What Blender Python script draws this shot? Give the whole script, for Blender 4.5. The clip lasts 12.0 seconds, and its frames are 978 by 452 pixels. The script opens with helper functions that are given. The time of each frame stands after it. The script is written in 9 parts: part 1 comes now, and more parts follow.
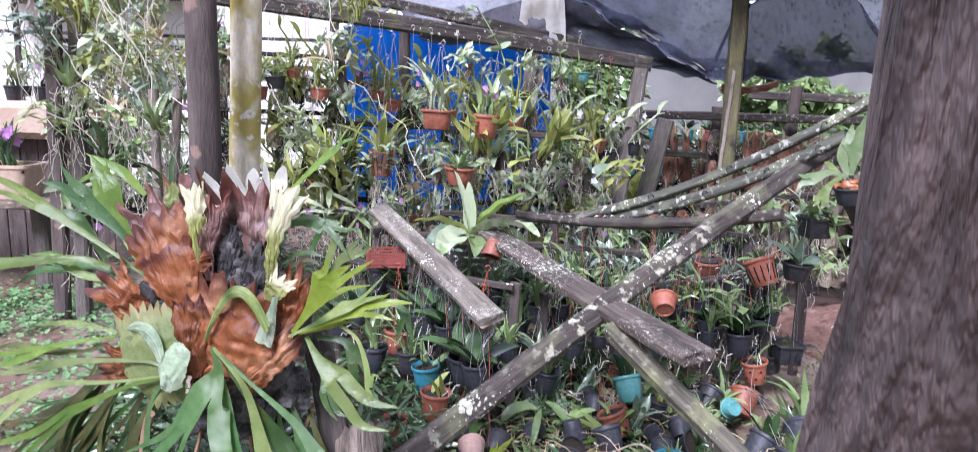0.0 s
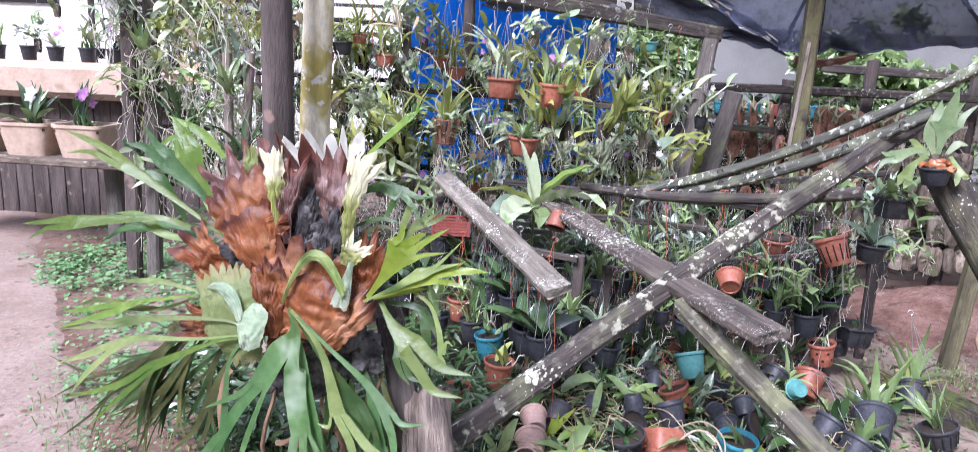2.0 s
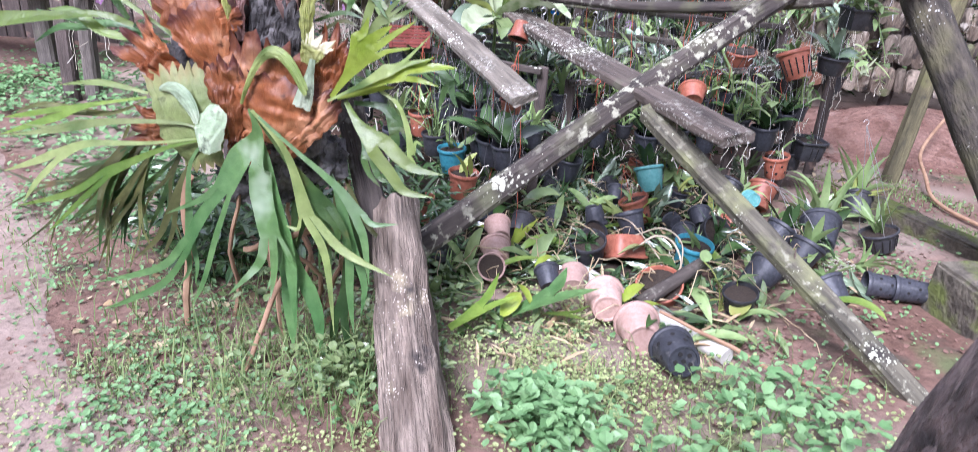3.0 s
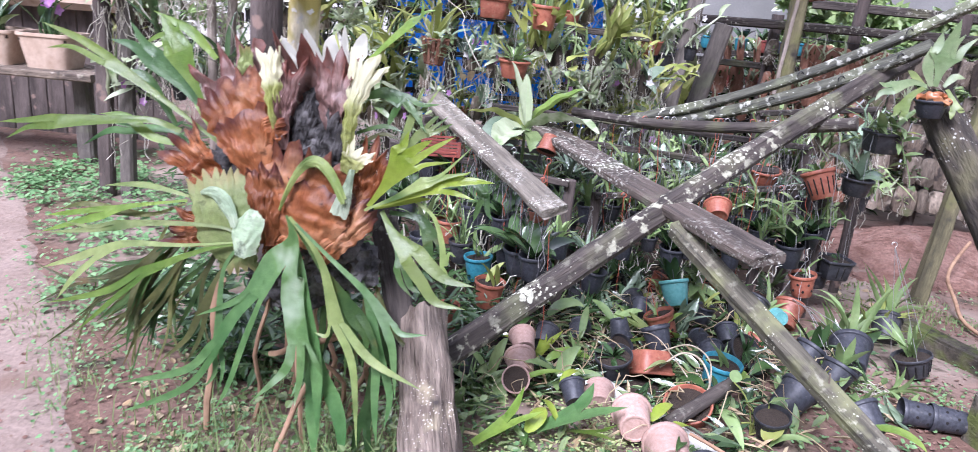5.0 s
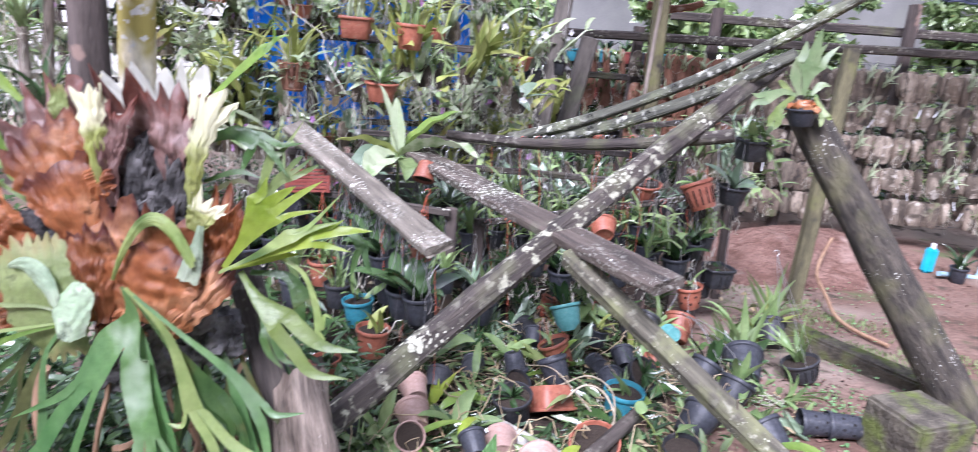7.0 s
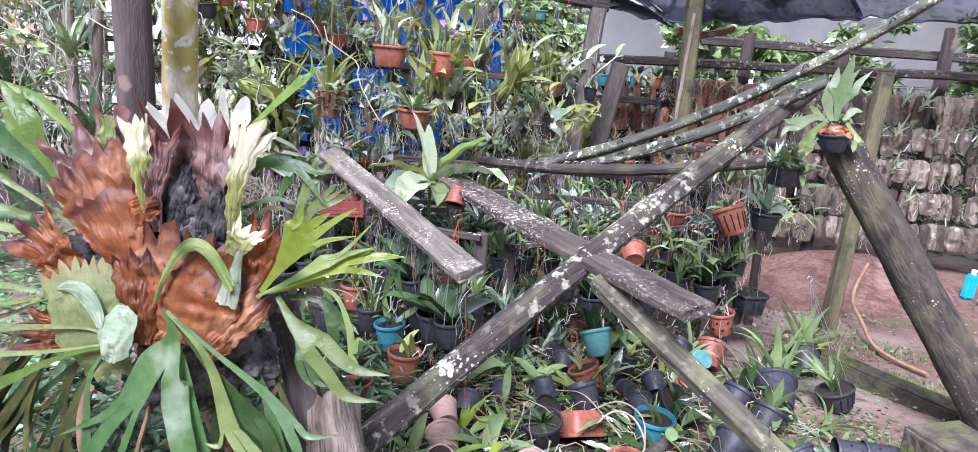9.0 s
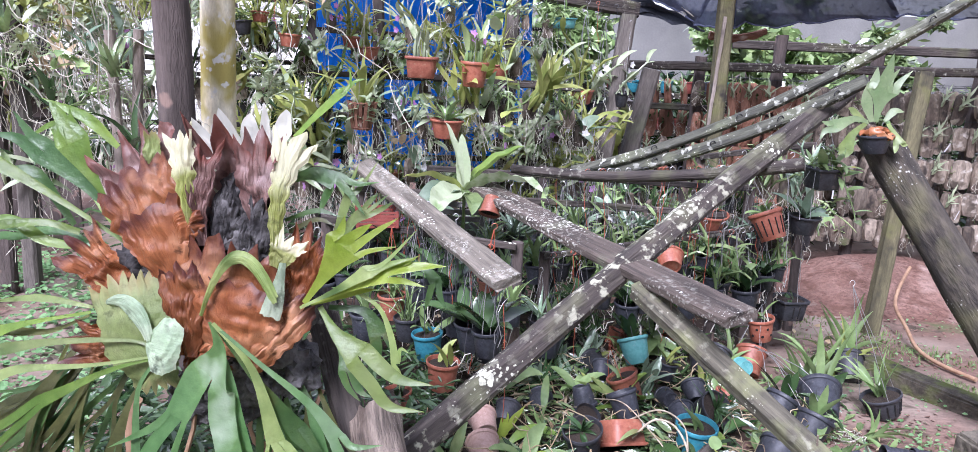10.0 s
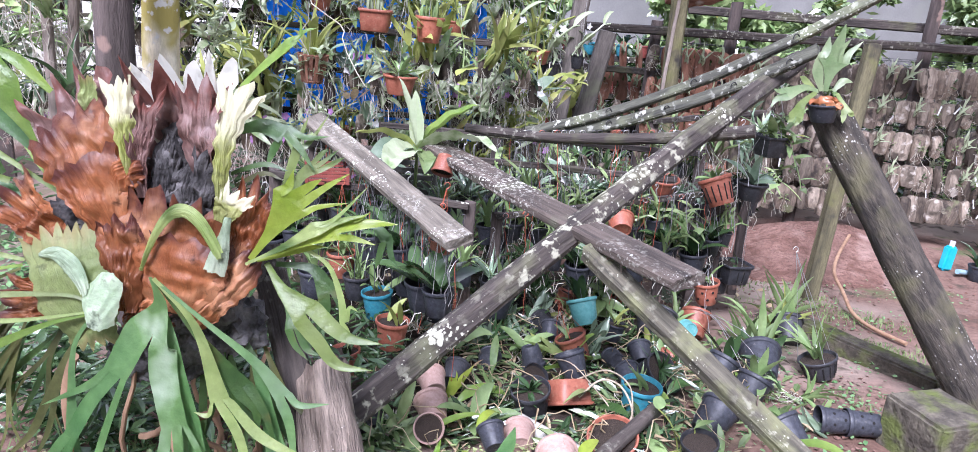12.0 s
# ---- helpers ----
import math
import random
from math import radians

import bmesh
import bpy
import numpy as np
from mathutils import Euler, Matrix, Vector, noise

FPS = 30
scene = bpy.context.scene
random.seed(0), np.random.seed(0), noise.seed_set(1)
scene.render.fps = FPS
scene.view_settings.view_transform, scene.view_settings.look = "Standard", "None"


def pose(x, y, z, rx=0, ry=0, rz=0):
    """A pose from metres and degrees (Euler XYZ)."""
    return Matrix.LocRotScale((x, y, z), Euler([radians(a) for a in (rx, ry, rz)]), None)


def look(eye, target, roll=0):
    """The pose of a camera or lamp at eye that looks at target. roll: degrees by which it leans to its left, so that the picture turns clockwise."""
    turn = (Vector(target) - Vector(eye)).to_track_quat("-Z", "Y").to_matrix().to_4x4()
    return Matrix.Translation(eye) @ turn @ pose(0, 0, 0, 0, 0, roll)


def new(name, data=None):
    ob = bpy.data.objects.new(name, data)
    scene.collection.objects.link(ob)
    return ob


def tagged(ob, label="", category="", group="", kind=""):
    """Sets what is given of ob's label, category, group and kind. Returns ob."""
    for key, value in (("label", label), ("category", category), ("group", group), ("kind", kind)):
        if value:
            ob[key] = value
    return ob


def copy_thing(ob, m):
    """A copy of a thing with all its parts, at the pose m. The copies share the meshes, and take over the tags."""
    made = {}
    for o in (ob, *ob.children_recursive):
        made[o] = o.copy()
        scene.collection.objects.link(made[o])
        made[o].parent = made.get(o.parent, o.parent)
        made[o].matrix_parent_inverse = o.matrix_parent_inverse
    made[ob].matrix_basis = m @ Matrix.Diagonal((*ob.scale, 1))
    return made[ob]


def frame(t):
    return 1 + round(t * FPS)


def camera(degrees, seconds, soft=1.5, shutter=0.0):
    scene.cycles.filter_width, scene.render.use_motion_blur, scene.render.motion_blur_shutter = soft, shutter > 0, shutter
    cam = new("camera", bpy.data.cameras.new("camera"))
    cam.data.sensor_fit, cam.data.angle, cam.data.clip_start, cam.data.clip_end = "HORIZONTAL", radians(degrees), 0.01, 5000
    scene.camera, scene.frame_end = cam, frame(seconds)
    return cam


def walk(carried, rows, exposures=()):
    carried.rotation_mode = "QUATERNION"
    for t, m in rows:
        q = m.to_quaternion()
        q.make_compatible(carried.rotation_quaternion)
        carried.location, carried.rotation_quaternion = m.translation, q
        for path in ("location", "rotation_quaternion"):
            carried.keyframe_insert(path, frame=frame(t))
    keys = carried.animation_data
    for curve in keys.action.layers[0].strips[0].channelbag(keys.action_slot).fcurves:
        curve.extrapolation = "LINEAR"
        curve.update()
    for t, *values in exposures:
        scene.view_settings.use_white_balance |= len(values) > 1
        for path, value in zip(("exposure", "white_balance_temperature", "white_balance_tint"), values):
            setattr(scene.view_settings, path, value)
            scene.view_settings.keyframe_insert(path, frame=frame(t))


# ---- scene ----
EXPO, KELVIN, TINT = 2.0, 5470, 25
cam = camera(66.5, 12.0, soft=0.7, shutter=0.35)
PATH = [
    (0, (0.088, -0.051, 1.591), (0.054, 1.913, 1.214), 1.5),
    (0.5, (0.074, -0.064, 1.563), (0.074, 1.876, 1.081), 1.5),
    (1, (0.047, -0.061, 1.573), (-0.046, 1.897, 1.176), 3.0),
    (1.5, (0.044, -0.05, 1.608), (-0.05, 1.919, 1.269), 2.6),
    (2, (0.012, -0.039, 1.585), (-0.149, 1.9, 1.126), 2.3),
    (2.5, (-0.018, -0.04, 1.571), (-0.059, 1.867, 0.967), 3.8),
    (3, (-0.038, -0.033, 1.472), (-0.041, 1.771, 0.608), 3.4),
    (3.2, (-0.031, -0.037, 1.455), (-0.085, 1.756, 0.57), 2.5),
    (4.8, (-0.096, -0.051, 1.49), (-0.208, 1.824, 0.802), 4.2),
    (5, (-0.086, -0.023, 1.497), (-0.15, 1.879, 0.883), 4.7),
    (5.5, (-0.054, 0.068, 1.481), (-0.04, 1.958, 0.826), 2.4),
    (6, (-0.031, 0.153, 1.472), (0.046, 2.037, 0.805), 5.3),
    (6.5, (-0.071, 0.182, 1.476), (0.012, 2.089, 0.879), 3.8),
    (7, (-0.108, 0.224, 1.504), (0.158, 2.127, 0.949), 3.5),
    (7.2, (-0.1, 0.221, 1.528), (0.246, 2.114, 0.985), 3.8),
    (8.8, (-0.105, 0.202, 1.53), (0.091, 2.123, 1.009), 3.2),
    (9, (-0.11, 0.196, 1.52), (0.072, 2.124, 1.02), 3.0),
    (9.5, (-0.132, 0.199, 1.519), (-0.006, 2.131, 1.021), 2.9),
    (10, (-0.138, 0.199, 1.517), (-0.033, 2.138, 1.038), 1.5),
    (10.5, (-0.112, 0.199, 1.515), (0.102, 2.12, 0.999), 3.3),
    (11, (-0.116, 0.205, 1.509), (0.13, 2.105, 0.937), 2.9),
    (11.5, (-0.146, 0.229, 1.501), (0.117, 2.117, 0.897), 4.1),
    (12, (-0.14, 0.222, 1.507), (0.097, 2.123, 0.932), 3.8),
]
walk(cam, [(t, look(eye, target, roll)) for t, eye, target, roll in PATH], exposures=[(t, EXPO + e, KELVIN, TINT) for t, e in ((0.0, -0.18), (0.5, 0.04), (1.5, 0.02), (2.5, -0.15), (3.0, 0.03), (5.5, -0.08), (7.0, 0.0), (9.5, -0.10), (10.5, -0.10), (12.0, 0.02))])

# ---- light: bright overcast sky ----
world = bpy.data.worlds.new("world")
scene.world = world
world.use_nodes = True
wt = world.node_tree
sky = wt.nodes.new("ShaderNodeTexSky")
sky.sky_type = "NISHITA"
sky.sun_disc = False
sky.sun_elevation = radians(58)
sky.sun_rotation = radians(-35)
sky.air_density, sky.dust_density, sky.ozone_density = 1.0, 1.5, 1.0
grey = wt.nodes.new("ShaderNodeHueSaturation")
grey.inputs["Saturation"].default_value = 0.25
wt.links.new(sky.outputs[0], grey.inputs["Color"])
wt.links.new(grey.outputs[0], wt.nodes["Background"].inputs[0])
wt.nodes["Background"].inputs[1].default_value = 0.075
sun = new("sun", bpy.data.lights.new("sun", "SUN"))
sun.data.energy, sun.data.angle, sun.data.color = 2.4, radians(24), (1.0, 0.97, 0.93)
sun.matrix_world = look((-3.0, -4.5, 9.0), (0, 2.5, 0))


# ---- materials ----
def node(nt, kind, **inputs):
    n = nt.nodes.new(kind)
    for k, v in inputs.items():
        n.inputs[k].default_value = v
    return n


def ramp(nt, src, lo, hi):
    n = nt.nodes.new("ShaderNodeMapRange")
    n.inputs["From Min"].default_value, n.inputs["From Max"].default_value = lo, hi
    nt.links.new(src, n.inputs["Value"])
    return n.outputs["Result"]


def blend(nt, fac, a, b, mode="MIX"):
    n = nt.nodes.new("ShaderNodeMix")
    n.data_type, n.blend_type = "RGBA", mode
    for sock, v in ((n.inputs["Factor"], fac), (n.inputs["A"], a), (n.inputs["B"], b)):
        if isinstance(v, (int, float)):
            sock.default_value = v
        elif isinstance(v, tuple):
            sock.default_value = (*v, 1) if len(v) == 3 else v
        else:
            nt.links.new(v, sock)
    return n.outputs["Result"]


def tex(nt, coord, scale, detail=4, rough=0.6, stretch=None):
    if stretch:
        m = nt.nodes.new("ShaderNodeMapping")
        m.inputs["Scale"].default_value = stretch
        nt.links.new(coord, m.inputs["Vector"])
        coord = m.outputs["Vector"]
    n = node(nt, "ShaderNodeTexNoise", Scale=scale, Detail=detail, Roughness=rough)
    nt.links.new(coord, n.inputs["Vector"])
    return n.outputs["Fac"]


def surf(name, c1, c2, scale=6, rough=0.75, bump=0.3, bscale=60, stretch=None, spots=(), island=0.0, per=0.0, grain=0.35,
         gscale=40, through_light=0.0, metal=0.0, world_coord=False, spec=0.4, depth=0.01, dots=(), coat=0.0):
    """Two colours mixed by a broad noise, a fine grain over it, spots (colour, scale, low, high) on top."""
    mt = bpy.data.materials.new(name)
    mt.use_nodes = True
    nt = mt.node_tree
    bsdf = nt.nodes["Principled BSDF"]
    co = nt.nodes.new("ShaderNodeTexCoord").outputs["Object"]
    if world_coord:
        co = nt.nodes.new("ShaderNodeNewGeometry").outputs["Position"]
    if stretch:
        shift = nt.nodes.new("ShaderNodeVectorMath")
        shift.operation = "MULTIPLY_ADD"
        nt.links.new(nt.nodes.new("ShaderNodeObjectInfo").outputs["Random"], shift.inputs[0])
        shift.inputs[1].default_value = (7, 5, 11)
        nt.links.new(co, shift.inputs[2])
        co = shift.outputs[0]
    broad = ramp(nt, tex(nt, co, scale, 3, 0.6, stretch), 0.32, 0.68)
    if island:
        rnd = nt.nodes.new("ShaderNodeNewGeometry").outputs["Random Per Island"]
        mixn = nt.nodes.new("ShaderNodeMath")
        mixn.operation = "MULTIPLY_ADD"
        mixn.inputs[1].default_value = island
        sub = nt.nodes.new("ShaderNodeMath")
        sub.operation = "MULTIPLY"
        sub.inputs[1].default_value = 1 - island
        nt.links.new(broad, sub.inputs[0])
        nt.links.new(rnd, mixn.inputs[0])
        nt.links.new(sub.outputs[0], mixn.inputs[2])
        broad = mixn.outputs[0]
    col = blend(nt, broad, c1, c2)
    fine = tex(nt, co, gscale, 5, 0.7, stretch)
    if grain:
        g = ramp(nt, fine, 0.2, 0.8)
        n = nt.nodes.new("ShaderNodeMapRange")
        n.inputs["To Min"].default_value, n.inputs["To Max"].default_value = 1 - grain, 1 + grain
        nt.links.new(g, n.inputs["Value"])
        cmb = nt.nodes.new("ShaderNodeCombineColor")
        for k in range(3):
            nt.links.new(n.outputs[0], cmb.inputs[k])
        col = blend(nt, 1.0, col, cmb.outputs[0], "MULTIPLY")
    if per:
        oi = nt.nodes.new("ShaderNodeObjectInfo").outputs["Random"]
        n = nt.nodes.new("ShaderNodeMapRange")
        n.inputs["To Min"].default_value, n.inputs["To Max"].default_value = 1 - per, 1 + per
        nt.links.new(oi, n.inputs["Value"])
        cmb = nt.nodes.new("ShaderNodeCombineColor")
        for k in range(3):
            nt.links.new(n.outputs[0], cmb.inputs[k])
        col = blend(nt, 1.0, col, cmb.outputs[0], "MULTIPLY")
    for c, s, lo, hi, *patch in spots:
        f = ramp(nt, tex(nt, co, s, 3, 0.55), lo, hi)
        if patch:
            gate = ramp(nt, tex(nt, co, patch[0], 2, 0.6), 0.45, 0.62)
            mul = nt.nodes.new("ShaderNodeMath")
            mul.operation = "MULTIPLY"
            nt.links.new(f, mul.inputs[0])
            nt.links.new(gate, mul.inputs[1])
            f = mul.outputs[0]
        col = blend(nt, f, col, c)
    for c, s, rad, patch in dots:
        warp = nt.nodes.new("ShaderNodeVectorMath")
        warp.operation = "MULTIPLY_ADD"
        wn = node(nt, "ShaderNodeTexNoise", Scale=s * 1.4, Detail=3)
        nt.links.new(co, wn.inputs["Vector"])
        nt.links.new(wn.outputs["Color"], warp.inputs[0])
        warp.inputs[1].default_value = (0.6 / s, 0.6 / s, 0.6 / s)
        nt.links.new(co, warp.inputs[2])
        cell = node(nt, "ShaderNodeTexVoronoi", Scale=s)
        nt.links.new(warp.outputs[0], cell.inputs["Vector"])
        gate = ramp(nt, tex(nt, co, patch, 4, 0.7), 0.46, 0.66)
        size = nt.nodes.new("ShaderNodeMath")
        size.operation = "MULTIPLY_ADD"
        size.inputs[1].default_value, size.inputs[2].default_value = -rad * 1.3, 0.12
        nt.links.new(gate, size.inputs[0])
        sub = nt.nodes.new("ShaderNodeMath")
        sub.operation = "ADD"
        nt.links.new(cell.outputs["Distance"], sub.inputs[0])
        nt.links.new(size.outputs[0], sub.inputs[1])
        col = blend(nt, ramp(nt, sub.outputs[0], 0.10, 0.02), col, c)
    nt.links.new(col, bsdf.inputs["Base Color"])
    bsdf.inputs["Roughness"].default_value = rough
    bsdf.inputs["Metallic"].default_value = metal
    bsdf.inputs["Coat Weight"].default_value, bsdf.inputs["Coat Roughness"].default_value = coat, 0.18
    bsdf.inputs["Specular IOR Level"].default_value = spec
    if bump:
        b = node(nt, "ShaderNodeBump", Strength=bump, Distance=depth)
        nt.links.new(tex(nt, co, bscale, 4, 0.6, stretch), b.inputs["Height"])
        nt.links.new(b.outputs[0], bsdf.inputs["Normal"])
    if through_light:
        tr = nt.nodes.new("ShaderNodeBsdfTranslucent")
        nt.links.new(col, tr.inputs["Color"])
        mx = nt.nodes.new("ShaderNodeMixShader")
        mx.inputs[0].default_value = through_light
        nt.links.new(bsdf.outputs[0], mx.inputs[1])
        nt.links.new(tr.outputs[0], mx.inputs[2])
        nt.links.new(mx.outputs[0], nt.nodes["Material Output"].inputs["Surface"])
    return mt


MOSS = ((0.13, 0.135, 0.085), 5, 0.58, 0.8)
M = {}
M["plank"] = surf("weathered_plank", (0.034, 0.026, 0.021), (0.115, 0.09, 0.072), 5, 0.85, 0.9, 16, (5, 5, 0.5), (((0.13, 0.135, 0.085), 5, 0.60, 0.8), ((0.40, 0.39, 0.33), 60, 0.54, 0.64, 3)), gscale=14, grain=0.55, dots=(((0.54, 0.53, 0.46), 40, 0.26, 2.5), ((0.70, 0.70, 0.66), 20, 0.24, 1.6), ((0.40, 0.39, 0.33), 120, 0.30, 2)))
M["paleplank"] = surf("pale_lichen_plank", (0.085, 0.073, 0.056), (0.23, 0.20, 0.16), 5, 0.85, 0.9, 16, (5, 5, 0.5), (((0.14, 0.145, 0.10), 5, 0.58, 0.75), ((0.46, 0.45, 0.39), 60, 0.50, 0.62, 2)), gscale=14, grain=0.55, dots=(((0.56, 0.55, 0.48), 55, 0.42, 4), ((0.50, 0.49, 0.42), 130, 0.46, 5)))
M["beam"] = surf("dark_beam_wood", (0.021, 0.0165, 0.0142), (0.075, 0.0607, 0.051), 5, 0.85, 0.9, 16, (5, 5, 0.5), (((0.095, 0.095, 0.05), 5, 0.54, 0.74), ((0.34, 0.33, 0.26), 34, 0.55, 0.72, 1.5)), gscale=14, grain=0.55, dots=(((0.50, 0.49, 0.40), 26, 0.24, 1.8), ((0.40, 0.39, 0.31), 60, 0.24, 1.5)))
M["lichenbeam"] = surf("lichened_beam_wood", (0.021, 0.0165, 0.0142), (0.075, 0.0607, 0.051), 5, 0.85, 0.9, 16, (5, 5, 0.5), (((0.13, 0.13, 0.075), 5, 0.52, 0.70), ((0.40, 0.39, 0.29), 26, 0.54, 0.64, 2.0)), gscale=14, grain=0.55, dots=(((0.52, 0.51, 0.40), 26, 0.32, 2.2), ((0.44, 0.43, 0.34), 60, 0.33, 2.2)))
M["lath"] = surf("lichen_lath_wood", (0.030, 0.029, 0.024), (0.11, 0.11, 0.08), 6, 0.85, 0.9, 16, (5, 5, 0.5), (((0.16, 0.172, 0.10), 4, 0.52, 0.66), ((0.50, 0.50, 0.42), 34, 0.55, 0.62, 3)), gscale=14, grain=0.5, dots=(((0.56, 0.56, 0.48), 60, 0.36, 4),))
M["mossy"] = surf("mossy_wood", (0.040, 0.036, 0.027), (0.125, 0.112, 0.08), 5, 0.85, 0.9, 16, (5, 5, 0.5), (((0.165, 0.165, 0.085), 7, 0.48, 0.62), ((0.36, 0.35, 0.26), 30, 0.55, 0.66, 2), ((0.035, 0.03, 0.026), 3, 0.56, 0.66)), gscale=14, grain=0.6, dots=(((0.46, 0.46, 0.36), 44, 0.34, 3), ((0.40, 0.40, 0.30), 90, 0.36, 3)))
M["post"] = surf("dark_post_wood", (0.0413, 0.0315, 0.027), (0.12, 0.0938, 0.0825), 4, 0.85, 0.7, 45, (3, 3, 0.6), (((0.22, 0.15, 0.12), 7, 0.62, 0.68),), gscale=30)
M["palepost"] = surf("lichen_post_bark", (0.60, 0.52, 0.33), (0.80, 0.75, 0.60), 5, 0.85, 0.5, 50, (2, 2, 0.7), (((0.36, 0.30, 0.08), 4, 0.46, 0.60), ((0.62, 0.6, 0.54), 18, 0.6, 0.66)), gscale=30)
M["tanwood"] = surf("tan_stake_wood", (0.15, 0.12, 0.095), (0.30, 0.25, 0.21), 5, 0.85, 0.6, 50, (3, 3, 0.5), (((0.09, 0.075, 0.06), 6, 0.55, 0.7),), gscale=40)
M["greywood"] = surf("grey_wood", (0.063, 0.0539, 0.0455), (0.154, 0.133, 0.115), 5, 0.85, 0.6, 50, (3, 3, 0.5), (MOSS,), gscale=40, per=0.25)
M["greenpost"] = surf("algae_post", (0.055, 0.048, 0.026), (0.145, 0.128, 0.066), 4, 0.85, 0.6, 50, (3, 3, 0.6), (((0.115, 0.115, 0.04), 6, 0.5, 0.7), ((0.03, 0.026, 0.02), 5, 0.58, 0.7)), gscale=40, grain=0.5)
M["bark"] = surf("near_trunk_bark", (0.028, 0.021, 0.019), (0.145, 0.106, 0.095), 8, 0.9, 1.0, 22, (3.2, 3.2, 1.3), (((0.24, 0.185, 0.165), 24, 0.55, 0.66, 6), ((0.26, 0.12, 0.06), 12, 0.68, 0.72), ((0.02, 0.015, 0.014), 7, 0.60, 0.70)), gscale=16, grain=0.6, depth=0.02)
M["log"] = surf("broken_log_wood", (0.0825, 0.06, 0.045), (0.255, 0.203, 0.161), 7, 0.85, 1.0, 18, (5, 5, 0.6), (((0.34, 0.29, 0.19), 6, 0.62, 0.74), ((0.05, 0.04, 0.035), 8, 0.62, 0.70)), gscale=16, grain=0.55, depth=0.02, dots=(((0.52, 0.46, 0.40), 110, 0.3, 6),))
M["earth"] = surf("red_earth", (0.12, 0.068, 0.0496), (0.2, 0.128, 0.1), 1.6, 0.95, 0.9, 45, None, (((0.30, 0.24, 0.195), 0.7, 0.46, 0.64), ((0.07, 0.055, 0.04), 6, 0.58, 0.70), ((0.10, 0.11, 0.05), 2.2, 0.58, 0.70)), gscale=30, grain=0.5, world_coord=True, spec=0.2)
# dark earth colour that holds the shade under the racks
M["shade_patch"] = surf("shade_patch_earth", (0.022, 0.016, 0.012), (0.07, 0.05, 0.037), 8, 0.95, 1.0, 45, None, (((0.11, 0.07, 0.05), 3, 0.58, 0.72),), gscale=50, grain=0.5, world_coord=True, spec=0.25, depth=0.02)
M["darkhook"] = surf("dark_iron", (0.02, 0.02, 0.022), (0.05, 0.048, 0.048), 20, 0.5, 0, 60, None, (), metal=0.5, grain=0.1)
M["dust"] = surf("pale_path_dust", (0.20, 0.145, 0.115), (0.29, 0.222, 0.185), 2.5, 0.95, 0.6, 45, None, (((0.19, 0.125, 0.095), 3, 0.58, 0.74), ((0.15, 0.095, 0.07), 14, 0.64, 0.72)), gscale=40, grain=0.35, world_coord=True, spec=0.2)
M["sand"] = surf("red_sand", (0.145, 0.0782, 0.0595), (0.238, 0.145, 0.115), 4, 0.95, 1.0, 22, None, (((0.13, 0.07, 0.052), 9, 0.54, 0.66), ((0.34, 0.24, 0.20), 3, 0.56, 0.72)), gscale=45, grain=0.5, spec=0.2, depth=0.04)
M["concrete"] = surf("mossy_concrete", (0.05, 0.042, 0.032), (0.15, 0.13, 0.095), 12, 0.9, 0.9, 40, None, (((0.10, 0.12, 0.03), 7, 0.46, 0.62), ((0.045, 0.038, 0.03), 10, 0.60, 0.70)), gscale=60, grain=0.55, depth=0.015)


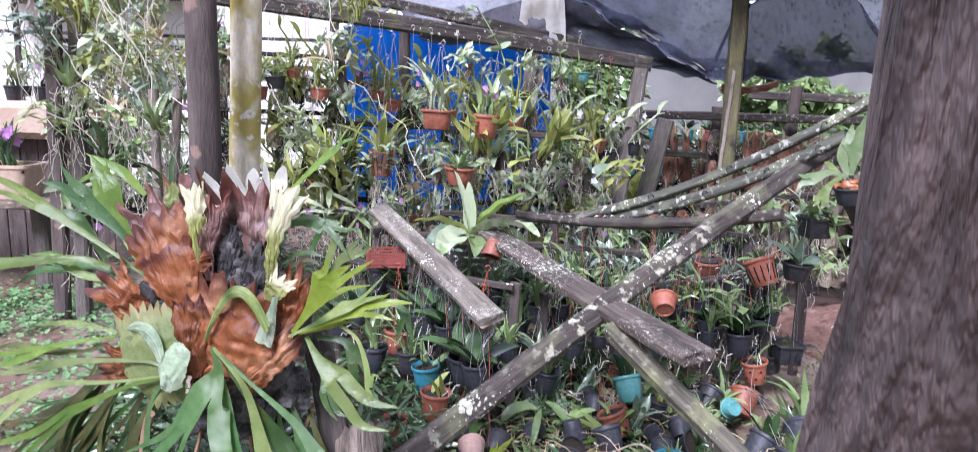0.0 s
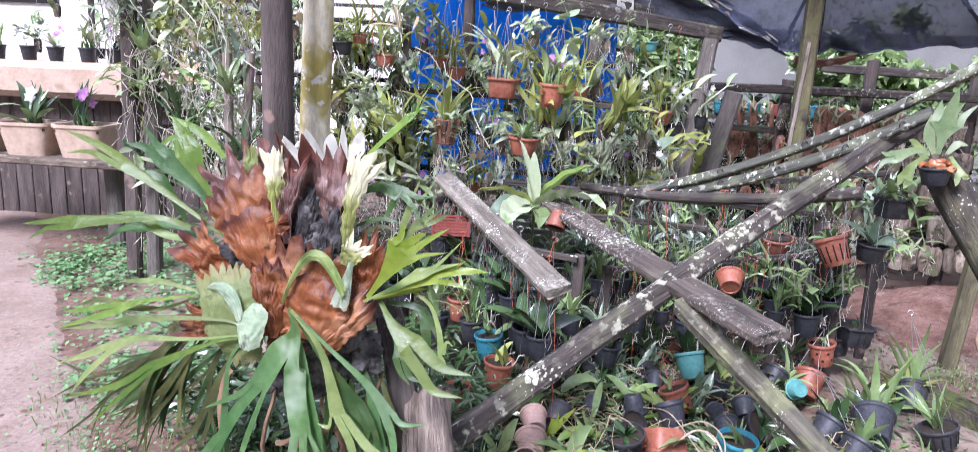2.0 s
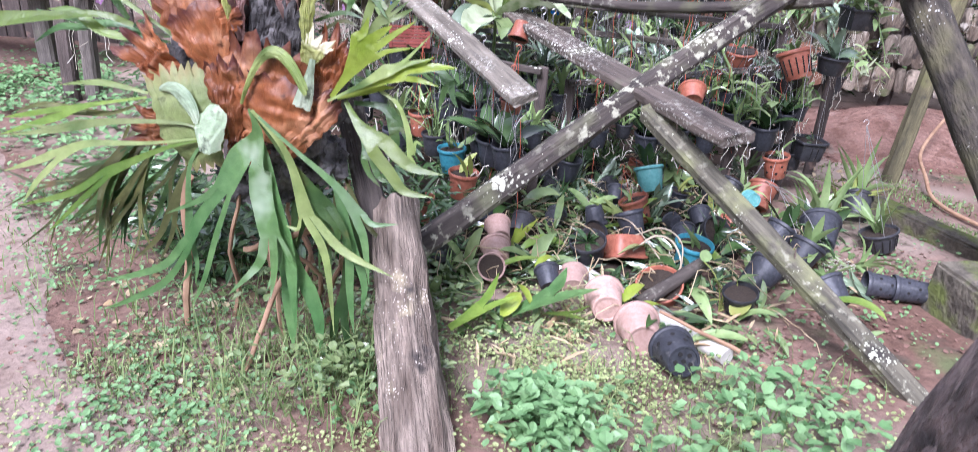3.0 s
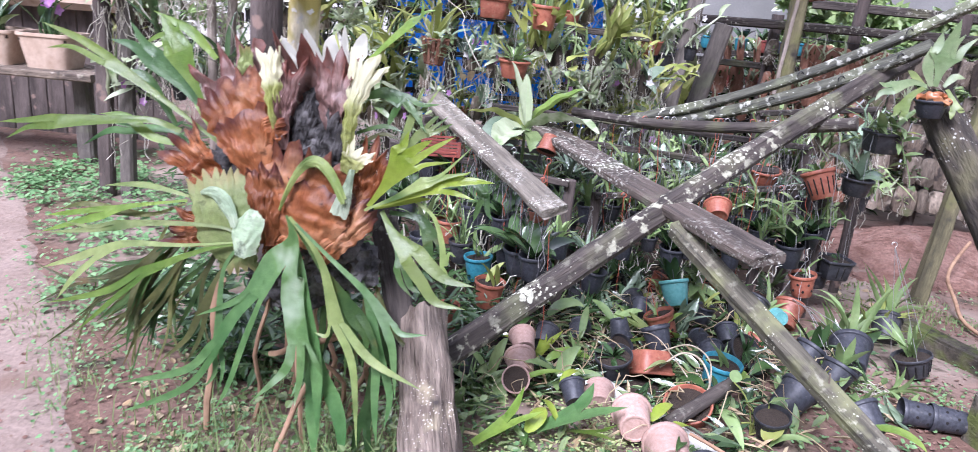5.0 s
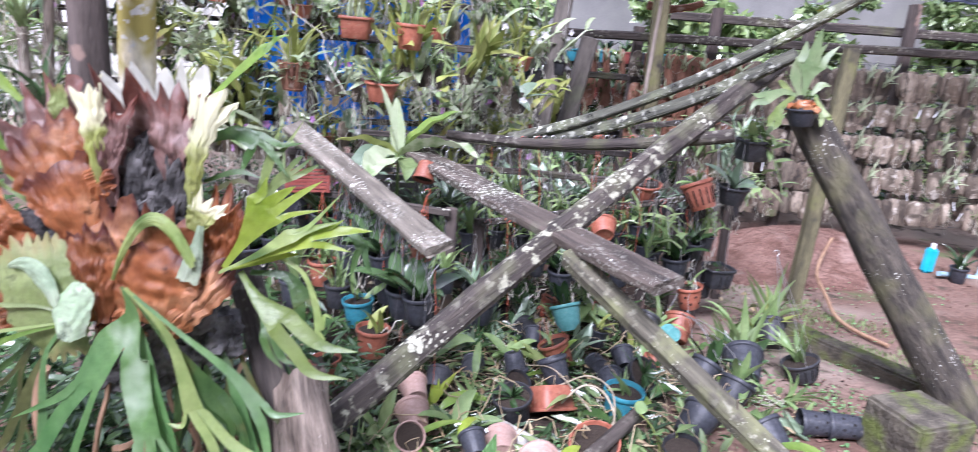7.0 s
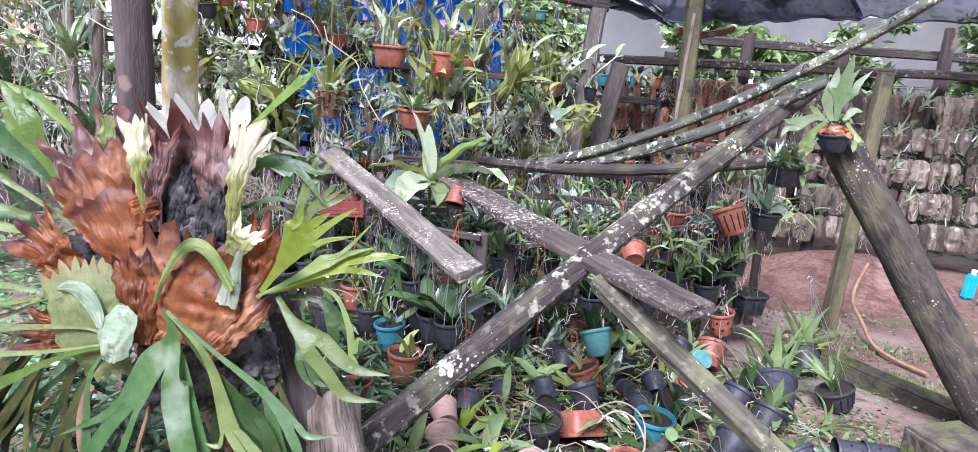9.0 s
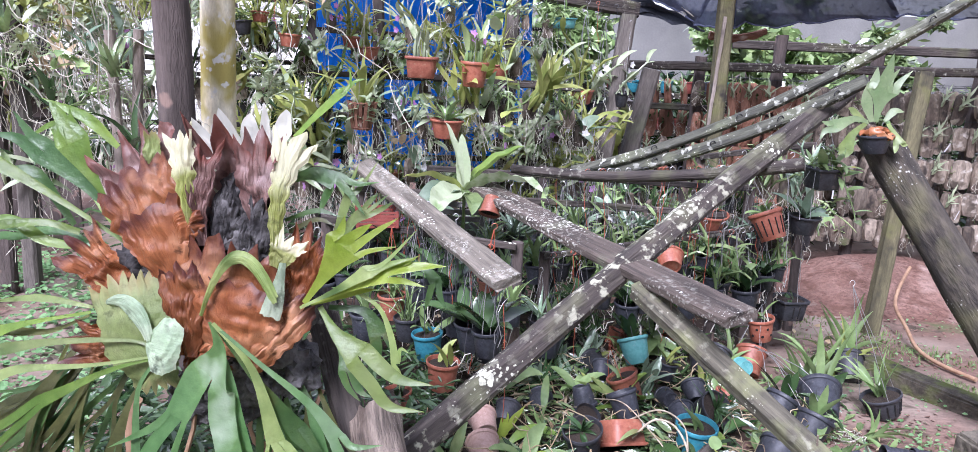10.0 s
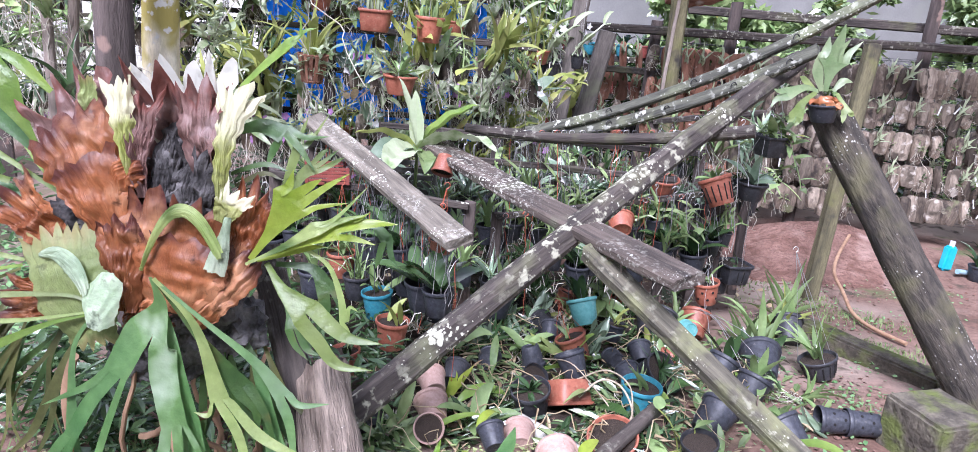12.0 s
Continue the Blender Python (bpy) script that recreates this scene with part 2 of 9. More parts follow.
def plate_material(name, body, body2, tip, fleck, rough, tip_at=0.62, through_light=0.08, spec=0.45):
    """A dry or young shield: fibres run out along the plate, the lobes turn to another colour."""
    mt = surf(name, body, body2, 9, rough, 0.0, gscale=40, grain=0.3, per=0.18)
    nt = mt.node_tree
    bsdf = nt.nodes["Principled BSDF"]
    col = bsdf.inputs["Base Color"].links[0].from_socket
    uv = nt.nodes.new("ShaderNodeTexCoord").outputs["UV"]
    co = nt.nodes.new("ShaderNodeTexCoord").outputs["Object"]
    fibre = tex(nt, uv, 9, 4, 0.65, (6, 0.7, 1))
    col = blend(nt, ramp(nt, fibre, 0.58, 0.95), col, fleck)
    col = blend(nt, ramp(nt, tex(nt, co, 7, 4, 0.6), 0.54, 0.70), col, fleck)
    col = blend(nt, ramp(nt, tex(nt, co, 16, 4, 0.65), 0.60, 0.72), col, tuple(0.35 * k for k in body))
    col = blend(nt, ramp(nt, fibre, 0.42, 0.20), col, tuple(0.6 * k for k in body))
    sep = nt.nodes.new("ShaderNodeSeparateXYZ")
    nt.links.new(uv, sep.inputs[0])
    add = nt.nodes.new("ShaderNodeMath")
    add.operation = "MULTIPLY_ADD"
    add.inputs[1].default_value = 0.45
    nt.links.new(tex(nt, co, 12, 3, 0.6), add.inputs[0])
    nt.links.new(sep.outputs[1], add.inputs[2])
    col = blend(nt, ramp(nt, add.outputs[0], tip_at + 0.2, tip_at + 0.36), col, tip)
    nt.links.new(col, bsdf.inputs["Base Color"])
    bsdf.inputs["Specular IOR Level"].default_value = spec
    b1 = node(nt, "ShaderNodeBump", Strength=0.3, Distance=0.006)
    nt.links.new(fibre, b1.inputs["Height"])
    b2 = node(nt, "ShaderNodeBump", Strength=0.45, Distance=0.008)
    nt.links.new(tex(nt, co, 26, 4, 0.6), b2.inputs["Height"])
    nt.links.new(b1.outputs[0], b2.inputs["Normal"])
    nt.links.new(b2.outputs[0], bsdf.inputs["Normal"])
    tr = nt.nodes.new("ShaderNodeBsdfTranslucent")
    nt.links.new(col, tr.inputs["Color"])
    mx = nt.nodes.new("ShaderNodeMixShader")
    mx.inputs[0].default_value = through_light
    nt.links.new(bsdf.outputs[0], mx.inputs[1])
    nt.links.new(tr.outputs[0], mx.inputs[2])
    nt.links.new(mx.outputs[0], nt.nodes["Material Output"].inputs["Surface"])
    return mt


M["shield"] = plate_material("dry_shield_frond", (0.20, 0.058, 0.020), (0.46, 0.18, 0.068), (0.13, 0.045, 0.036), (0.60, 0.32, 0.17), 0.34, 0.88)
M["shieldold"] = plate_material("old_shield_frond", (0.22, 0.12, 0.10), (0.38, 0.25, 0.22), (0.25, 0.09, 0.065), (0.46, 0.36, 0.34), 0.32, 0.9)
M["creamwhite"] = plate_material("young_shield_white", (0.60, 0.58, 0.36), (0.78, 0.76, 0.62), (0.84, 0.83, 0.75), (0.55, 0.56, 0.30), 0.5, 0.4, 0.3)
M["cream"] = plate_material("young_shield_cream", (0.36, 0.39, 0.10), (0.56, 0.57, 0.26), (0.78, 0.76, 0.56), (0.66, 0.65, 0.40), 0.5, 0.6, 0.3)
M["paleshield"] = plate_material("pale_green_shield", (0.24, 0.31, 0.10), (0.38, 0.43, 0.18), (0.40, 0.36, 0.16), (0.40, 0.46, 0.22), 0.42, 0.85, 0.2)
M["disc"] = plate_material("silver_young_shield", (0.36, 0.47, 0.30), (0.55, 0.63, 0.46), (0.58, 0.64, 0.48), (0.58, 0.65, 0.50), 0.42, 0.9, 0.2)
M["frondold"] = surf("antler_frond_olive", (0.075, 0.09, 0.024), (0.21, 0.21, 0.075), 8, 0.4, 0.25, 60, None, (((0.20, 0.12, 0.05), 5, 0.58, 0.70),), island=0.3, per=0.4, through_light=0.2, grain=0.25, spec=0.4)
M["frondpale"] = surf("antler_frond_pale", (0.21, 0.30, 0.075), (0.42, 0.48, 0.20), 8, 0.36, 0.25, 60, None, (((0.10, 0.17, 0.04), 5, 0.58, 0.72),), island=0.3, per=0.25, through_light=0.25, grain=0.2, spec=0.45, coat=0.15)
M["core"] = surf("dead_frond_core", (0.02, 0.018, 0.018), (0.15, 0.14, 0.135), 18, 0.9, 1.0, 50, None, (), gscale=60)
M["leaninglog"] = surf("leaning_log_bark", (0.0234, 0.0198, 0.0162), (0.09, 0.0747, 0.0576), 9, 0.85, 1.0, 22, (4, 4, 1.0), (((0.14, 0.13, 0.065), 4, 0.50, 0.72), ((0.03, 0.024, 0.02), 9, 0.62, 0.70)), gscale=15, grain=0.55, depth=0.015, dots=(((0.44, 0.43, 0.38), 60, 0.26, 5),))
M["frond"] = surf("antler_frond_green", (0.12, 0.23, 0.032), (0.32, 0.42, 0.09), 7, 0.34, 0.25, 60, None, (((0.36, 0.42, 0.20), 3, 0.62, 0.85),), island=0.35, per=0.3, through_light=0.25, grain=0.2, spec=0.45, coat=0.15)
# pale patches paint the frond's gloss along with its powdery bloom
M["frondmain"] = surf("antler_frond_gloss_bloom_green", (0.075, 0.19, 0.05), (0.22, 0.36, 0.13), 5, 0.34, 0.25, 60, None, (((0.50, 0.60, 0.44), 5, 0.56, 0.68, 3),), island=0.2, per=0.1, through_light=0.2, grain=0.2, spec=0.5, coat=0.15)
M["frondyellow"] = surf("antler_frond_yellow_green", (0.24, 0.34, 0.025), (0.42, 0.48, 0.09), 8, 0.3, 0.25, 60, None, (), island=0.3, per=0.2, through_light=0.28, grain=0.2, spec=0.5, coat=0.15)
# the pale patches here are gloss painted onto the blue-green
M["frondblue"] = surf("antler_frond_blue_green", (0.06, 0.16, 0.045), (0.19, 0.32, 0.12), 6, 0.34, 0.25, 60, None, (((0.36, 0.46, 0.31), 4, 0.60, 0.76),), island=0.3, per=0.3, through_light=0.18, grain=0.2, spec=0.5, coat=0.15)
# darker frond green; shade of rear and inner fronds is in the colour
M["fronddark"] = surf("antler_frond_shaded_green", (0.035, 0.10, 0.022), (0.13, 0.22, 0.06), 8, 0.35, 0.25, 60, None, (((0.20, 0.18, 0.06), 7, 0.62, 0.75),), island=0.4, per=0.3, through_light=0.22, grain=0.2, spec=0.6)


# ---- building helpers ----
def part(name, bm, material, parent=None, label="", smooth=True):
    me = bpy.data.meshes.new(name)
    bm.to_mesh(me)
    bm.free()
    if smooth:
        me.shade_smooth()
        me.set_sharp_from_angle(angle=0.9)
    me.materials.append(M[material])
    ob = new(name, me)
    if parent:
        ob.parent = parent
    if label:
        ob["label"] = label
    return ob


def thing(name, label, category, group="", kind=""):
    return tagged(new(name), label, category, group, kind)


def V(*a):
    return Vector(a)


def basis(d, ref=(0, 0, 1)):
    d = Vector(d).normalized()
    r = d.cross(Vector(ref))
    if r.length < 1e-3:
        r = d.cross(V(1, 0, 0))
    r.normalize()
    return d, r, r.cross(d)


def tube(bm, pts, radii, sides=10, rough=0.0, freq=6.0, caps=True, seed=0.0):
    """A round limb through pts; rough: the relief of its surface in metres."""
    rings = []
    n = len(pts)
    for i, p in enumerate(pts):
        d = pts[min(i + 1, n - 1)] - pts[max(i - 1, 0)]
        _, r, u = basis(d, (0, 1, 0.3))
        rad = radii[i] if hasattr(radii, "__len__") else radii
        ring = []
        for k in range(sides):
            a = 2 * math.pi * k / sides
            o = r * math.cos(a) + u * math.sin(a)
            q = Vector((o.x * 2.2 + seed, o.y * 2.2, o.z * 2.2)) + p * freq * 0.35
            ring.append(bm.verts.new(p + o * (rad + rough * noise.noise(q * 1.7) + 0.4 * rough * noise.noise(q * 6))))
        rings.append(ring)
    for a, b in zip(rings, rings[1:]):
        for k in range(sides):
            bm.faces.new((a[k], a[(k + 1) % sides], b[(k + 1) % sides], b[k]))
    if caps:
        bm.faces.new(rings[0][::-1])
        bm.faces.new(rings[-1])
    return bm


def line(a, b, n, bow=(0, 0, 0), wob=0.0, seed=0.0):
    a, b, bow = Vector(a), Vector(b), Vector(bow)
    out = []
    for i in range(n + 1):
        s = i / n
        p = a.lerp(b, s) + bow * (4 * s * (1 - s))
        if wob:
            p += wob * Vector((noise.noise((s * 3 + seed, seed, 1)), noise.noise((s * 3 + seed, seed, 7)), noise.noise((s * 3 + seed, seed, 13))))
        out.append(p)
    return out


def align(ob, a, b, parent=None):
    """Gives ob a frame of its own at a, its z along the grain."""
    m = Matrix.Translation(a) @ (Vector(b) - Vector(a)).to_track_quat("Z", "Y").to_matrix().to_4x4()
    ob.data.transform(m.inverted())
    ob.matrix_basis = parent.matrix_basis.inverted() @ m if parent else m


def pole(name, a, b, r0, r1, mat, label, category="post", parent=None, n=16, sides=14, rough=0.008, wob=0.0, bow=(0, 0, 0), seed=0.0, group="", jag=0.0):
    pts = line(a, b, n, bow, wob, seed)
    bm = tube(bmesh.new(), pts, [r0 + (r1 - r0) * i / n for i in range(n + 1)], sides, rough, 8, True, seed)
    if jag:
        bm.verts.ensure_lookup_table()
        d = (Vector(b) - Vector(a)).normalized()
        for v in bm.verts[-sides:]:
            v.co += d * jag * (noise.noise(v.co * 45) + 0.5 * noise.noise(v.co * 110))
    ob = part(name, bm, mat, parent)
    align(ob, a, b, parent)
    if not parent:
        tagged(ob, label, category, group)
    return ob


def board(bm, pts, w, h, side, rough=0.003, seed=0.0, ends=True, taper=1.0):
    """A sawn board through pts: side is the direction of its width; its edges are a little worn."""
    rings = []
    n = len(pts)
    for i, p in enumerate(pts):
        d = (pts[min(i + 1, n - 1)] - pts[max(i - 1, 0)]).normalized()
        s = Vector(side)
        s = (s - d * s.dot(d)).normalized()
        u = s.cross(d)
        k = 1 + (taper - 1) * i / (n - 1)
        c = 0.18 * h
        prof = [(-w / 2 + c, -h / 2), (w / 2 - c, -h / 2), (w / 2, -h / 2 + c), (w / 2, h / 2 - c), (w / 2 - c, h / 2), (0, h / 2), (-w / 2 + c, h / 2), (-w / 2, h / 2 - c), (-w / 2, -h / 2 + c)]
        ring = []
        for x, y in prof:
            q = p + s * x * k + u * y * k
            e = noise.noise_vector(q * 9 + V(seed, 0, 0)) * rough + noise.noise_vector(q * 35 + V(seed, 0, 0)) * rough * 0.5
            if ends and i in (0, n - 1):
                e += d * noise.noise(q * 40 + V(seed, 5, 0)) * rough * 4
            ring.append(bm.verts.new(q + e))
        rings.append(ring)
    m = len(rings[0])
    for a, b in zip(rings, rings[1:]):
        for k in range(m):
            bm.faces.new((a[k], b[k], b[(k + 1) % m], a[(k + 1) % m]))
    bm.faces.new(rings[0])
    bm.faces.new(rings[-1][::-1])
    return bm


def plank(name, a, b, w, h, mat, label, side=(0, 1, 0), category="plank", bow=(0, 0, 0), n=24, rough=0.003, seed=0.0, parent=None, taper=1.0, group=""):
    ob = part(name, board(bmesh.new(), line(a, b, n, bow), w, h, side, rough, seed, True, taper), mat, parent, "", False)
    align(ob, a, b, parent)
    if not parent:
        tagged(ob, label, category, group)
    return ob


def box(bm, c, size, rot=None, bevel=0.0, rough=0.0):
    mm = Matrix.Translation(c) @ (rot or Matrix()) @ Matrix.Diagonal((*size, 1))
    geo = bmesh.ops.create_cube(bm, size=1.0, matrix=mm)
    if bevel:
        edges = list({e for v in geo["verts"] for e in v.link_edges})
        bmesh.ops.bevel(bm, geom=edges, offset=bevel, segments=2, affect="EDGES")
    if rough:
        for v in bm.verts:
            v.co += noise.noise_vector(v.co * 12) * rough
    return bm


def ground_z(x, y):
    z = 0.244 - 0.085 * min(max(y, 0.6), 4.6)
    side = min(max((-0.9 - x) / 1.2, 0), 1)
    z += (0.06 - z) * 0.75 * side
    z += 0.13 * math.exp(-(((x - 3.2) / 0.9) ** 2 + ((y - 5.3) / 0.45) ** 2))
    z += 0.014 * noise.noise((x * 2.3, y * 2.3, 0)) + 0.006 * noise.noise((x * 9, y * 9, 3))
    return z


# ---- ground ----
def spaced(lo, hi, step, far):
    core = list(np.arange(lo, hi + 1e-6, step))
    out, s, a, b = core, step, lo, hi
    while b < far:
        s *= 1.35
        a, b = a - s, b + s
        out = [a] + out + [b]
    return out


def ground():
    xs, ys = spaced(-4.5, 5.5, 0.07, 300), spaced(-1.0, 8.0, 0.07, 300)
    verts = [(x, y, ground_z(x, y)) for y in ys for x in xs]
    w = len(xs)
    faces = [(j * w + i, j * w + i + 1, (j + 1) * w + i + 1, (j + 1) * w + i) for j in range(len(ys) - 1) for i in range(w - 1)]
    me = bpy.data.meshes.new("ground")
    me.from_pydata(verts, [], faces)
    me.shade_smooth()
    me.materials.append(M["earth"])
    return tagged(new("ground", me), "bare reddish-brown trodden earth with dusty patches", "ground", "", "structure")


ground()


def trodden_path():
    """A pale dusty strip along the plot, with ragged edges."""
    verts, faces = [], []
    ys = np.arange(-2.0, 7.6, 0.06)
    n = 26
    for y in ys:
        a = 0.16 - 0.77 * y + 0.14 * noise.noise((y * 1.3, 0, 2)) + 0.06 * noise.noise((y * 6, 0, 5))
        b = a - 1.5 + 0.2 * noise.noise((y * 0.9, 7, 2))
        for i in range(n + 1):
            x = a + (b - a) * i / n
            verts.append((x, y, ground_z(x, y) + (0.006 if 0 < i < n else -0.004)))
    for j in range(len(ys) - 1):
        for i in range(n):
            k = j * (n + 1) + i
            faces.append((k, k + n + 1, k + n + 2, k + 1))
    me = bpy.data.meshes.new("path")
    me.from_pydata(verts, [], faces)
    me.shade_smooth()
    me.materials.append(M["dust"])
    return tagged(new("path", me), "pale pinkish trodden dust path beside the weeds", "path", "", "structure")


trodden_path()


def shade_patch():
    """Shade under racks and heap as a dark sheet, thinning at its ragged edge."""
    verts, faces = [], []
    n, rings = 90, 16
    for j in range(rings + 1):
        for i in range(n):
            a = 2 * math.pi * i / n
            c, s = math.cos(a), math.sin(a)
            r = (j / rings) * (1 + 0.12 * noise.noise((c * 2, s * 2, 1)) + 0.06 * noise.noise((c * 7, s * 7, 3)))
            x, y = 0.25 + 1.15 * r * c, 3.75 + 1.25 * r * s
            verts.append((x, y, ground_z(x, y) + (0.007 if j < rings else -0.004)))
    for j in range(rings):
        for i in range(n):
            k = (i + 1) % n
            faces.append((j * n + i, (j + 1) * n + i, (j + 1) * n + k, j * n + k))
    me = bpy.data.meshes.new("shade_patch")
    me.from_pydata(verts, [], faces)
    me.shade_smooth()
    me.materials.append(M["shade_patch"])
    return tagged(new("shade_patch", me), "dark earth sheet for the shade under the racks", "soil", "", "structure")


shade_patch()

# ---- posts, fallen planks and poles ----
near_tree = pole("leaning_tree", (0.586, 0.90, ground_z(0.586, 0.90) - 0.03), (0.17, -0.154, 2.0), 0.105, 0.098, "bark", "rough dark brown bare leaning tree close by", "tree", n=40, sides=28, rough=0.012)
trunk_a, trunk_b = V(0.586, 0.90, ground_z(0.586, 0.90) - 0.03), V(0.17, -0.154, 2.0)
rb = random.Random(3)
for k in range(34):
    d, r, u = basis(trunk_b - trunk_a, (0, 1, 0.3))
    ang, s = rb.uniform(0, 6.28), rb.uniform(0.1, 0.8)
    o = r * math.cos(ang) + u * math.sin(ang)
    p = trunk_a.lerp(trunk_b, s) + o * 0.098
    bm = bmesh.new()
    w, h = rb.uniform(0.012, 0.028), rb.uniform(0.04, 0.11)
    grid = []
    for i in range(7):
        row = []
        for j in range(5):
            x, y = (j / 4 - 0.5) * 2, (i / 6 - 0.5) * 2
            f = (1 - 0.5 * y * y) * (1 + 0.4 * noise.noise((x * 2, y * 2, k)))
            q = p + d * (y * h * (1 + 0.3 * noise.noise((x * 3, k, 1)))) + o.cross(d) * (x * w * f) + o * (0.010 - 0.012 * (x * x + y * y * 0.6) + 0.004 * noise.noise((x * 2, y * 3, k + 5)))
            row.append(bm.verts.new(q))
        grid.append(row)
    for i in range(6):
        for j in range(4):
            bm.faces.new((grid[i][j], grid[i][j + 1], grid[i + 1][j + 1], grid[i + 1][j]))
    flake = part("bark_flake", bm, "bark", near_tree)
    align(flake, trunk_a, trunk_b, near_tree)
pole("wooden_post", (-1.13, 2.95, ground_z(-1.1, 2.95) - 0.02), (-1.11, 2.95, 2.75), 0.062, 0.06, "post", "thick dark brown wooden post with peeled patches", "post", n=30, rough=0.006)
pole("lichen_post", (-1.10, 3.20, ground_z(-1.1, 3.2) - 0.02), (-0.99, 3.22, 2.8), 0.068, 0.062, "palepost", "pale round post with cream and yellow lichen", "post", n=30, rough=0.006)
pole("thin_stake", (-1.50, 3.3, ground_z(-1.5, 3.3)), (-1.485, 3.3, 1.525), 0.024, 0.021, "tanwood", "thin grey weathered wooden stake", "stake", n=12, rough=0.003, group="stakes behind the fern")
pole("thin_stake", (-1.52, 3.3, ground_z(-1.5, 3.3)), (-1.372, 3.3, 1.53), 0.024, 0.02, "tanwood", "thin grey weathered wooden stake", "stake", n=12, rough=0.003, seed=3.0, group="stakes behind the fern")
plank("square_post", (-2.72, 4.5, ground_z(-2.7, 4.5) - 0.02), (-2.60, 4.5, 2.6), 0.09, 0.07, "post", "dark square wooden post", (1, 0, 0), "post", seed=2.0)
plank("square_post", (-2.57, 4.48, ground_z(-2.6, 4.5) - 0.02), (-2.44, 4.48, 2.6), 0.085, 0.08, "greywood", "dark grey square wooden post", (1, 0, 0), "post", seed=4.0)
plank("short_plank", (-0.56, 3.8, 0.925), (0.062, 2.61, 0.725), 0.105, 0.035, "paleplank", "loose weathered plank with white lichen and a broken end", (1, 0.45, 0.35), seed=1.0, rough=0.004)
plank("wide_plank", (0.02, 3.72, 0.835), (0.742, 2.27, 0.728), 0.135, 0.04, "plank", "long weathered plank speckled with white lichen, lying across a beam", (1, 0.5, 0.1), bow=(0, 0, -0.012), seed=5.0, rough=0.004)
plank("fallen_beam", (-0.30, 2.18, 0.295), (1.66, 3.57, 1.335), 0.085, 0.085, "lichenbeam", "heavy dark fallen beam with lichen patches", (0.6, -0.6, 0.55), seed=9.0, bow=(0, 0, 0.03), rough=0.004)
rafter = plank("fallen_rafter", (0.50, 2.60, 0.715), (1.325, 1.775, 0.055), 0.075, 0.06, "mossy", "mossy green-grey fallen rafter reaching to the ground", (1, 0.5, 0.3), seed=12.0, rough=0.004)
for p in ((0.56, 2.54, 0.69), (0.96, 2.14, 0.365), (0.60, 2.50, 0.66)):
    nail = part("nail", tube(bmesh.new(), line(p, (p[0] - 0.01, p[1] - 0.01, p[2] + 0.055), 3), 0.003, 6), "log", rafter)
    align(nail, p, (p[0] - 0.01, p[1] - 0.01, p[2] + 0.055), rafter)
pole("thin_pole", (0.17, 3.85, 0.91), (1.29, 3.12, 1.07), 0.022, 0.028, "beam", "thin grey pole lying across the fallen beams", "pole", n=24, rough=0.004, bow=(0.0, 0, -0.045), seed=6.0)
upper_lath = plank("sloping_lath", (0.50, 4.05, 0.87), (1.93, 3.15, 1.76), 0.046, 0.036, "lath", "long sloping roof lath with lichen along its edge", (0.3, 0.4, 1), bow=(0.0, 0, -0.10), seed=15.0)
lower_lath = plank("sloping_lath", (0.62, 4.0, 0.87), (1.60, 3.3, 1.40), 0.055, 0.036, "lath", "long sloping mossy lath with a broken upper end", (0.3, 0.4, 1), bow=(0.0, 0, -0.06), seed=18.0)
for lath, a, b, bow in ((upper_lath, V(0.50, 4.05, 0.87), V(1.93, 3.15, 1.76), -0.10), (lower_lath, V(0.62, 4.0, 0.87), V(1.60, 3.3, 1.40), -0.06)):
    for f in (0.25, 0.48, 0.72, 0.9):
        p = a.lerp(b, f) + V(0, -0.02, bow * 4 * f * (1 - f) - 0.01)
        hook = tube(bmesh.new(), [p + V(0.014 * math.sin(q), -0.01, 0.02 - 0.018 * math.cos(q)) for q in [0.45 * j for j in range(12)]], 0.0026, 6)
        align(part("hook", hook, "darkhook", lath, "dark wire hook"), p, p + V(0, 0, 1), lath)
pole("leaning_log", (2.236, 2.64, ground_z(2.236, 2.64) - 0.02), (1.615, 3.213, 1.19), 0.092, 0.076, "leaninglog", "thick dark log leaning at an angle", "post", n=30, sides=18, rough=0.008)
pole("broken_log", (-0.165, 1.33, ground_z(-0.165, 1.33) - 0.06), (-0.345, 2.135, 0.475), 0.094, 0.072, "log", "pale weathered broken log leaning out of the weeds", "log", n=40, sides=28, rough=0.016, jag=0.05)
plank("dark_stake", (-0.27, 1.90, ground_z(-0.27, 1.9) - 0.02), (-0.52, 2.28, 0.80), 0.085, 0.07, "beam", "dark square stake carrying the fern, spotted with lichen", (1, 0, 0), "stake", seed=21.0)
plank("algae_post", (2.37, 4.25, ground_z(2.37, 4.25) - 0.02), (2.69, 4.62, 1.40), 0.088, 0.085, "greenpost", "leaning square post green with algae", (1, 0, 0), "post", seed=22.0)


# ---- the staghorn fern: its own frame faces the viewer, unit 1.55 cm, origin at the middle of its hub ----
FU = 0.0155
fern = thing("staghorn_fern", "large staghorn fern, rusty brown shields and green antler fronds, on stake", "fern")
fern.matrix_basis = look((-0.14, 0.222, 1.507), (0.097, 2.123, 0.932), 3.8).to_3x3().to_4x4()
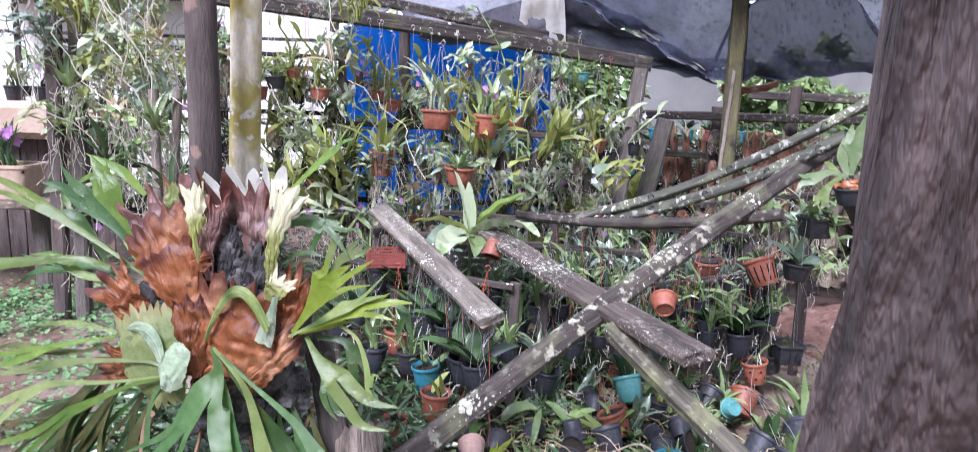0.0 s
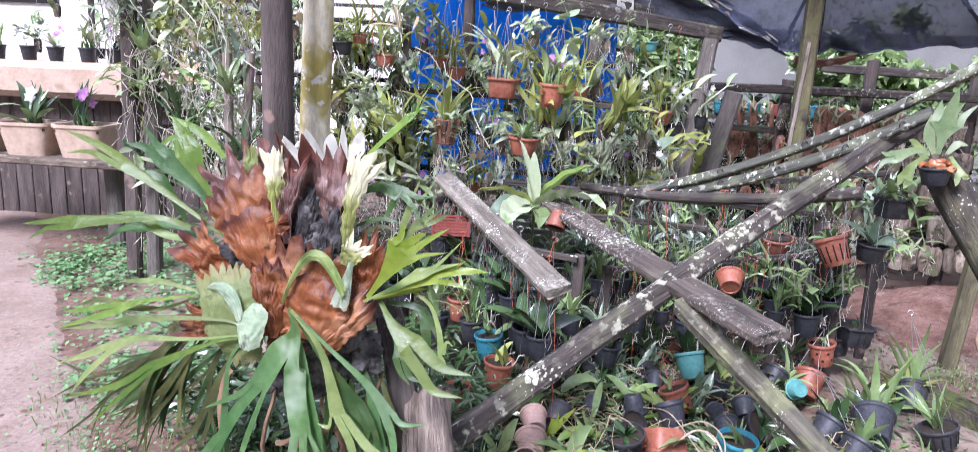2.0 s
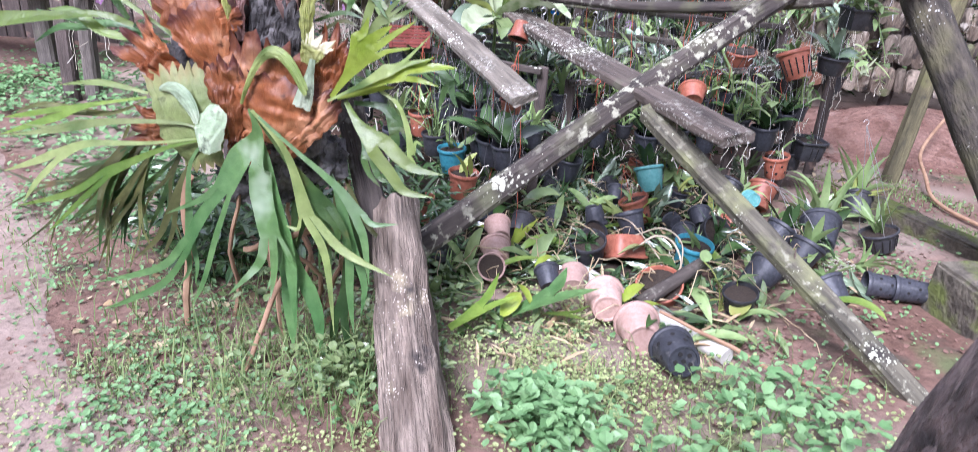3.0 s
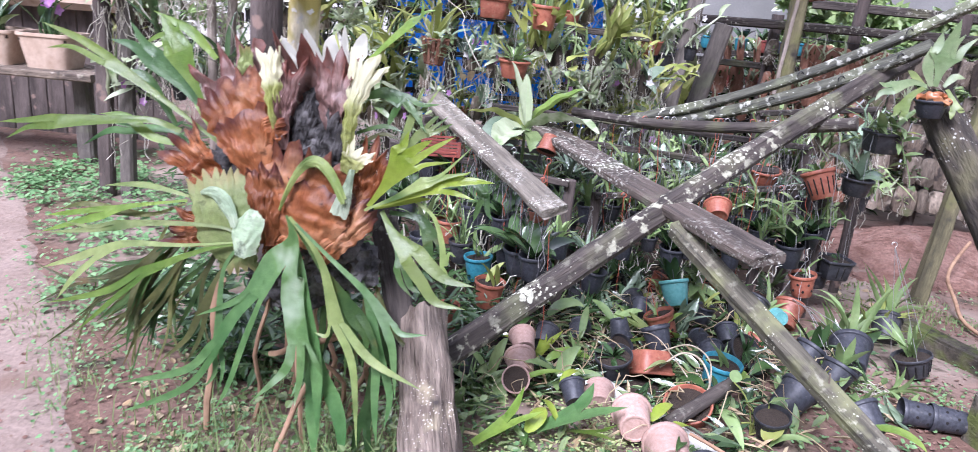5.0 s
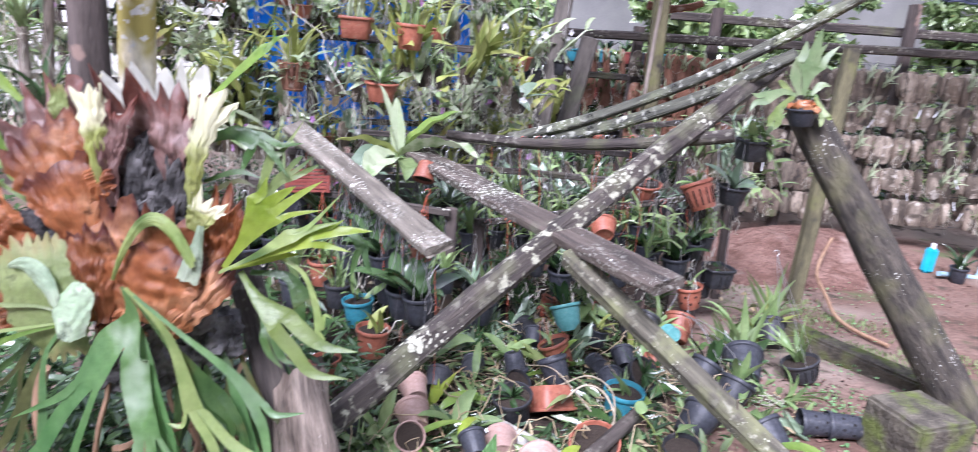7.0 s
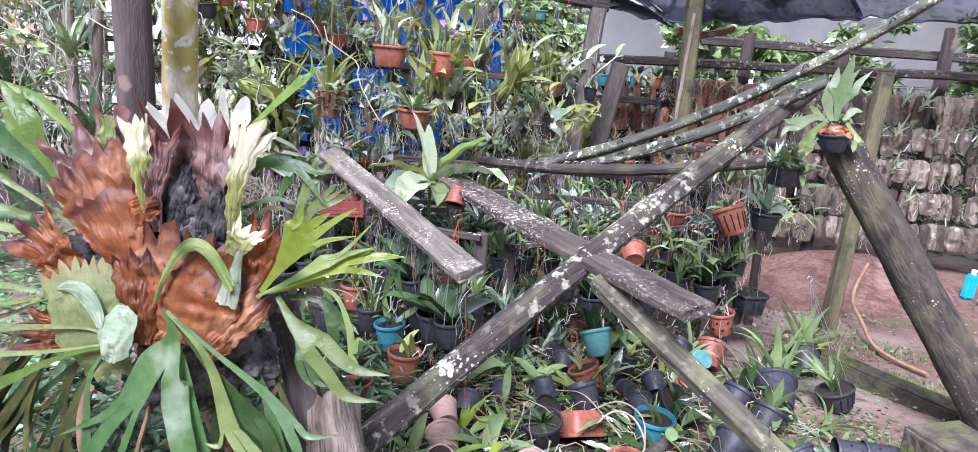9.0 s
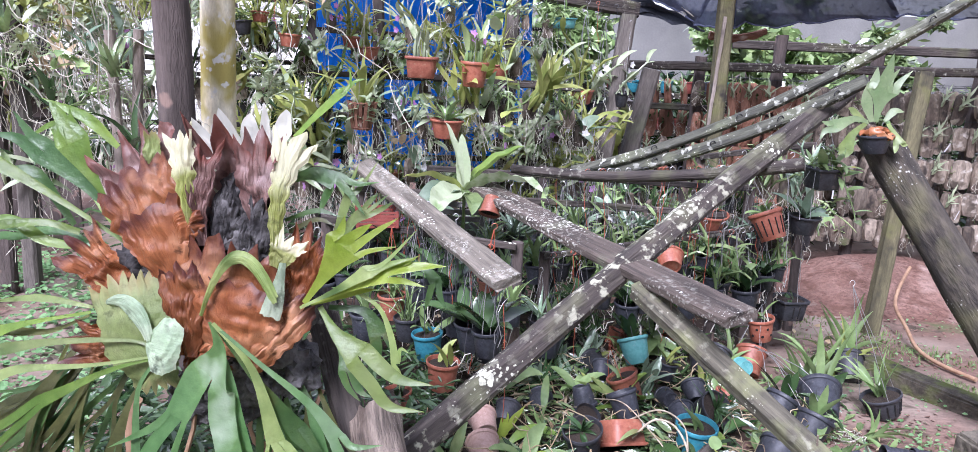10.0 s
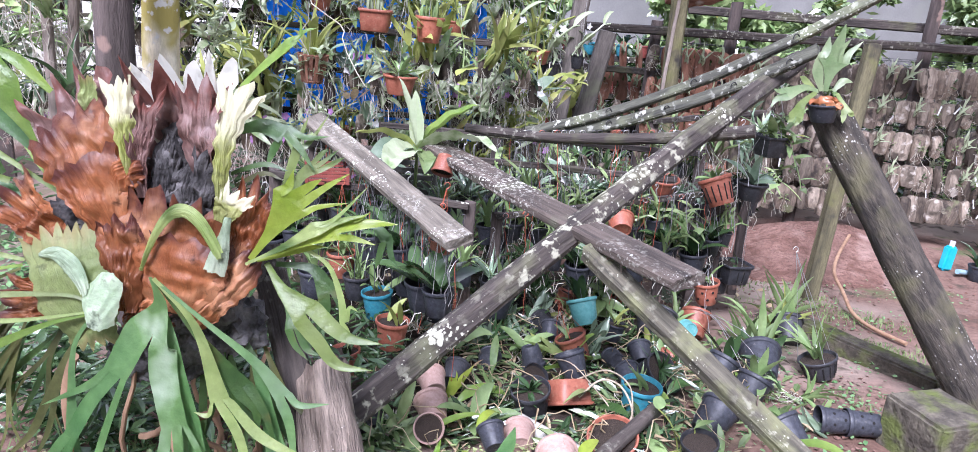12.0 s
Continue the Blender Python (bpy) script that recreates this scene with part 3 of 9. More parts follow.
fern.matrix_basis = Matrix.Translation((-0.742, 2.0, 0.828)) @ fern.matrix_basis


def pt(u, v, w=0.0):
    return Vector((u, v, w)) * FU


def plate(name, mat, spine, widths, lobes, lobe_len, cup=0.0, tip_curl=0.0, seed=0.0, label="", fan=0.5, point=0.85, side=0.08, buckle=1.0, cut=0.72, rows=72, cols=72):
    """A shield plate along a bent spine of three points, with half widths along it, ending in pointed lobes; ribs and buckles in depth."""
    bm = bmesh.new()
    uv = bm.loops.layers.uv.new("plate")
    rng = random.Random(int(seed * 97) + 5)
    size = [rng.uniform(0.6, 1.15) for k in range(lobes)]
    bend = [rng.uniform(-0.6, 1.5) for k in range(lobes)]
    p0, p1, p2 = (Vector(p) for p in spine)
    n = len(widths) - 1
    grid = []
    for i in range(rows + 1):
        s = i / rows
        c = p0 * (1 - s) ** 2 + p1 * 2 * s * (1 - s) + p2 * s * s
        d = ((p1 - p0) * (1 - s) + (p2 - p1) * s).normalized()
        sd = d.cross(Vector((0, 0, 1))).normalized()
        k = min(n - 1, int(s * n))
        wide = widths[k] + (widths[k + 1] - widths[k]) * (s * n - k)
        wide *= 1 + side * (2 * abs((s * 6.3 + seed) % 1 - 0.5) - 0.5) + 0.12 * noise.noise((s * 3, seed, 2))
        end = max(0.0, (s - cut) / (1 - cut)) ** 1.2
        row = []
        for j in range(cols + 1):
            t = 2 * j / cols - 1
            x = (t + 1) / 2 * lobes + 0.55 * noise.noise((t * 2.2, seed, 7))
            k = max(0, min(lobes - 1, int(x)))
            f = max(0.0, min(1.0, x - k))
            tooth = (1 - abs(2 * f - 1)) ** point * size[k]
            dirn = (d * math.cos(t * fan) + sd * math.sin(t * fan))
            q = c + sd * (wide * t) + dirn * (lobe_len * tooth * end)
            w = cup * t * t + tip_curl * bend[k] * tooth * end ** 2
            w += buckle * (0.45 * math.sin(15 * s + 2 * t + 4 * noise.noise((s * 2, t * 2, seed))) + 0.9 * abs(noise.noise((q.x * 0.28, q.y * 0.28, seed + 2))) + 0.7 * noise.noise((q.x * 0.17, q.y * 0.17, seed)) + 0.55 * noise.noise((q.x * 0.45, q.y * 0.45, seed + 3)) + 0.5 * abs(noise.noise((t * 5, s * 1.6, seed + 6))) + 0.25 * abs(noise.noise((t * 13, s * 3.5, seed + 9))) - 0.5 * abs(noise.noise((t * 3 + s, s * 1.2, seed + 11))))
            w += 0.06 * buckle ** 3 * math.sin(t * 14 + 2 * noise.noise((s * 2.5, t, seed + 8))) * min(1, s * 2) * min(1.0, wide / 4)
            row.append((bm.verts.new((q + Vector((0, 0, w))) * FU), (t, s)))
        grid.append(row)
    for i in range(rows):
        for j in range(cols):
            four = (grid[i][j], grid[i][j + 1], grid[i + 1][j + 1], grid[i + 1][j])
            fc = bm.faces.new([v for v, m in four])
            for lp, (v, m) in zip(fc.loops, four):
                lp[uv].uv = (m[0] * wide * 0.12, m[1])
    bmesh.ops.solidify(bm, geom=bm.faces[:], thickness=0.0022)
    return part(name, bm, mat, fern, label)


def strip(bm, pts, widths, nrm, fold=0.18, ruffle=0.0, seed=0.0):
    """A leaf blade through pts: three rows of points, the middle one pressed in."""
    rows = []
    n = len(pts)
    for i, p in enumerate(pts):
        d = pts[min(i + 1, n - 1)] - pts[max(i - 1, 0)]
        s = d.cross(nrm)
        if s.length < 1e-6:
            s = Vector((1, 0, 0))
        s.normalize()
        u = s.cross(d).normalized()
        w = widths[i] * 0.5
        r = ruffle * noise.noise((i * 0.5 + seed, seed, 0))
        rows.append((bm.verts.new(p - s * w + u * (fold * w + r)), bm.verts.new(p), bm.verts.new(p + s * w + u * (fold * w - r))))
    for a, b in zip(rows, rows[1:]):
        for k in (0, 1):
            bm.faces.new((a[k], a[k + 1], b[k + 1], b[k]))
    return rows[-1]


def antler(bm, rng, p, ang, L, w, out=0.3, droop=6.0, depth=2, spread=30, curve=0.0, stem=0.3):
    """A forking frond in the fern's frame: from p towards ang degrees, drooping, split depth times; lengths in fern units."""
    a = radians(ang)
    d0 = Vector((math.cos(a), math.sin(a), out)).normalized()
    nrm = Vector((rng.uniform(-0.35, 0.35), 0.35, 1))

    def grow(row, q, d, seg, w0, w1, turn, left):
        """One limb from the row of three points; at its end it splits into two that share its edge."""
        n = 9
        tip = left == 0
        for i in range(1, n + 1):
            s = i / n
            bend = turn / 4 if i <= 4 else 0.0
            c, sn = math.cos(bend), math.sin(bend)
            d = Vector((d.x * c - d.y * sn, d.x * sn + d.y * c, d.z))
            d = (d + Vector((curve * -d.y, curve * d.x, 0)) * 0.1 + Vector((0, -0.0035 * droop, -0.002 * droop)) * (seg / n)).normalized()
            q = q + d * (seg / n)
            side = d.cross(nrm).normalized()
            up = side.cross(d).normalized()
            f = (w0 + (w1 - w0) * s ** 1.4) if not tip else w0 * max(0.02, (1 - s ** 1.8)) * (1 + 0.15 * math.sin(math.pi * s))
            r = 0.10 * noise.noise((q.x * 0.4, q.y * 0.4, w0))
            nxt = [bm.verts.new((q - side * f * 0.5 + up * (0.06 * f + r)) * FU), bm.verts.new((q - up * 0.05 * f) * FU), bm.verts.new((q + side * f * 0.5 + up * (0.06 * f - r)) * FU)]
            for k in (0, 1):
                bm.faces.new((row[k], row[k + 1], nxt[k + 1], nxt[k]))
            row = nxt
        if left:
            share = rng.uniform(0.85, 1.15)
            for k, sg in ((0, 1), (1, -1)):
                m = bm.verts.new((row[k].co + row[k + 1].co) * 0.5)
                kid = [row[k], m, row[k + 1]]
                ww = (row[k].co - row[k + 1].co).length / FU
                ln = L * (0.30 if left > 1 else 0.48) * rng.uniform(0.75, 1.25)
                grow(kid, m.co / FU, d, ln, ww * 0.95, ww * (1.0 if left > 1 else 0.8), radians(sg * spread * 0.5 * rng.uniform(0.6, 1.3)), left - 1 if rng.random() < 0.85 or left == 1 else 0)

    q = Vector(p)
    side = d0.cross(nrm).normalized()
    ws = w * stem
    first = [bm.verts.new((q - side * ws * 0.5) * FU), bm.verts.new(q * FU), bm.verts.new((q + side * ws * 0.5) * FU)]
    if depth:
        grow(first, q, d0, L * 0.46, ws, w, 0.0, depth)
    else:
        blade_limb(bm, first, q, d0, nrm, L, w, droop, curve)


def blade_limb(bm, row, q, d, nrm, L, w, droop, curve):
    n = 16
    for i in range(1, n + 1):
        s = i / n
        d = (d + Vector((curve * -d.y, curve * d.x, 0)) * 0.1 + Vector((0, -0.0035 * droop, -0.002 * droop)) * (L / n)).normalized()
        q = q + d * (L / n)
        side = d.cross(nrm).normalized()
        f = max(0.03, w * (0.3 + 0.75 * math.sin(math.pi * min(1, s * 0.85 + 0.05))) * (1 - s ** 4))
        nxt = [bm.verts.new((q - side * f * 0.5) * FU), bm.verts.new((q - side.cross(d) * 0.08 * f) * FU), bm.verts.new((q + side * f * 0.5) * FU)]
        for k in (0, 1):
            bm.faces.new((row[k], row[k + 1], nxt[k + 1], nxt[k]))
        row = nxt


# dead core behind the shields; the last three lumps fill the shade below dark
bm = bmesh.new()
for k, (u, v, w, r) in enumerate(((5.0, 19.0, -3.0, 4.6), (6.0, 12.5, -2.6, 4.6), (-3.0, 14.0, -6.5, 6.5), (5.0, -3.0, -6.5, 6.5), (12.0, 2.0, -6.0, 4.6), (-9.0, 4.0, -7.0, 6.5), (0.0, -8.0, -7.5, 5.5), (-15.0, 8.0, -6.0, 4.0), (4.0, -13.0, -10.0, 5.0), (-6.0, -14.0, -11.0, 5.0), (10.0, -10.0, -10.0, 4.6))):
    geo = bmesh.ops.create_icosphere(bm, subdivisions=4, radius=r * FU, matrix=Matrix.Translation(pt(u, v, w)))
    for vert in geo["verts"]:
        q = vert.co * 30
        vert.co += (vert.co - pt(u, v, w)) * (0.35 * noise.noise(q) + 0.3 * abs(noise.noise(q * 2.7)) + 0.18 * noise.noise(q * 7))
part("root_ball", bm, "core", fern, "dark grey core of dead fronds and roots, with shade filler below")
# the high shield on one side and the bowl of old shields beside it
RUST, OLD = "rusty brown shield frond with purple tips", "old purplish brown shield frond"
plate("shield_frond", "shield", ((-3.5, 1.0, -0.6), (-6.0, 13.0, 4.0), (-12.5, 22.5, 2.0)), (3.0, 3.6, 5.0, 6.6, 6.8), 5, 3.0, -1.0, -1.2, 0.31, RUST, point=0.9, cut=0.84, side=0.12, buckle=0.8)
plate("shield_frond", "shield", ((-3.2, 0.6, 0.2), (-5.4, 10.0, 4.6), (-8.6, 16.5, 4.2)), (3.0, 3.4, 4.4, 5.2), 4, 1.6, -1.0, -0.8, 3.6, RUST, point=0.9, cut=0.86, side=0.12, buckle=0.6)
plate("shield_frond", "shield", ((-6.6, 11.0, 1.8), (-3.8, 14.8, 4.4), (-0.9, 16.0, 3.4)), (2.4, 3.2, 2.6), 3, 2.0, -0.8, 0.8, 0.77, RUST, point=0.8, buckle=0.7)
plate("shield_frond", "shieldold", ((-6.5, 12.0, -1.5), (-9.5, 20.0, -1.0), (-12.2, 25.6, -1.4)), (3.0, 5.0, 6.4, 6.6), 4, 7.6, 0.6, 1.4, 1.7, OLD, fan=0.35, point=0.75, cut=0.66)
plate("shield_frond", "shieldold", ((6.2, 10.0, -3.4), (6.0, 19.0, -3.2), (5.8, 26.0, 0.2)), (5.0, 6.6, 6.6), 4, 7.0, 2.6, 1.4, 2.3, OLD, fan=0.35, point=0.75, cut=0.68)
plate("shield_frond", "shieldold", ((0.2, 11.5, 1.6), (-0.2, 19.0, 3.8), (0.8, 25.0, 2.8)), (0.8, 1.8, 2.4), 2, 5.0, 1.0, 1.2, 3.1, OLD)
plate("shield_frond", "shieldold", ((9.0, 15.0, 0.8), (9.0, 21.0, 2.8), (9.6, 25.0, 2.6)), (1.2, 3.0, 3.8), 3, 5.0, 1.4, 1.6, 4.7, OLD, point=0.8)
plate("shield_frond", "core", ((6.0, 7.0, 1.4), (7.4, 12.0, 3.0), (8.6, 17.0, 2.2)), (2.0, 3.4, 3.0), 4, 4.0, -1.0, 1.5, 5.3, "rotten charcoal grey shield frond")
plate("shield_frond", "core", ((2.8, 8.0, 1.2), (2.6, 14.5, 2.6), (4.6, 20.0, 1.4)), (1.2, 2.2, 2.0), 3, 3.0, -0.6, 1.2, 6.3, "rotten charcoal grey shield frond")
# the low front shield and the small ones
plate("shield_frond", "shield", ((3.6, -6.0, 0.6), (4.2, 2.6, 3.4), (5.4, 9.0, 3.4)), (5.2, 7.2, 8.0, 7.6), 5, 4.2, -0.9, 0.9, 5.9, "rusty brown shield frond with toothed edge", point=0.9, cut=0.84, buckle=0.7)
plate("shield_frond", "shield", ((4.4, -6.4, 1.2), (5.6, -1.0, 4.0), (6.8, 4.4, 3.8)), (5.0, 6.8, 7.4), 4, 1.4, -0.9, 0.5, 8.7, "rusty brown shield frond with toothed edge", point=0.9, cut=0.86, buckle=0.5)
plate("shield_frond", "shield", ((-3.6, -6.0, 1.8), (-2.6, 1.0, 3.8), (-3.4, 6.6, 3.4)), (2.5, 3.6, 3.4), 3, 2.4, -0.8, 0.8, 6.1, "rusty brown shield frond", point=0.8)
plate("shield_frond", "shield", ((6.0, -7.0, 0.8), (11.0, -3.0, 2.6), (14.2, 2.0, 1.4)), (3.0, 4.4, 4.4), 4, 2.6, -1.0, 0.8, 6.6, "rusty brown shield frond", point=0.8)
plate("shield_frond", "shield", ((-4.0, -8.0, 0.4), (-1.0, -8.0, 2.0), (3.0, -6.6, 1.8)), (2.0, 3.4, 3.0), 3, 2.0, -0.8, 0.6, 7.3, "rusty brown shield frond")
plate("shield_frond", "shield", ((14.0, 1.0, 0.4), (16.4, 7.0, 2.0), (17.6, 10.6, 1.2)), (2.2, 3.4, 3.6), 4, 4.0, 0.8, 1.2, 8.2, "small rusty brown shield frond", point=0.8)
plate("shield_frond", "shield", ((-13.5, 4.5, -0.6), (-17.0, 8.0, 1.2), (-20.0, 10.8, 0.6)), (2.2, 3.4, 4.0), 3, 4.0, 0.8, 1.2, 9.4, "small rusty brown shield frond", point=0.8)
plate("shield_frond", "shield", ((-13.0, -4.5, -0.6), (-17.0, -4.5, 0.8), (-20.0, -4.0, 0.4)), (2.4, 3.2, 3.6), 3, 3.4, 0.6, 1.0, 10.2, "small rusty brown shield frond")
# cream young growth in the crown
CREAM = "cream white lobed young shield"
plate("young_shield", "creamwhite", ((6.2, 17.0, -3.6), (6.4, 24.0, -2.8), (6.6, 28.4, -0.6)), (4.4, 6.2, 7.4), 5, 6.0, 3.6, 1.2, 1.2, CREAM, fan=0.5, point=0.6, buckle=0.5)
plate("young_shield", "cream", ((-1.4, 13.0, 3.0), (-2.4, 22.0, 5.0), (-2.8, 28.0, 4.0)), (0.5, 1.2, 1.9, 2.2), 3, 3.2, -0.8, 1.0, 2.2, CREAM, fan=0.9, side=0.28, buckle=0.6)
plate("young_shield", "cream", ((12.4, 10.0, 3.4), (12.4, 18.0, 5.4), (15.0, 26.4, 4.4)), (0.6, 1.4, 1.6, 2.8), 4, 3.2, -0.8, 1.2, 3.4, CREAM, fan=0.9, side=0.28, buckle=0.6)
plate("young_shield", "cream", ((12.6, 7.6, 3.4), (13.8, 10.0, 4.0), (14.6, 11.2, 3.8)), (1.2, 2.2, 2.8), 3, 2.6, 0.4, 0.6, 4.1, "small cream lobed young shield", buckle=0.4)
plate("young_shield", "paleshield", ((-10.4, 24.0, -1.0), (-9.4, 27.0, 0.0), (-9.2, 29.0, 0.2)), (0.8, 1.6, 1.4), 1, 2.0, 0.4, 0.6, 4.9, "small pale green young shield", buckle=0.3)
# pale green and silvery shields low down
plate("green_shield", "paleshield", ((-7.0, -7.6, 2.8), (-10.8, -2.0, 4.2), (-13.0, 5.4, 2.2)), (4.6, 6.4, 6.4, 5.6), 7, 2.6, -1.0, 0.5, 2.4, "pale green toothed shield", fan=0.8, buckle=0.16)
plate("green_shield", "paleshield", ((-9.0, -3.0, 1.6), (-8.6, -7.5, 2.6), (-8.2, -10.5, 1.6)), (4.6, 4.4, 3.4), 5, 2.2, -0.8, 0.5, 4.1, "pale green toothed shield", fan=0.8, buckle=0.16)
plate("round_shield", "disc", ((-7.8, -3.4, 4.6), (-5.0, -4.2, 6.4), (-2.5, -4.7, 5.2)), (1.8, 4.0, 4.3, 3.2), 1, 0.5, -0.6, 0.3, 0.6, "silvery green rounded young shield", fan=1.0, side=0.03, buckle=0.16)
plate("young_shield", "disc", ((13.8, 8.4, 4.6), (13.2, 4.0, 5.4), (11.8, 0.2, 4.8)), (0.5, 0.9, 1.5, 1.7), 1, 0.6, -0.6, 0.4, 1.6, "silvery white hanging young shield", side=0.03, buckle=0.16)
plate("young_frond", "frondpale", ((0.6, 0.4, 4.4), (7.0, 17.0, 7.0), (12.6, 3.0, 5.6)), (0.3, 0.65, 1.1, 1.0, 0.7), 1, 1.2, -0.4, 0.3, 2.9, "pale green arching young frond", side=0.02, buckle=0.16)
plate("young_frond", "disc", ((-15.2, 2.6, 3.6), (-10.6, 4.6, 5.2), (-7.4, -2.6, 5.0)), (0.4, 1.2, 1.4, 0.7), 1, 0.8, -0.4, 0.3, 3.7, "silvery pale young frond", side=0.02, buckle=0.16)
# antler fronds: each limb is (way points, depth at its end, width at its end, limbs that fork from it)
def curve_through(pts, n=7):
    """A smooth way through pts: its points and headings."""
    ext = [pts[0] * 2 - pts[1]] + pts + [pts[-1] * 2 - pts[-2]]
    out = []
    for i in range(1, len(ext) - 2):
        a, b, c, d = ext[i - 1:i + 3]
        for k in range(n):
            s = k / n
            out.append(0.5 * (2 * b + (c - a) * s + (2 * a - 5 * b + 4 * c - d) * s * s + (3 * b - a - 3 * c + d) * s ** 3))
    return out + [pts[-1]]


ACROSS = (-1.0, -0.55, 0.0, 0.55, 1.0)


def grow_limb(bm, rng, row, q, w, wid, limb, nrm):
    """Carries the blade on from the row of five points along the limb; its end row is shared out among its forks."""
    way, w_end, wid_end, kids = limb
    n = len(way)
    pts = [Vector(q)] + [Vector((u, v, w + (w_end - w) * (i + 1) / n)) for i, (u, v) in enumerate(way)]
    path = curve_through(pts)
    last = len(path) - 1
    seed = rng.random() * 50
    for i in range(1, last + 1):
        s = i / last
        d = (path[min(i + 1, last)] - path[i - 1]).normalized()
        side = d.cross(nrm).normalized()
        up = side.cross(d).normalized()
        if kids:
            f = wid + (wid_end - wid) * s ** (2.0 if wid < wid_end * 0.4 else 1.2)
        else:
            peak = max(wid_end, wid * 0.7)
            f = (wid + (peak - wid) * min(1.0, s * 2.2)) * max(0.03, 1 - s ** 2.6)
        dip = 0.10 * f
        wave = 0.10 * f * noise.noise((s * 3 + seed, seed, 0))
        nxt = []
        for k in ACROSS:
            edge = 1 + 0.06 * noise.noise((s * 5 + seed, k * 3, 4))
            nxt.append(bm.verts.new((path[i] - side * (k * f * 0.5 * edge) + up * (dip * (k * k - 0.4) + wave * k + 0.03 * f * math.cos(k * 9))) * FU))
        for k in range(4):
            bm.faces.new((row[k], row[k + 1], nxt[k + 1], nxt[k]))
        row = nxt
    if kids:
        d = (path[-1] - path[-2]).normalized()
        side = d.cross(nrm).normalized()
        order = sorted(kids, key=lambda k: side.dot(Vector((*k[0][0], k[1])) - path[-1]))[::-1]
        total = sum(k[2] for k in order)
        at = 0.0
        for kid in order:
            lo, hi = at, at + kid[2] / total
            at = hi

            def edge_point(s):
                k = min(3, int(s * 4))
                return row[k].co.lerp(row[k + 1].co, s * 4 - k)
            five = [edge_point(lo + (hi - lo) * (a + 1) / 2) for a in ACROSS]
            kid_row = [bm.verts.new(p) for p in five]
            grow_limb(bm, rng, kid_row, five[2] / FU, w_end, (five[0] - five[4]).length / FU, kid, (nrm + Vector((rng.uniform(-0.25, 0.25), rng.uniform(-0.2, 0.2), 0))).normalized())


def antler_frond(mat, start, wid, limb, parent=None):
    rng = random.Random(int(abs(start[0] * 37 + start[1] * 101 + wid * 11 + limb[0][0][0] * 7)))
    nrm = Vector((rng.uniform(-0.3, 0.3), 0.35, 1)).normalized()
    bm = bmesh.new()
    q = Vector(start)
    d = (Vector((*limb[0][0], limb[1])) - q).normalized()
    side = d.cross(nrm).normalized()
    row = [bm.verts.new((q - side * (k * wid * 0.5)) * FU) for k in ACROSS]
    grow_limb(bm, rng, row, q, start[2], wid, limb, nrm)
    bmesh.ops.solidify(bm, geom=bm.faces[:], thickness=0.0012)
    return part("antler_frond", bm, mat, parent or fern)


antler_frond("frondmain", (3.5, -0.4, 7.4), 0.6, (((4.5, -4.6), (2.6, -9.1),), 5, 9.4, ((((-2.7, -15.2),), 5.2, 4.7, ((((-6.8, -16.8), (-13.9, -19.8),), 5, 1.5, ()), (((-6.4, -19.3), (-9.3, -24.5),), 5.5, 2.7, ((((-15.3, -29.8), (-28.9, -33.6),), 5, 1.8, ()), (((-13.9, -32.1), (-21.9, -36.5), (-28.2, -38.9),), 4.7, 1.5, ()),)), (((-4.3, -23.8), (-6.7, -31.5), (-9.5, -37.2),), 5, 1.9, ()),)), (((4.7, -16.1), (6.3, -23),), 5.5, 4.1, ((((3.9, -28), (-2.4, -34.5),), 5, 2, ()), (((6.8, -28.7), (5.9, -34.6),), 5, 1.7, ()), (((9.5, -26), (11.1, -28.7),), 5, 1.2, ()),)),)))
antler_frond("frondblue", (3.7, -0.8, 6.8), 0.6, (((5.7, -9.7), (6.7, -21.7),), 3.3, 4.8, ((((6.9, -27), (4.4, -33.6),), 3.3, 2.4, ()), (((9.1, -29.2), (9.7, -39.6),), 3, 2.9, ()),)))
antler_frond("frondpale", (4, -0.6, 7.4), 0.6, (((9.6, -8), (12.7, -19.2),), 4.4, 3, ((((10.9, -21.5), (8.7, -21),), 4.4, 1, ()), (((16.1, -26.5), (17.7, -40.7),), 4.4, 1.7, ()), (((19.4, -25.1), (28.6, -29.4),), 4.4, 1.9, ()),)))
antler_frond("frondblue", (4.3, -1, 7.2), 0.5, (((11.2, -7.2), (18.6, -13.6), (22.2, -18.7),), 4.4, 2.6, ((((24.8, -20), (29.3, -19.8),), 4.4, 1.2, ()), (((23.2, -23.1), (24.1, -31.5),), 4.1, 1.7, ()),)))
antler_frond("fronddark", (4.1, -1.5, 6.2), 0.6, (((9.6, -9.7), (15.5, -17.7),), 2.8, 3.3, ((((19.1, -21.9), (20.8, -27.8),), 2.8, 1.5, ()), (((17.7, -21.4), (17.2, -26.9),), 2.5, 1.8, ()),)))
antler_frond("frondpale", (-6.3, -5.5, 4), 0.4, (((-10.5, -3.4), (-23.4, -3.4), (-31.7, -4.4),), 3.9, 2.1, ((((-37.7, -5.6), (-46.1, -6.6),), 3.9, 1.4, ()), (((-36.6, -4.9), (-42.6, -4.4),), 3.6, 1, ()),)))
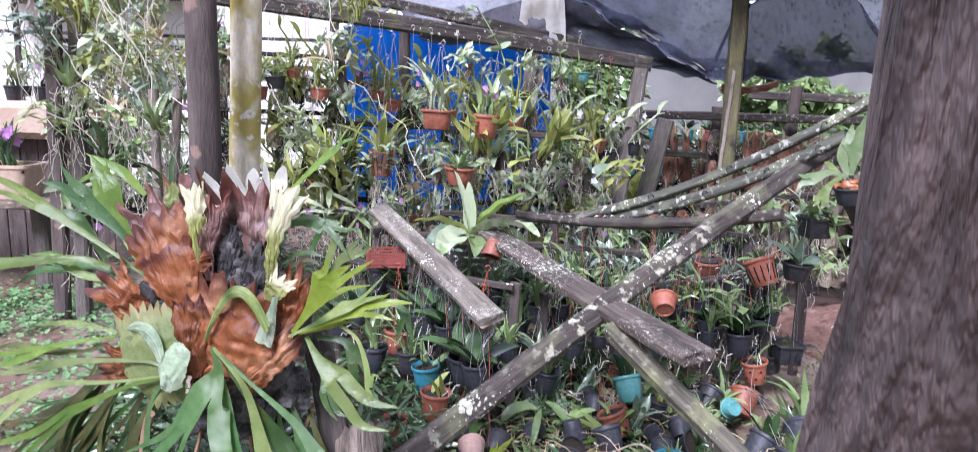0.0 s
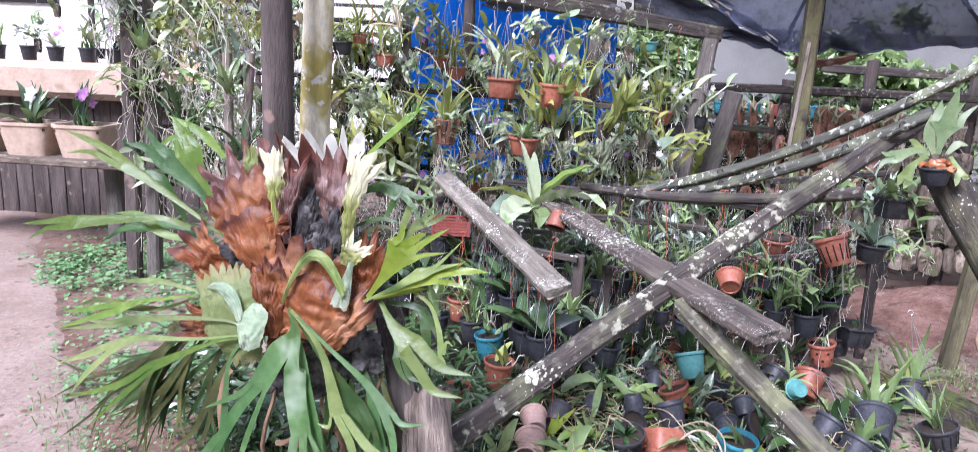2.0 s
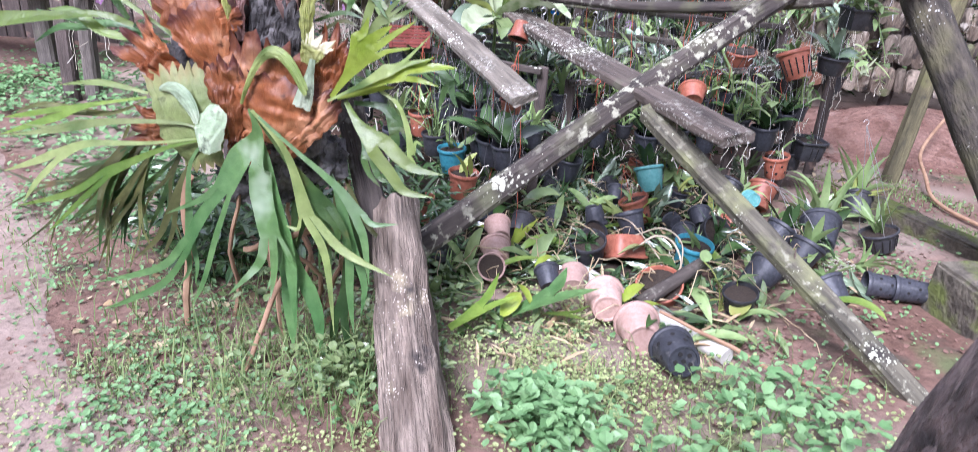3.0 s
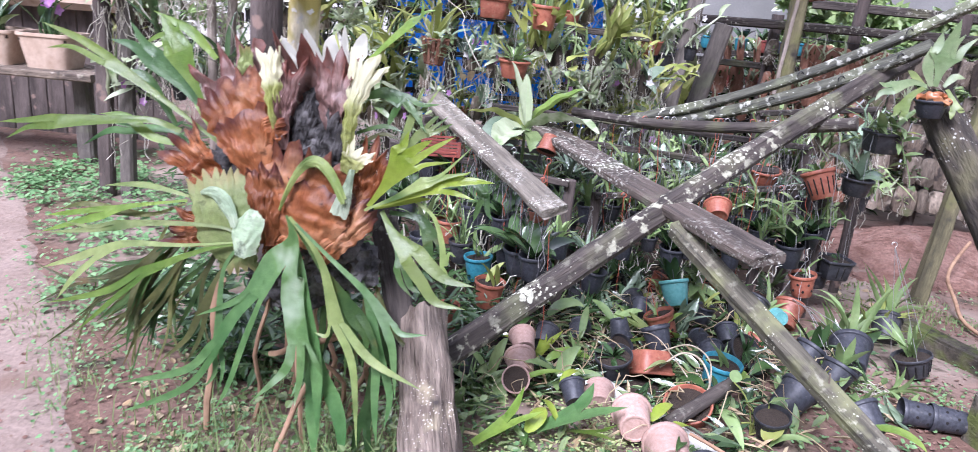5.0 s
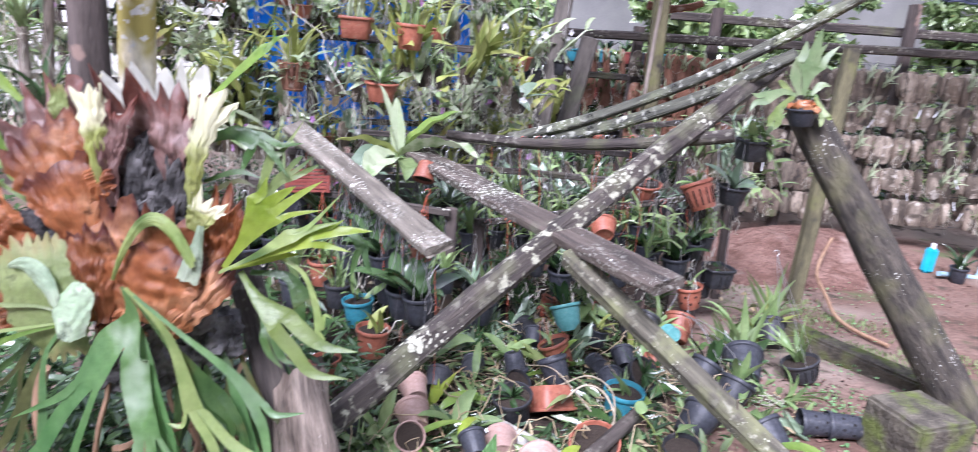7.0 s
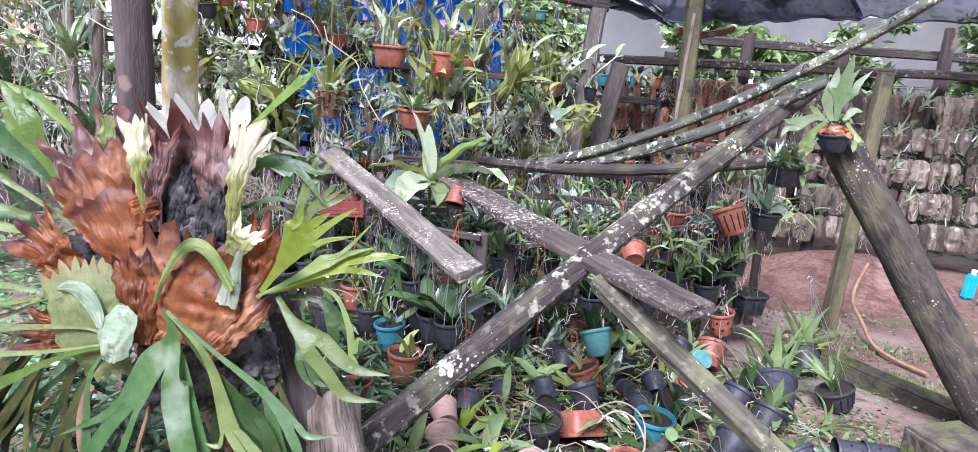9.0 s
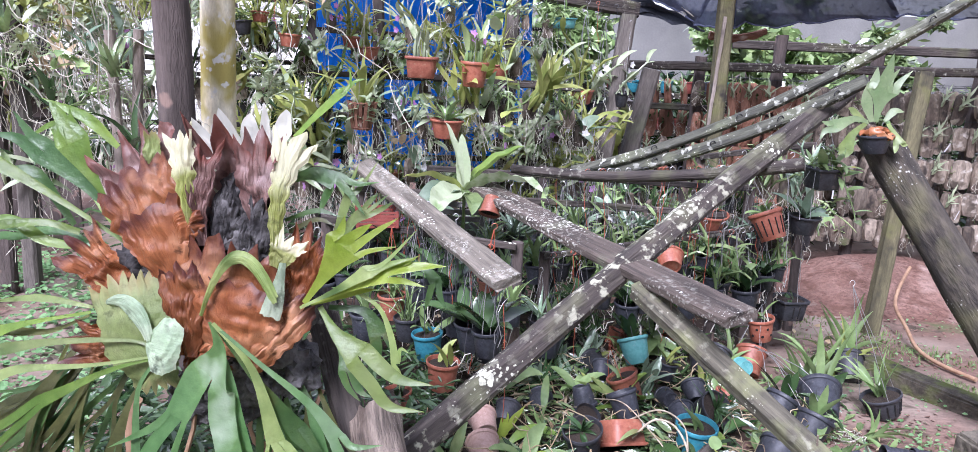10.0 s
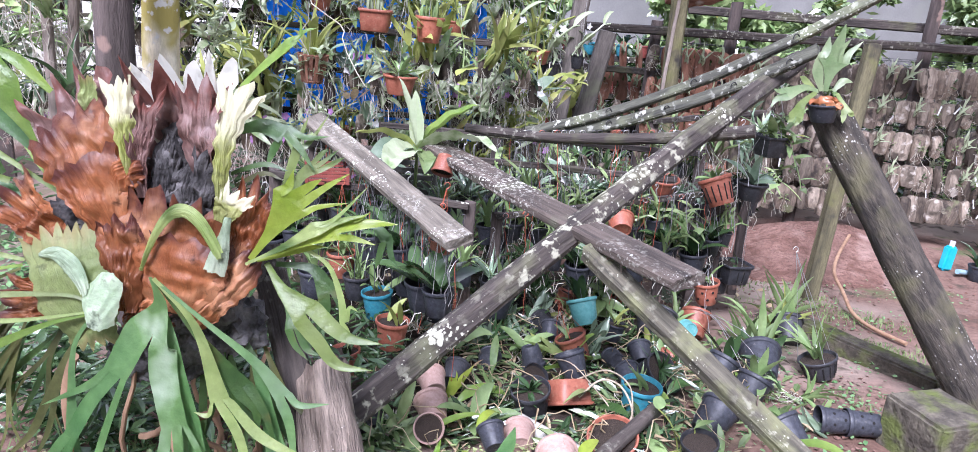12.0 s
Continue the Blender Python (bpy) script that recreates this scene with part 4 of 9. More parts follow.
antler_frond("frondpale", (-6.1, -5.8, 4.4), 0.4, (((-17.2, -7.1), (-28.7, -7.6), (-35, -10.1),), 5, 2.8, ((((-39.3, -15), (-42.3, -19),), 5, 1.7, ()), (((-38.3, -10.8), (-45.8, -13.2),), 5, 1.7, ()),)))
antler_frond("frond", (-6, -6, 4.4), 0.4, (((-14.2, -8), (-25.5, -12.8),), 4.4, 2.2, ((((-32.6, -16.7), (-44.7, -19.9),), 4.4, 1.8, ()), (((-31, -18.2), (-38.7, -25.1),), 4.4, 1.4, ()),)))
antler_frond("frondold", (-5.7, -6.3, 4.2), 0.4, (((-10.5, -12.3), (-13.2, -19.4),), 3.9, 2.3, ((((-16.2, -24.4), (-21.2, -29),), 3.9, 1.3, ()), (((-13.7, -24.4), (-16.3, -29.5),), 3.9, 1, ()),)))
antler_frond("frondblue", (-6.5, -6.3, 4.4), 0.6, (((-9.4, -11.2), (-9.8, -19.8), (-9.7, -26.4),), 4.1, 2.2, ((((-10.2, -30.3), (-12.2, -33.1),), 3.9, 1, ()), (((-8.6, -29.6), (-9.2, -33),), 3.9, 0.9, ()),)))
antler_frond("frondpale", (-18.3, 1.9, 2), 0.5, (((-25.8, 3.4), (-30.5, 3.5), (-35.7, 3),), 2.2, 1.5, ()))
antler_frond("frond", (-18.6, 1.1, 2), 0.5, (((-29.2, -0.5), (-34.9, -2.1),), 2.8, 2.6, ((((-41, -4.4), (-48.3, -6.7),), 2.8, 1.7, ()), (((-42.1, -2.6), (-47, -3.3),), 2.8, 1.2, ()),)))
antler_frond("frondold", (-19.8, 0.5, 0.5), 0.5, (((-26.9, -2), (-36.6, -1.5),), 0.6, 2.2, ((((-41.5, -0.8), (-46.4, -2.3),), 0.6, 1.2, ()), (((-40.3, -3.3), (-42.8, -6.8),), 0.6, 1.1, ()),)))
antler_frond("frond", (-13.5, 11.6, -1), 0.6, (((-21.5, 17.3), (-29.2, 22.5), (-35.8, 26.6),), 3, 2.8, ((((-42.3, 30.7), (-49.9, 33.5),), 3, 1.7, ()), (((-43.3, 28.9), (-48.7, 28.7),), 3, 1.3, ()),)))
antler_frond("frond", (-14.2, 12, -1.5), 0.6, (((-18.7, 18.6), (-21.9, 22.6),), -1, 1.8, ()))
antler_frond("frondblue", (-14.8, 12.4, -2), 0.6, (((-20.2, 20.7), (-28.3, 27.7),), 0, 4.1, ((((-32.7, 30.1), (-37.7, 31.3),), 0, 2.2, ()), (((-30.5, 30.7), (-33.8, 35),), 0, 2, ()),)))
antler_frond("frond", (-16.8, 15.4, -2.6), 0.9, (((-20.7, 22.9), (-23.8, 29.4),), -1, 5.7, ((((-27.3, 32.5), (-31.9, 30.3),), -1, 2.2, ()), (((-26.2, 33.9), (-28.2, 36.7),), -1, 2.6, ()), (((-24, 32.8), (-24.5, 35.3),), -1, 1.5, ()),)))
antler_frond("frond", (-17.7, 28.9, -4), 0.9, (((-23, 33.9), (-30.9, 37.7),), -3, 2.4, ()))
antler_frond("frond", (-22.9, 14.3, -1.6), 1.1, (((-28.2, 16), (-36.8, 15.5), (-46.3, 14.6),), 3, 3.2, ((((-51.6, 13.4), (-56.4, 11),), 3, 1.5, ()), (((-51.7, 14.7), (-58.2, 14.1),), 3, 1.5, ()),)))
antler_frond("frond", (-23.1, 11.8, -2.6), 0.9, (((-29.5, 13.2), (-34.7, 16.7), (-39.8, 17),), -1, 2.4, ()))
antler_frond("fronddark", (-26, 15.8, -5), 0.9, (((-32.5, 24.6), (-37.8, 26),), -4, 2.7, ()))
antler_frond("frondblue", (-18.6, 9.2, -4), 0.9, (((-26.1, 14.4), (-34.6, 14.4),), -3, 2.4, ((((-39.1, 13.9), (-44.6, 10.8),), -3, 1.6, ()), (((-39.1, 16), (-43.6, 17.2),), -3, 1.1, ()),)))
antler_frond("fronddark", (-23.3, 22.3, -6), 0.9, (((-29.8, 29), (-36.4, 33.5),), -5, 2.3, ()))
antler_frond("frondyellow", (16.9, 2, 3.4), 0.9, (((20.6, 6.6), (23.6, 10.7),), 5, 6.5, ((((23.2, 13), (24, 15.6),), 5, 1.7, ()), (((26.2, 12.9), (28.3, 14.1),), 5.4, 1.6, ()), (((28.3, 12.5), (32.5, 14.9),), 5.6, 1.4, ()), (((27.7, 9.9), (32.3, 10.5),), 5.6, 1.2, ()),)))
antler_frond("frondpale", (16.4, 1.3, 4), 0.5, (((22.3, 3.9), (27.3, 6.6),), 6, 2.3, ((((30.2, 8), (35.5, 13.1),), 6, 0.9, ()), (((30.4, 7.6), (35.1, 8.8),), 6, 1.2, ()),)))
antler_frond("frondyellow", (16.6, 1.6, 3.4), 0.5, (((23.6, 4.1), (30.4, 6.6),), 5.4, 3.7, ((((33.3, 8), (35.6, 9.1),), 5.4, 1, ()), (((35.4, 7.4), (39.7, 7.3),), 5.4, 1.8, ()), (((32.9, 5.2), (36.4, 4.2),), 5, 1.2, ()),)))
antler_frond("frondyellow", (17.7, 1.8, 2.6), 0.6, (((24.3, 3.5), (28.5, 4),), 3.6, 1.5, ()))
antler_frond("frond", (19.2, 1.4, 2.6), 0.9, (((21.9, -2.6), (25.6, -6),), 4.4, 4.8, ((((29.2, -7.8), (32.2, -9.9), (37.2, -10.8),), 4.4, 2.5, ()), (((27.5, -10.4), (30.5, -13.9), (35.8, -14.8),), 4.4, 2.3, ()),)))
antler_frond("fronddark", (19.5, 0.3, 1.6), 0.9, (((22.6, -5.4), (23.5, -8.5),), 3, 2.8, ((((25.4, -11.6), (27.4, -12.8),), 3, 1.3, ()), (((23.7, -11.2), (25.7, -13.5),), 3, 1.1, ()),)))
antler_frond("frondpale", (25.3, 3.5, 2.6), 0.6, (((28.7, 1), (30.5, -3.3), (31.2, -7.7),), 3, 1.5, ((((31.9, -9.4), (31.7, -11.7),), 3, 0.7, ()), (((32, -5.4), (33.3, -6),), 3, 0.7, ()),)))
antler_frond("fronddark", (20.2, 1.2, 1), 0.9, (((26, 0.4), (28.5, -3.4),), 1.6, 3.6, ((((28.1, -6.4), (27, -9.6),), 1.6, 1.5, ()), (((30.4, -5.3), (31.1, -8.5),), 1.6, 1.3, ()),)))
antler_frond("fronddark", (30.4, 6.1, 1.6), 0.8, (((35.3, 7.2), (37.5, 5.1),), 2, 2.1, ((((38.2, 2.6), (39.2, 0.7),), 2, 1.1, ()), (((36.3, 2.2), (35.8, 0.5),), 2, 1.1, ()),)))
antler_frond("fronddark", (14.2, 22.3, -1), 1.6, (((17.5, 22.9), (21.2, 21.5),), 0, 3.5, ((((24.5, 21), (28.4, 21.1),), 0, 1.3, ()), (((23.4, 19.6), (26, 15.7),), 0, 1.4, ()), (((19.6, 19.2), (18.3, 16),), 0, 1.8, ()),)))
antler_frond("frondpale", (19.8, 9.6, -1.6), 1.1, (((21.5, 15), (23.1, 19.5),), -1, 2, ((((23.7, 21.8), (24.8, 24.4),), -1, 1, ()), (((24.9, 20.3), (28.1, 24.8),), -1, 1, ()),)))
antler_frond("frondpale", (20.6, 10.7, -2), 1.1, (((23.5, 15.1), (25.8, 16.5),), -1.6, 2.4, ((((26.9, 18.7), (27.8, 19.3),), -1.6, 1, ()), (((28.5, 17), (30.4, 18),), -1.6, 1, ()), (((27.4, 17.6), (29.5, 19.3),), -1.6, 0.8, ()),)))
antler_frond("fronddark", (13, 15.3, 0.6), 0.6, (((18.2, 16.7), (22.3, 15.6),), 1.4, 1.1, ()))
antler_frond("frondold", (13.5, 13.4, 0.2), 0.6, (((18.1, 15.3), (21.5, 14.1),), 1, 1, ()))
antler_frond("frond", (13.4, 29.4, -3), 0.9, (((17.4, 33), (21.5, 36.5),), -2.4, 1.9, ((((23.7, 38.2), (25.9, 38.8),), -2.4, 0.8, ()), (((23.1, 37.8), (23.1, 41),), -2.4, 0.8, ()),)))
antler_frond("frondblue", (5, -20.3, -1), 2.8, (((7.2, -27.8), (9.3, -33.1),), 0.6, 6.6, ((((8, -38.7), (8.4, -45.3),), 0.6, 3.2, ()), (((13.2, -38.5), (13.9, -46.2),), 0.6, 2.7, ()),)))
antler_frond("frondblue", (16.8, -14.3, 0), 1.6, (((19.2, -24), (20.3, -28.2),), 1, 3.3, ((((19.6, -34.7), (20.3, -41.3),), 1, 1.5, ()), (((22.3, -32.5), (21.6, -37.9),), 1, 1.4, ()),)))
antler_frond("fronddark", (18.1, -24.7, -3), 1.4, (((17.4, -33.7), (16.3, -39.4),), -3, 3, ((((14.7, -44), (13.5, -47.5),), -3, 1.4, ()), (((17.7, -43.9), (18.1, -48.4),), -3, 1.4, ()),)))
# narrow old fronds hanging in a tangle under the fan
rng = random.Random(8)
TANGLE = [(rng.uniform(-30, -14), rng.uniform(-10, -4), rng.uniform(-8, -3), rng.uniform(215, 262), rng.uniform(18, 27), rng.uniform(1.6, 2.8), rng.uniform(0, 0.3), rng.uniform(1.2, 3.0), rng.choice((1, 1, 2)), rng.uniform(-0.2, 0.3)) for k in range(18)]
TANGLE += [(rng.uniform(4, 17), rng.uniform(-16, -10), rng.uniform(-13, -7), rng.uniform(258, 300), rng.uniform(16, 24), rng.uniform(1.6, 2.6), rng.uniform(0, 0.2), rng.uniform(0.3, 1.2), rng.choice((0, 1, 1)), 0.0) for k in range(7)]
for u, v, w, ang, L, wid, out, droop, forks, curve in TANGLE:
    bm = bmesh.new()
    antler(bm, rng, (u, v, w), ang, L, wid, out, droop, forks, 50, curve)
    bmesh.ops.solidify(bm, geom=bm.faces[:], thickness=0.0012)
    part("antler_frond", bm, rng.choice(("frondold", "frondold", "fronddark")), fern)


# ---- materials of the rack, roof, pots and plants ----
M["terracotta"] = surf("terracotta_plastic", (0.224, 0.068, 0.04), (0.32, 0.116, 0.072), 9, 0.45, 0.15, 60, None, (((0.30, 0.17, 0.11), 8, 0.6, 0.75),), per=0.25, grain=0.12)
M["faded"] = surf("faded_pink_plastic", (0.326, 0.207, 0.167), (0.422, 0.29, 0.246), 9, 0.5, 0.15, 60, None, (((0.28, 0.17, 0.13), 8, 0.6, 0.75),), per=0.15, grain=0.12)
M["black"] = surf("black_plastic", (0.018, 0.018, 0.02), (0.04, 0.04, 0.045), 9, 0.45, 0.15, 60, None, (((0.12, 0.10, 0.085), 7, 0.6, 0.78),), per=0.3, grain=0.15)
M["slate"] = surf("dark_grey_plastic", (0.022, 0.023, 0.028), (0.046, 0.048, 0.058), 9, 0.45, 0.15, 60, None, (((0.14, 0.13, 0.12), 7, 0.62, 0.78),), per=0.3, grain=0.15)
M["blue"] = surf("blue_green_plastic", (0.03, 0.16, 0.22), (0.05, 0.24, 0.29), 9, 0.45, 0.15, 60, None, (((0.12, 0.18, 0.19), 7, 0.6, 0.75),), per=0.2, grain=0.12)
M["teal"] = surf("pale_teal_plastic", (0.08, 0.25, 0.24), (0.13, 0.33, 0.31), 9, 0.45, 0.15, 60, None, (((0.2, 0.3, 0.28), 7, 0.6, 0.75),), per=0.2, grain=0.12)
M["cyan"] = surf("bright_cyan_plastic", (0.02, 0.36, 0.50), (0.05, 0.46, 0.60), 9, 0.4, 0.1, 60, None, (), grain=0.1)
M["pipeblue"] = surf("pale_blue_pipe", (0.22, 0.36, 0.42), (0.34, 0.48, 0.54), 9, 0.5, 0.1, 60, None, (((0.25, 0.24, 0.2), 7, 0.58, 0.72),), grain=0.12)
M["hole"] = surf("dark_hole", (0.01, 0.009, 0.008), (0.015, 0.013, 0.012), 9, 0.9, 0, 60, None, (), grain=0.1)
M["soil"] = surf("bark_chips_soil", (0.021, 0.014, 0.0105), (0.063, 0.0455, 0.0315), 40, 0.95, 0.8, 80, None, (), gscale=120)
M["wire"] = surf("hanger_wire", (0.30, 0.29, 0.28), (0.45, 0.44, 0.42), 20, 0.45, 0, 60, None, (), metal=0.6, grain=0.1)
M["darkwire"] = surf("dark_hanger_wire", (0.03, 0.03, 0.032), (0.07, 0.07, 0.075), 20, 0.5, 0, 60, None, (), grain=0.1)
M["redwire"] = surf("red_plastic_hanger", (0.35, 0.08, 0.04), (0.42, 0.11, 0.06), 20, 0.5, 0, 60, None, (), grain=0.1)
M["root"] = surf("orchid_roots", (0.28, 0.25, 0.18), (0.62, 0.59, 0.50), 12, 0.8, 0.3, 80, None, (), island=0.6)
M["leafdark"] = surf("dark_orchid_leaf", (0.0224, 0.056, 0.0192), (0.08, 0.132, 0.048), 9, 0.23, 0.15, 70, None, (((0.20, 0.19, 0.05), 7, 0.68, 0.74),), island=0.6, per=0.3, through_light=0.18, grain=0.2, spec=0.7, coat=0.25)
M["leafmid"] = surf("green_orchid_leaf", (0.11, 0.20, 0.06), (0.37, 0.45, 0.20), 9, 0.23, 0.15, 70, None, (((0.30, 0.26, 0.06), 7, 0.66, 0.74),), island=0.6, per=0.3, through_light=0.22, grain=0.2, spec=0.85, coat=0.25)
M["leafblue"] = surf("grey_green_orchid_leaf", (0.12, 0.19, 0.12), (0.31, 0.39, 0.265), 9, 0.23, 0.15, 70, None, (), island=0.6, per=0.3, through_light=0.18, grain=0.2, spec=0.85, coat=0.25)
M["leafsilver"] = surf("silvery_leaf", (0.19, 0.29, 0.12), (0.40, 0.46, 0.26), 14, 0.35, 0.15, 70, None, (), island=0.5, through_light=0.2, grain=0.15, spec=0.6)
M["leafyellow"] = surf("yellowing_leaf", (0.22, 0.28, 0.06), (0.42, 0.42, 0.14), 9, 0.45, 0.15, 70, None, (((0.34, 0.22, 0.06), 6, 0.62, 0.72),), island=0.6, per=0.25, through_light=0.28, grain=0.15)
M["leafpale"] = surf("pale_variegated_leaf", (0.28, 0.35, 0.20), (0.52, 0.55, 0.37), 9, 0.42, 0.15, 70, None, (((0.16, 0.25, 0.08), 9, 0.52, 0.66),), island=0.5, through_light=0.22, grain=0.12, coat=0.25)
M["leafdry"] = surf("dry_leaf", (0.30, 0.20, 0.10), (0.55, 0.46, 0.30), 9, 0.7, 0.2, 70, None, (), island=0.7, through_light=0.2)
M["weed"] = surf("weed_leaf", (0.09, 0.20, 0.07), (0.25, 0.40, 0.18), 3, 0.4, 0.1, 70, None, (), island=0.75, through_light=0.25, grain=0.2)
M["grass"] = surf("grass_blade", (0.10, 0.17, 0.05), (0.28, 0.34, 0.14), 3, 0.55, 0.1, 70, None, (), island=0.7, through_light=0.25, grain=0.15)
M["stonecrop"] = surf("pale_trailing_leaf", (0.23, 0.29, 0.10), (0.39, 0.43, 0.20), 5, 0.5, 0.1, 70, None, (), island=0.7, through_light=0.2, grain=0.12)
M["petal"] = surf("mauve_petal", (0.40, 0.13, 0.42), (0.60, 0.36, 0.62), 20, 0.5, 0.1, 70, None, (), island=0.5, per=0.2, through_light=0.3, grain=0.1)
M["petalwhite"] = surf("white_petal", (0.70, 0.66, 0.66), (0.80, 0.78, 0.76), 20, 0.5, 0.1, 70, None, (), island=0.5, through_light=0.3, grain=0.08)
M["bluetarp"] = surf("blue_tarpaulin", (0.02, 0.22, 0.72), (0.06, 0.36, 0.90), 3, 0.45, 0.5, 6, None, (), grain=0.15, through_light=0.5, depth=0.05)
M["blacktarp"] = surf("black_plastic_sheet", (0.035, 0.037, 0.05), (0.08, 0.085, 0.105), 3, 0.6, 0.5, 5, None, (), depth=0.05)
M["cloth"] = surf("white_cloth", (0.62, 0.60, 0.55), (0.72, 0.70, 0.66), 5, 0.8, 0.3, 40, None, (((0.50, 0.46, 0.40), 5, 0.55, 0.7),), through_light=0.35, grain=0.1)
M["whitewall"] = surf("white_wall", (0.66, 0.64, 0.60), (0.78, 0.77, 0.74), 1.2, 0.85, 0.2, 20, None, (((0.45, 0.43, 0.38), 1.5, 0.6, 0.75),), grain=0.1)
M["dullwall"] = surf("dimmed_grey_wall", (0.13, 0.128, 0.122), (0.22, 0.216, 0.205), 1.2, 0.9, 0.2, 20, None, (((0.20, 0.20, 0.18), 1.5, 0.55, 0.75),), grain=0.15)
M["plaster"] = surf("tan_planter", (0.40, 0.29, 0.21), (0.52, 0.40, 0.31), 5, 0.85, 0.3, 40, None, (((0.33, 0.23, 0.16), 5, 0.58, 0.7),), grain=0.15)
M["redplastic"] = surf("dull_red_crate", (0.176, 0.04, 0.032), (0.256, 0.072, 0.056), 9, 0.5, 0.2, 60, None, (), grain=0.15)
M["greyplastic"] = surf("grey_crate", (0.09, 0.085, 0.08), (0.15, 0.14, 0.13), 9, 0.6, 0.2, 60, None, (), grain=0.2)
M["slab"] = surf("split_log_slab", (0.0595, 0.0442, 0.034), (0.212, 0.166, 0.123), 5, 0.9, 0.9, 30, (4, 4, 0.8), (((0.44, 0.38, 0.31), 12, 0.58, 0.70), ((0.045, 0.036, 0.03), 10, 0.56, 0.68), ((0.14, 0.15, 0.07), 6, 0.60, 0.72)), per=0.6, gscale=25, grain=0.55)
M["slabpale"] = surf("pale_cut_slab", (0.13, 0.10, 0.075), (0.34, 0.28, 0.215), 5, 0.9, 0.9, 30, (4, 4, 0.8), (((0.07, 0.055, 0.04), 8, 0.54, 0.66), ((0.52, 0.47, 0.40), 12, 0.6, 0.7)), per=0.4, gscale=25, grain=0.5)
M["slabred"] = surf("reddish_slab", (0.15, 0.0638, 0.0375), (0.255, 0.128, 0.0825), 7, 0.9, 0.8, 40, (4, 4, 0.8), (((0.42, 0.34, 0.28), 9, 0.62, 0.72),), per=0.35, gscale=30)
M["yellow"] = surf("yellow_plastic", (0.62, 0.36, 0.02), (0.7, 0.42, 0.04), 9, 0.45, 0, 60, None, (), grain=0.1)
M["white"] = surf("white_plastic", (0.6, 0.6, 0.6), (0.7, 0.7, 0.7), 9, 0.45, 0, 60, None, (), grain=0.1)
M["stick"] = surf("pale_dry_stick", (0.22, 0.125, 0.075), (0.36, 0.23, 0.14), 9, 0.8, 0.3, 60, None, (), grain=0.2)
M["drystem"] = surf("dry_straw_stem", (0.22, 0.18, 0.12), (0.40, 0.34, 0.25), 20, 0.8, 0.3, 60, None, (), grain=0.3)
M["pipe"] = surf("pale_plastic_pipe", (0.42, 0.40, 0.35), (0.55, 0.53, 0.48), 6, 0.6, 0.2, 60, None, (((0.26, 0.22, 0.17), 8, 0.56, 0.7),), grain=0.12)


def net_material(name, col, cover):
    mt = surf(name, col, tuple(min(1, c * 1.5) for c in col), 2.5, 0.8, 0.4, 9, None, (), depth=0.03)
    nt = mt.node_tree
    out = nt.nodes["Material Output"]
    co = nt.nodes.new("ShaderNodeTexCoord").outputs["Object"]
    clear = nt.nodes.new("ShaderNodeBsdfTransparent")
    mx = nt.nodes.new("ShaderNodeMixShader")
    holes = nt.nodes.new("ShaderNodeMapRange")
    holes.inputs["From Min"].default_value, holes.inputs["From Max"].default_value = 0.3, 0.7
    holes.inputs["To Min"].default_value, holes.inputs["To Max"].default_value = cover - 0.06, min(1.0, cover + 0.04)
    nt.links.new(tex(nt, co, 1.2, 2, 0.5), holes.inputs["Value"])
    nt.links.new(holes.outputs[0], mx.inputs[0])
    nt.links.new(clear.outputs[0], mx.inputs[1])
    nt.links.new(nt.nodes["Principled BSDF"].outputs[0], mx.inputs[2])
    nt.links.new(mx.outputs[0], out.inputs["Surface"])
    return mt


M["net"] = net_material("shade_net", (0.085, 0.095, 0.15), 0.93)
M["netpale"] = net_material("old_grey_net", (0.12, 0.115, 0.135), 0.72)
M["netdense"] = net_material("dense_shade_net", (0.032, 0.034, 0.06), 0.96)
M["netthin"] = net_material("thin_shade_net", (0.04, 0.045, 0.075), 0.84)

# ---- rack frame, fence and roof ----
plank("roof_beam", (-1.75, 4.45, 2.06), (1.09, 5.3, 1.745), 0.10, 0.07, "beam", "long dark sagging roof beam over the orchid rack", (0, 0, 1), "beam", bow=(0, 0, 0.015), seed=31.0)
plank("roof_beam", (-1.55, 4.75, 2.22), (0.62, 5.35, 1.88), 0.07, 0.05, "beam", "second dark roof beam above the rack", (0, 0, 1), "beam", seed=33.0)
plank("rack_post", (0.80, 5.2, ground_z(0.8, 5.2)), (1.02, 5.25, 1.715), 0.10, 0.09, "greywood", "grey square rack post leaning a little", (1, 0, 0), "post", seed=35.0, group="rack posts")
plank("rack_post", (0.98, 5.6, ground_z(0.98, 5.6)), (1.28, 5.55, 1.36), 0.12, 0.10, "greywood", "grey square rack post leaning a little", (1, 0, 0), "post", seed=37.0, group="rack posts")
plank("rack_post", (0.20, 5.35, ground_z(0.2, 5.3)), (0.27, 5.35, 1.86), 0.10, 0.08, "greywood", "pale grey rack post under the beam", (1, 0, 0), "post", seed=39.0, group="rack posts")
plank("rack_post", (-0.62, 5.1, ground_z(-0.6, 5.1)), (-0.60, 5.1, 1.96), 0.07, 0.06, "post", "dark rack post under the beam", (1, 0, 0), "post", seed=41.0, group="rack posts")
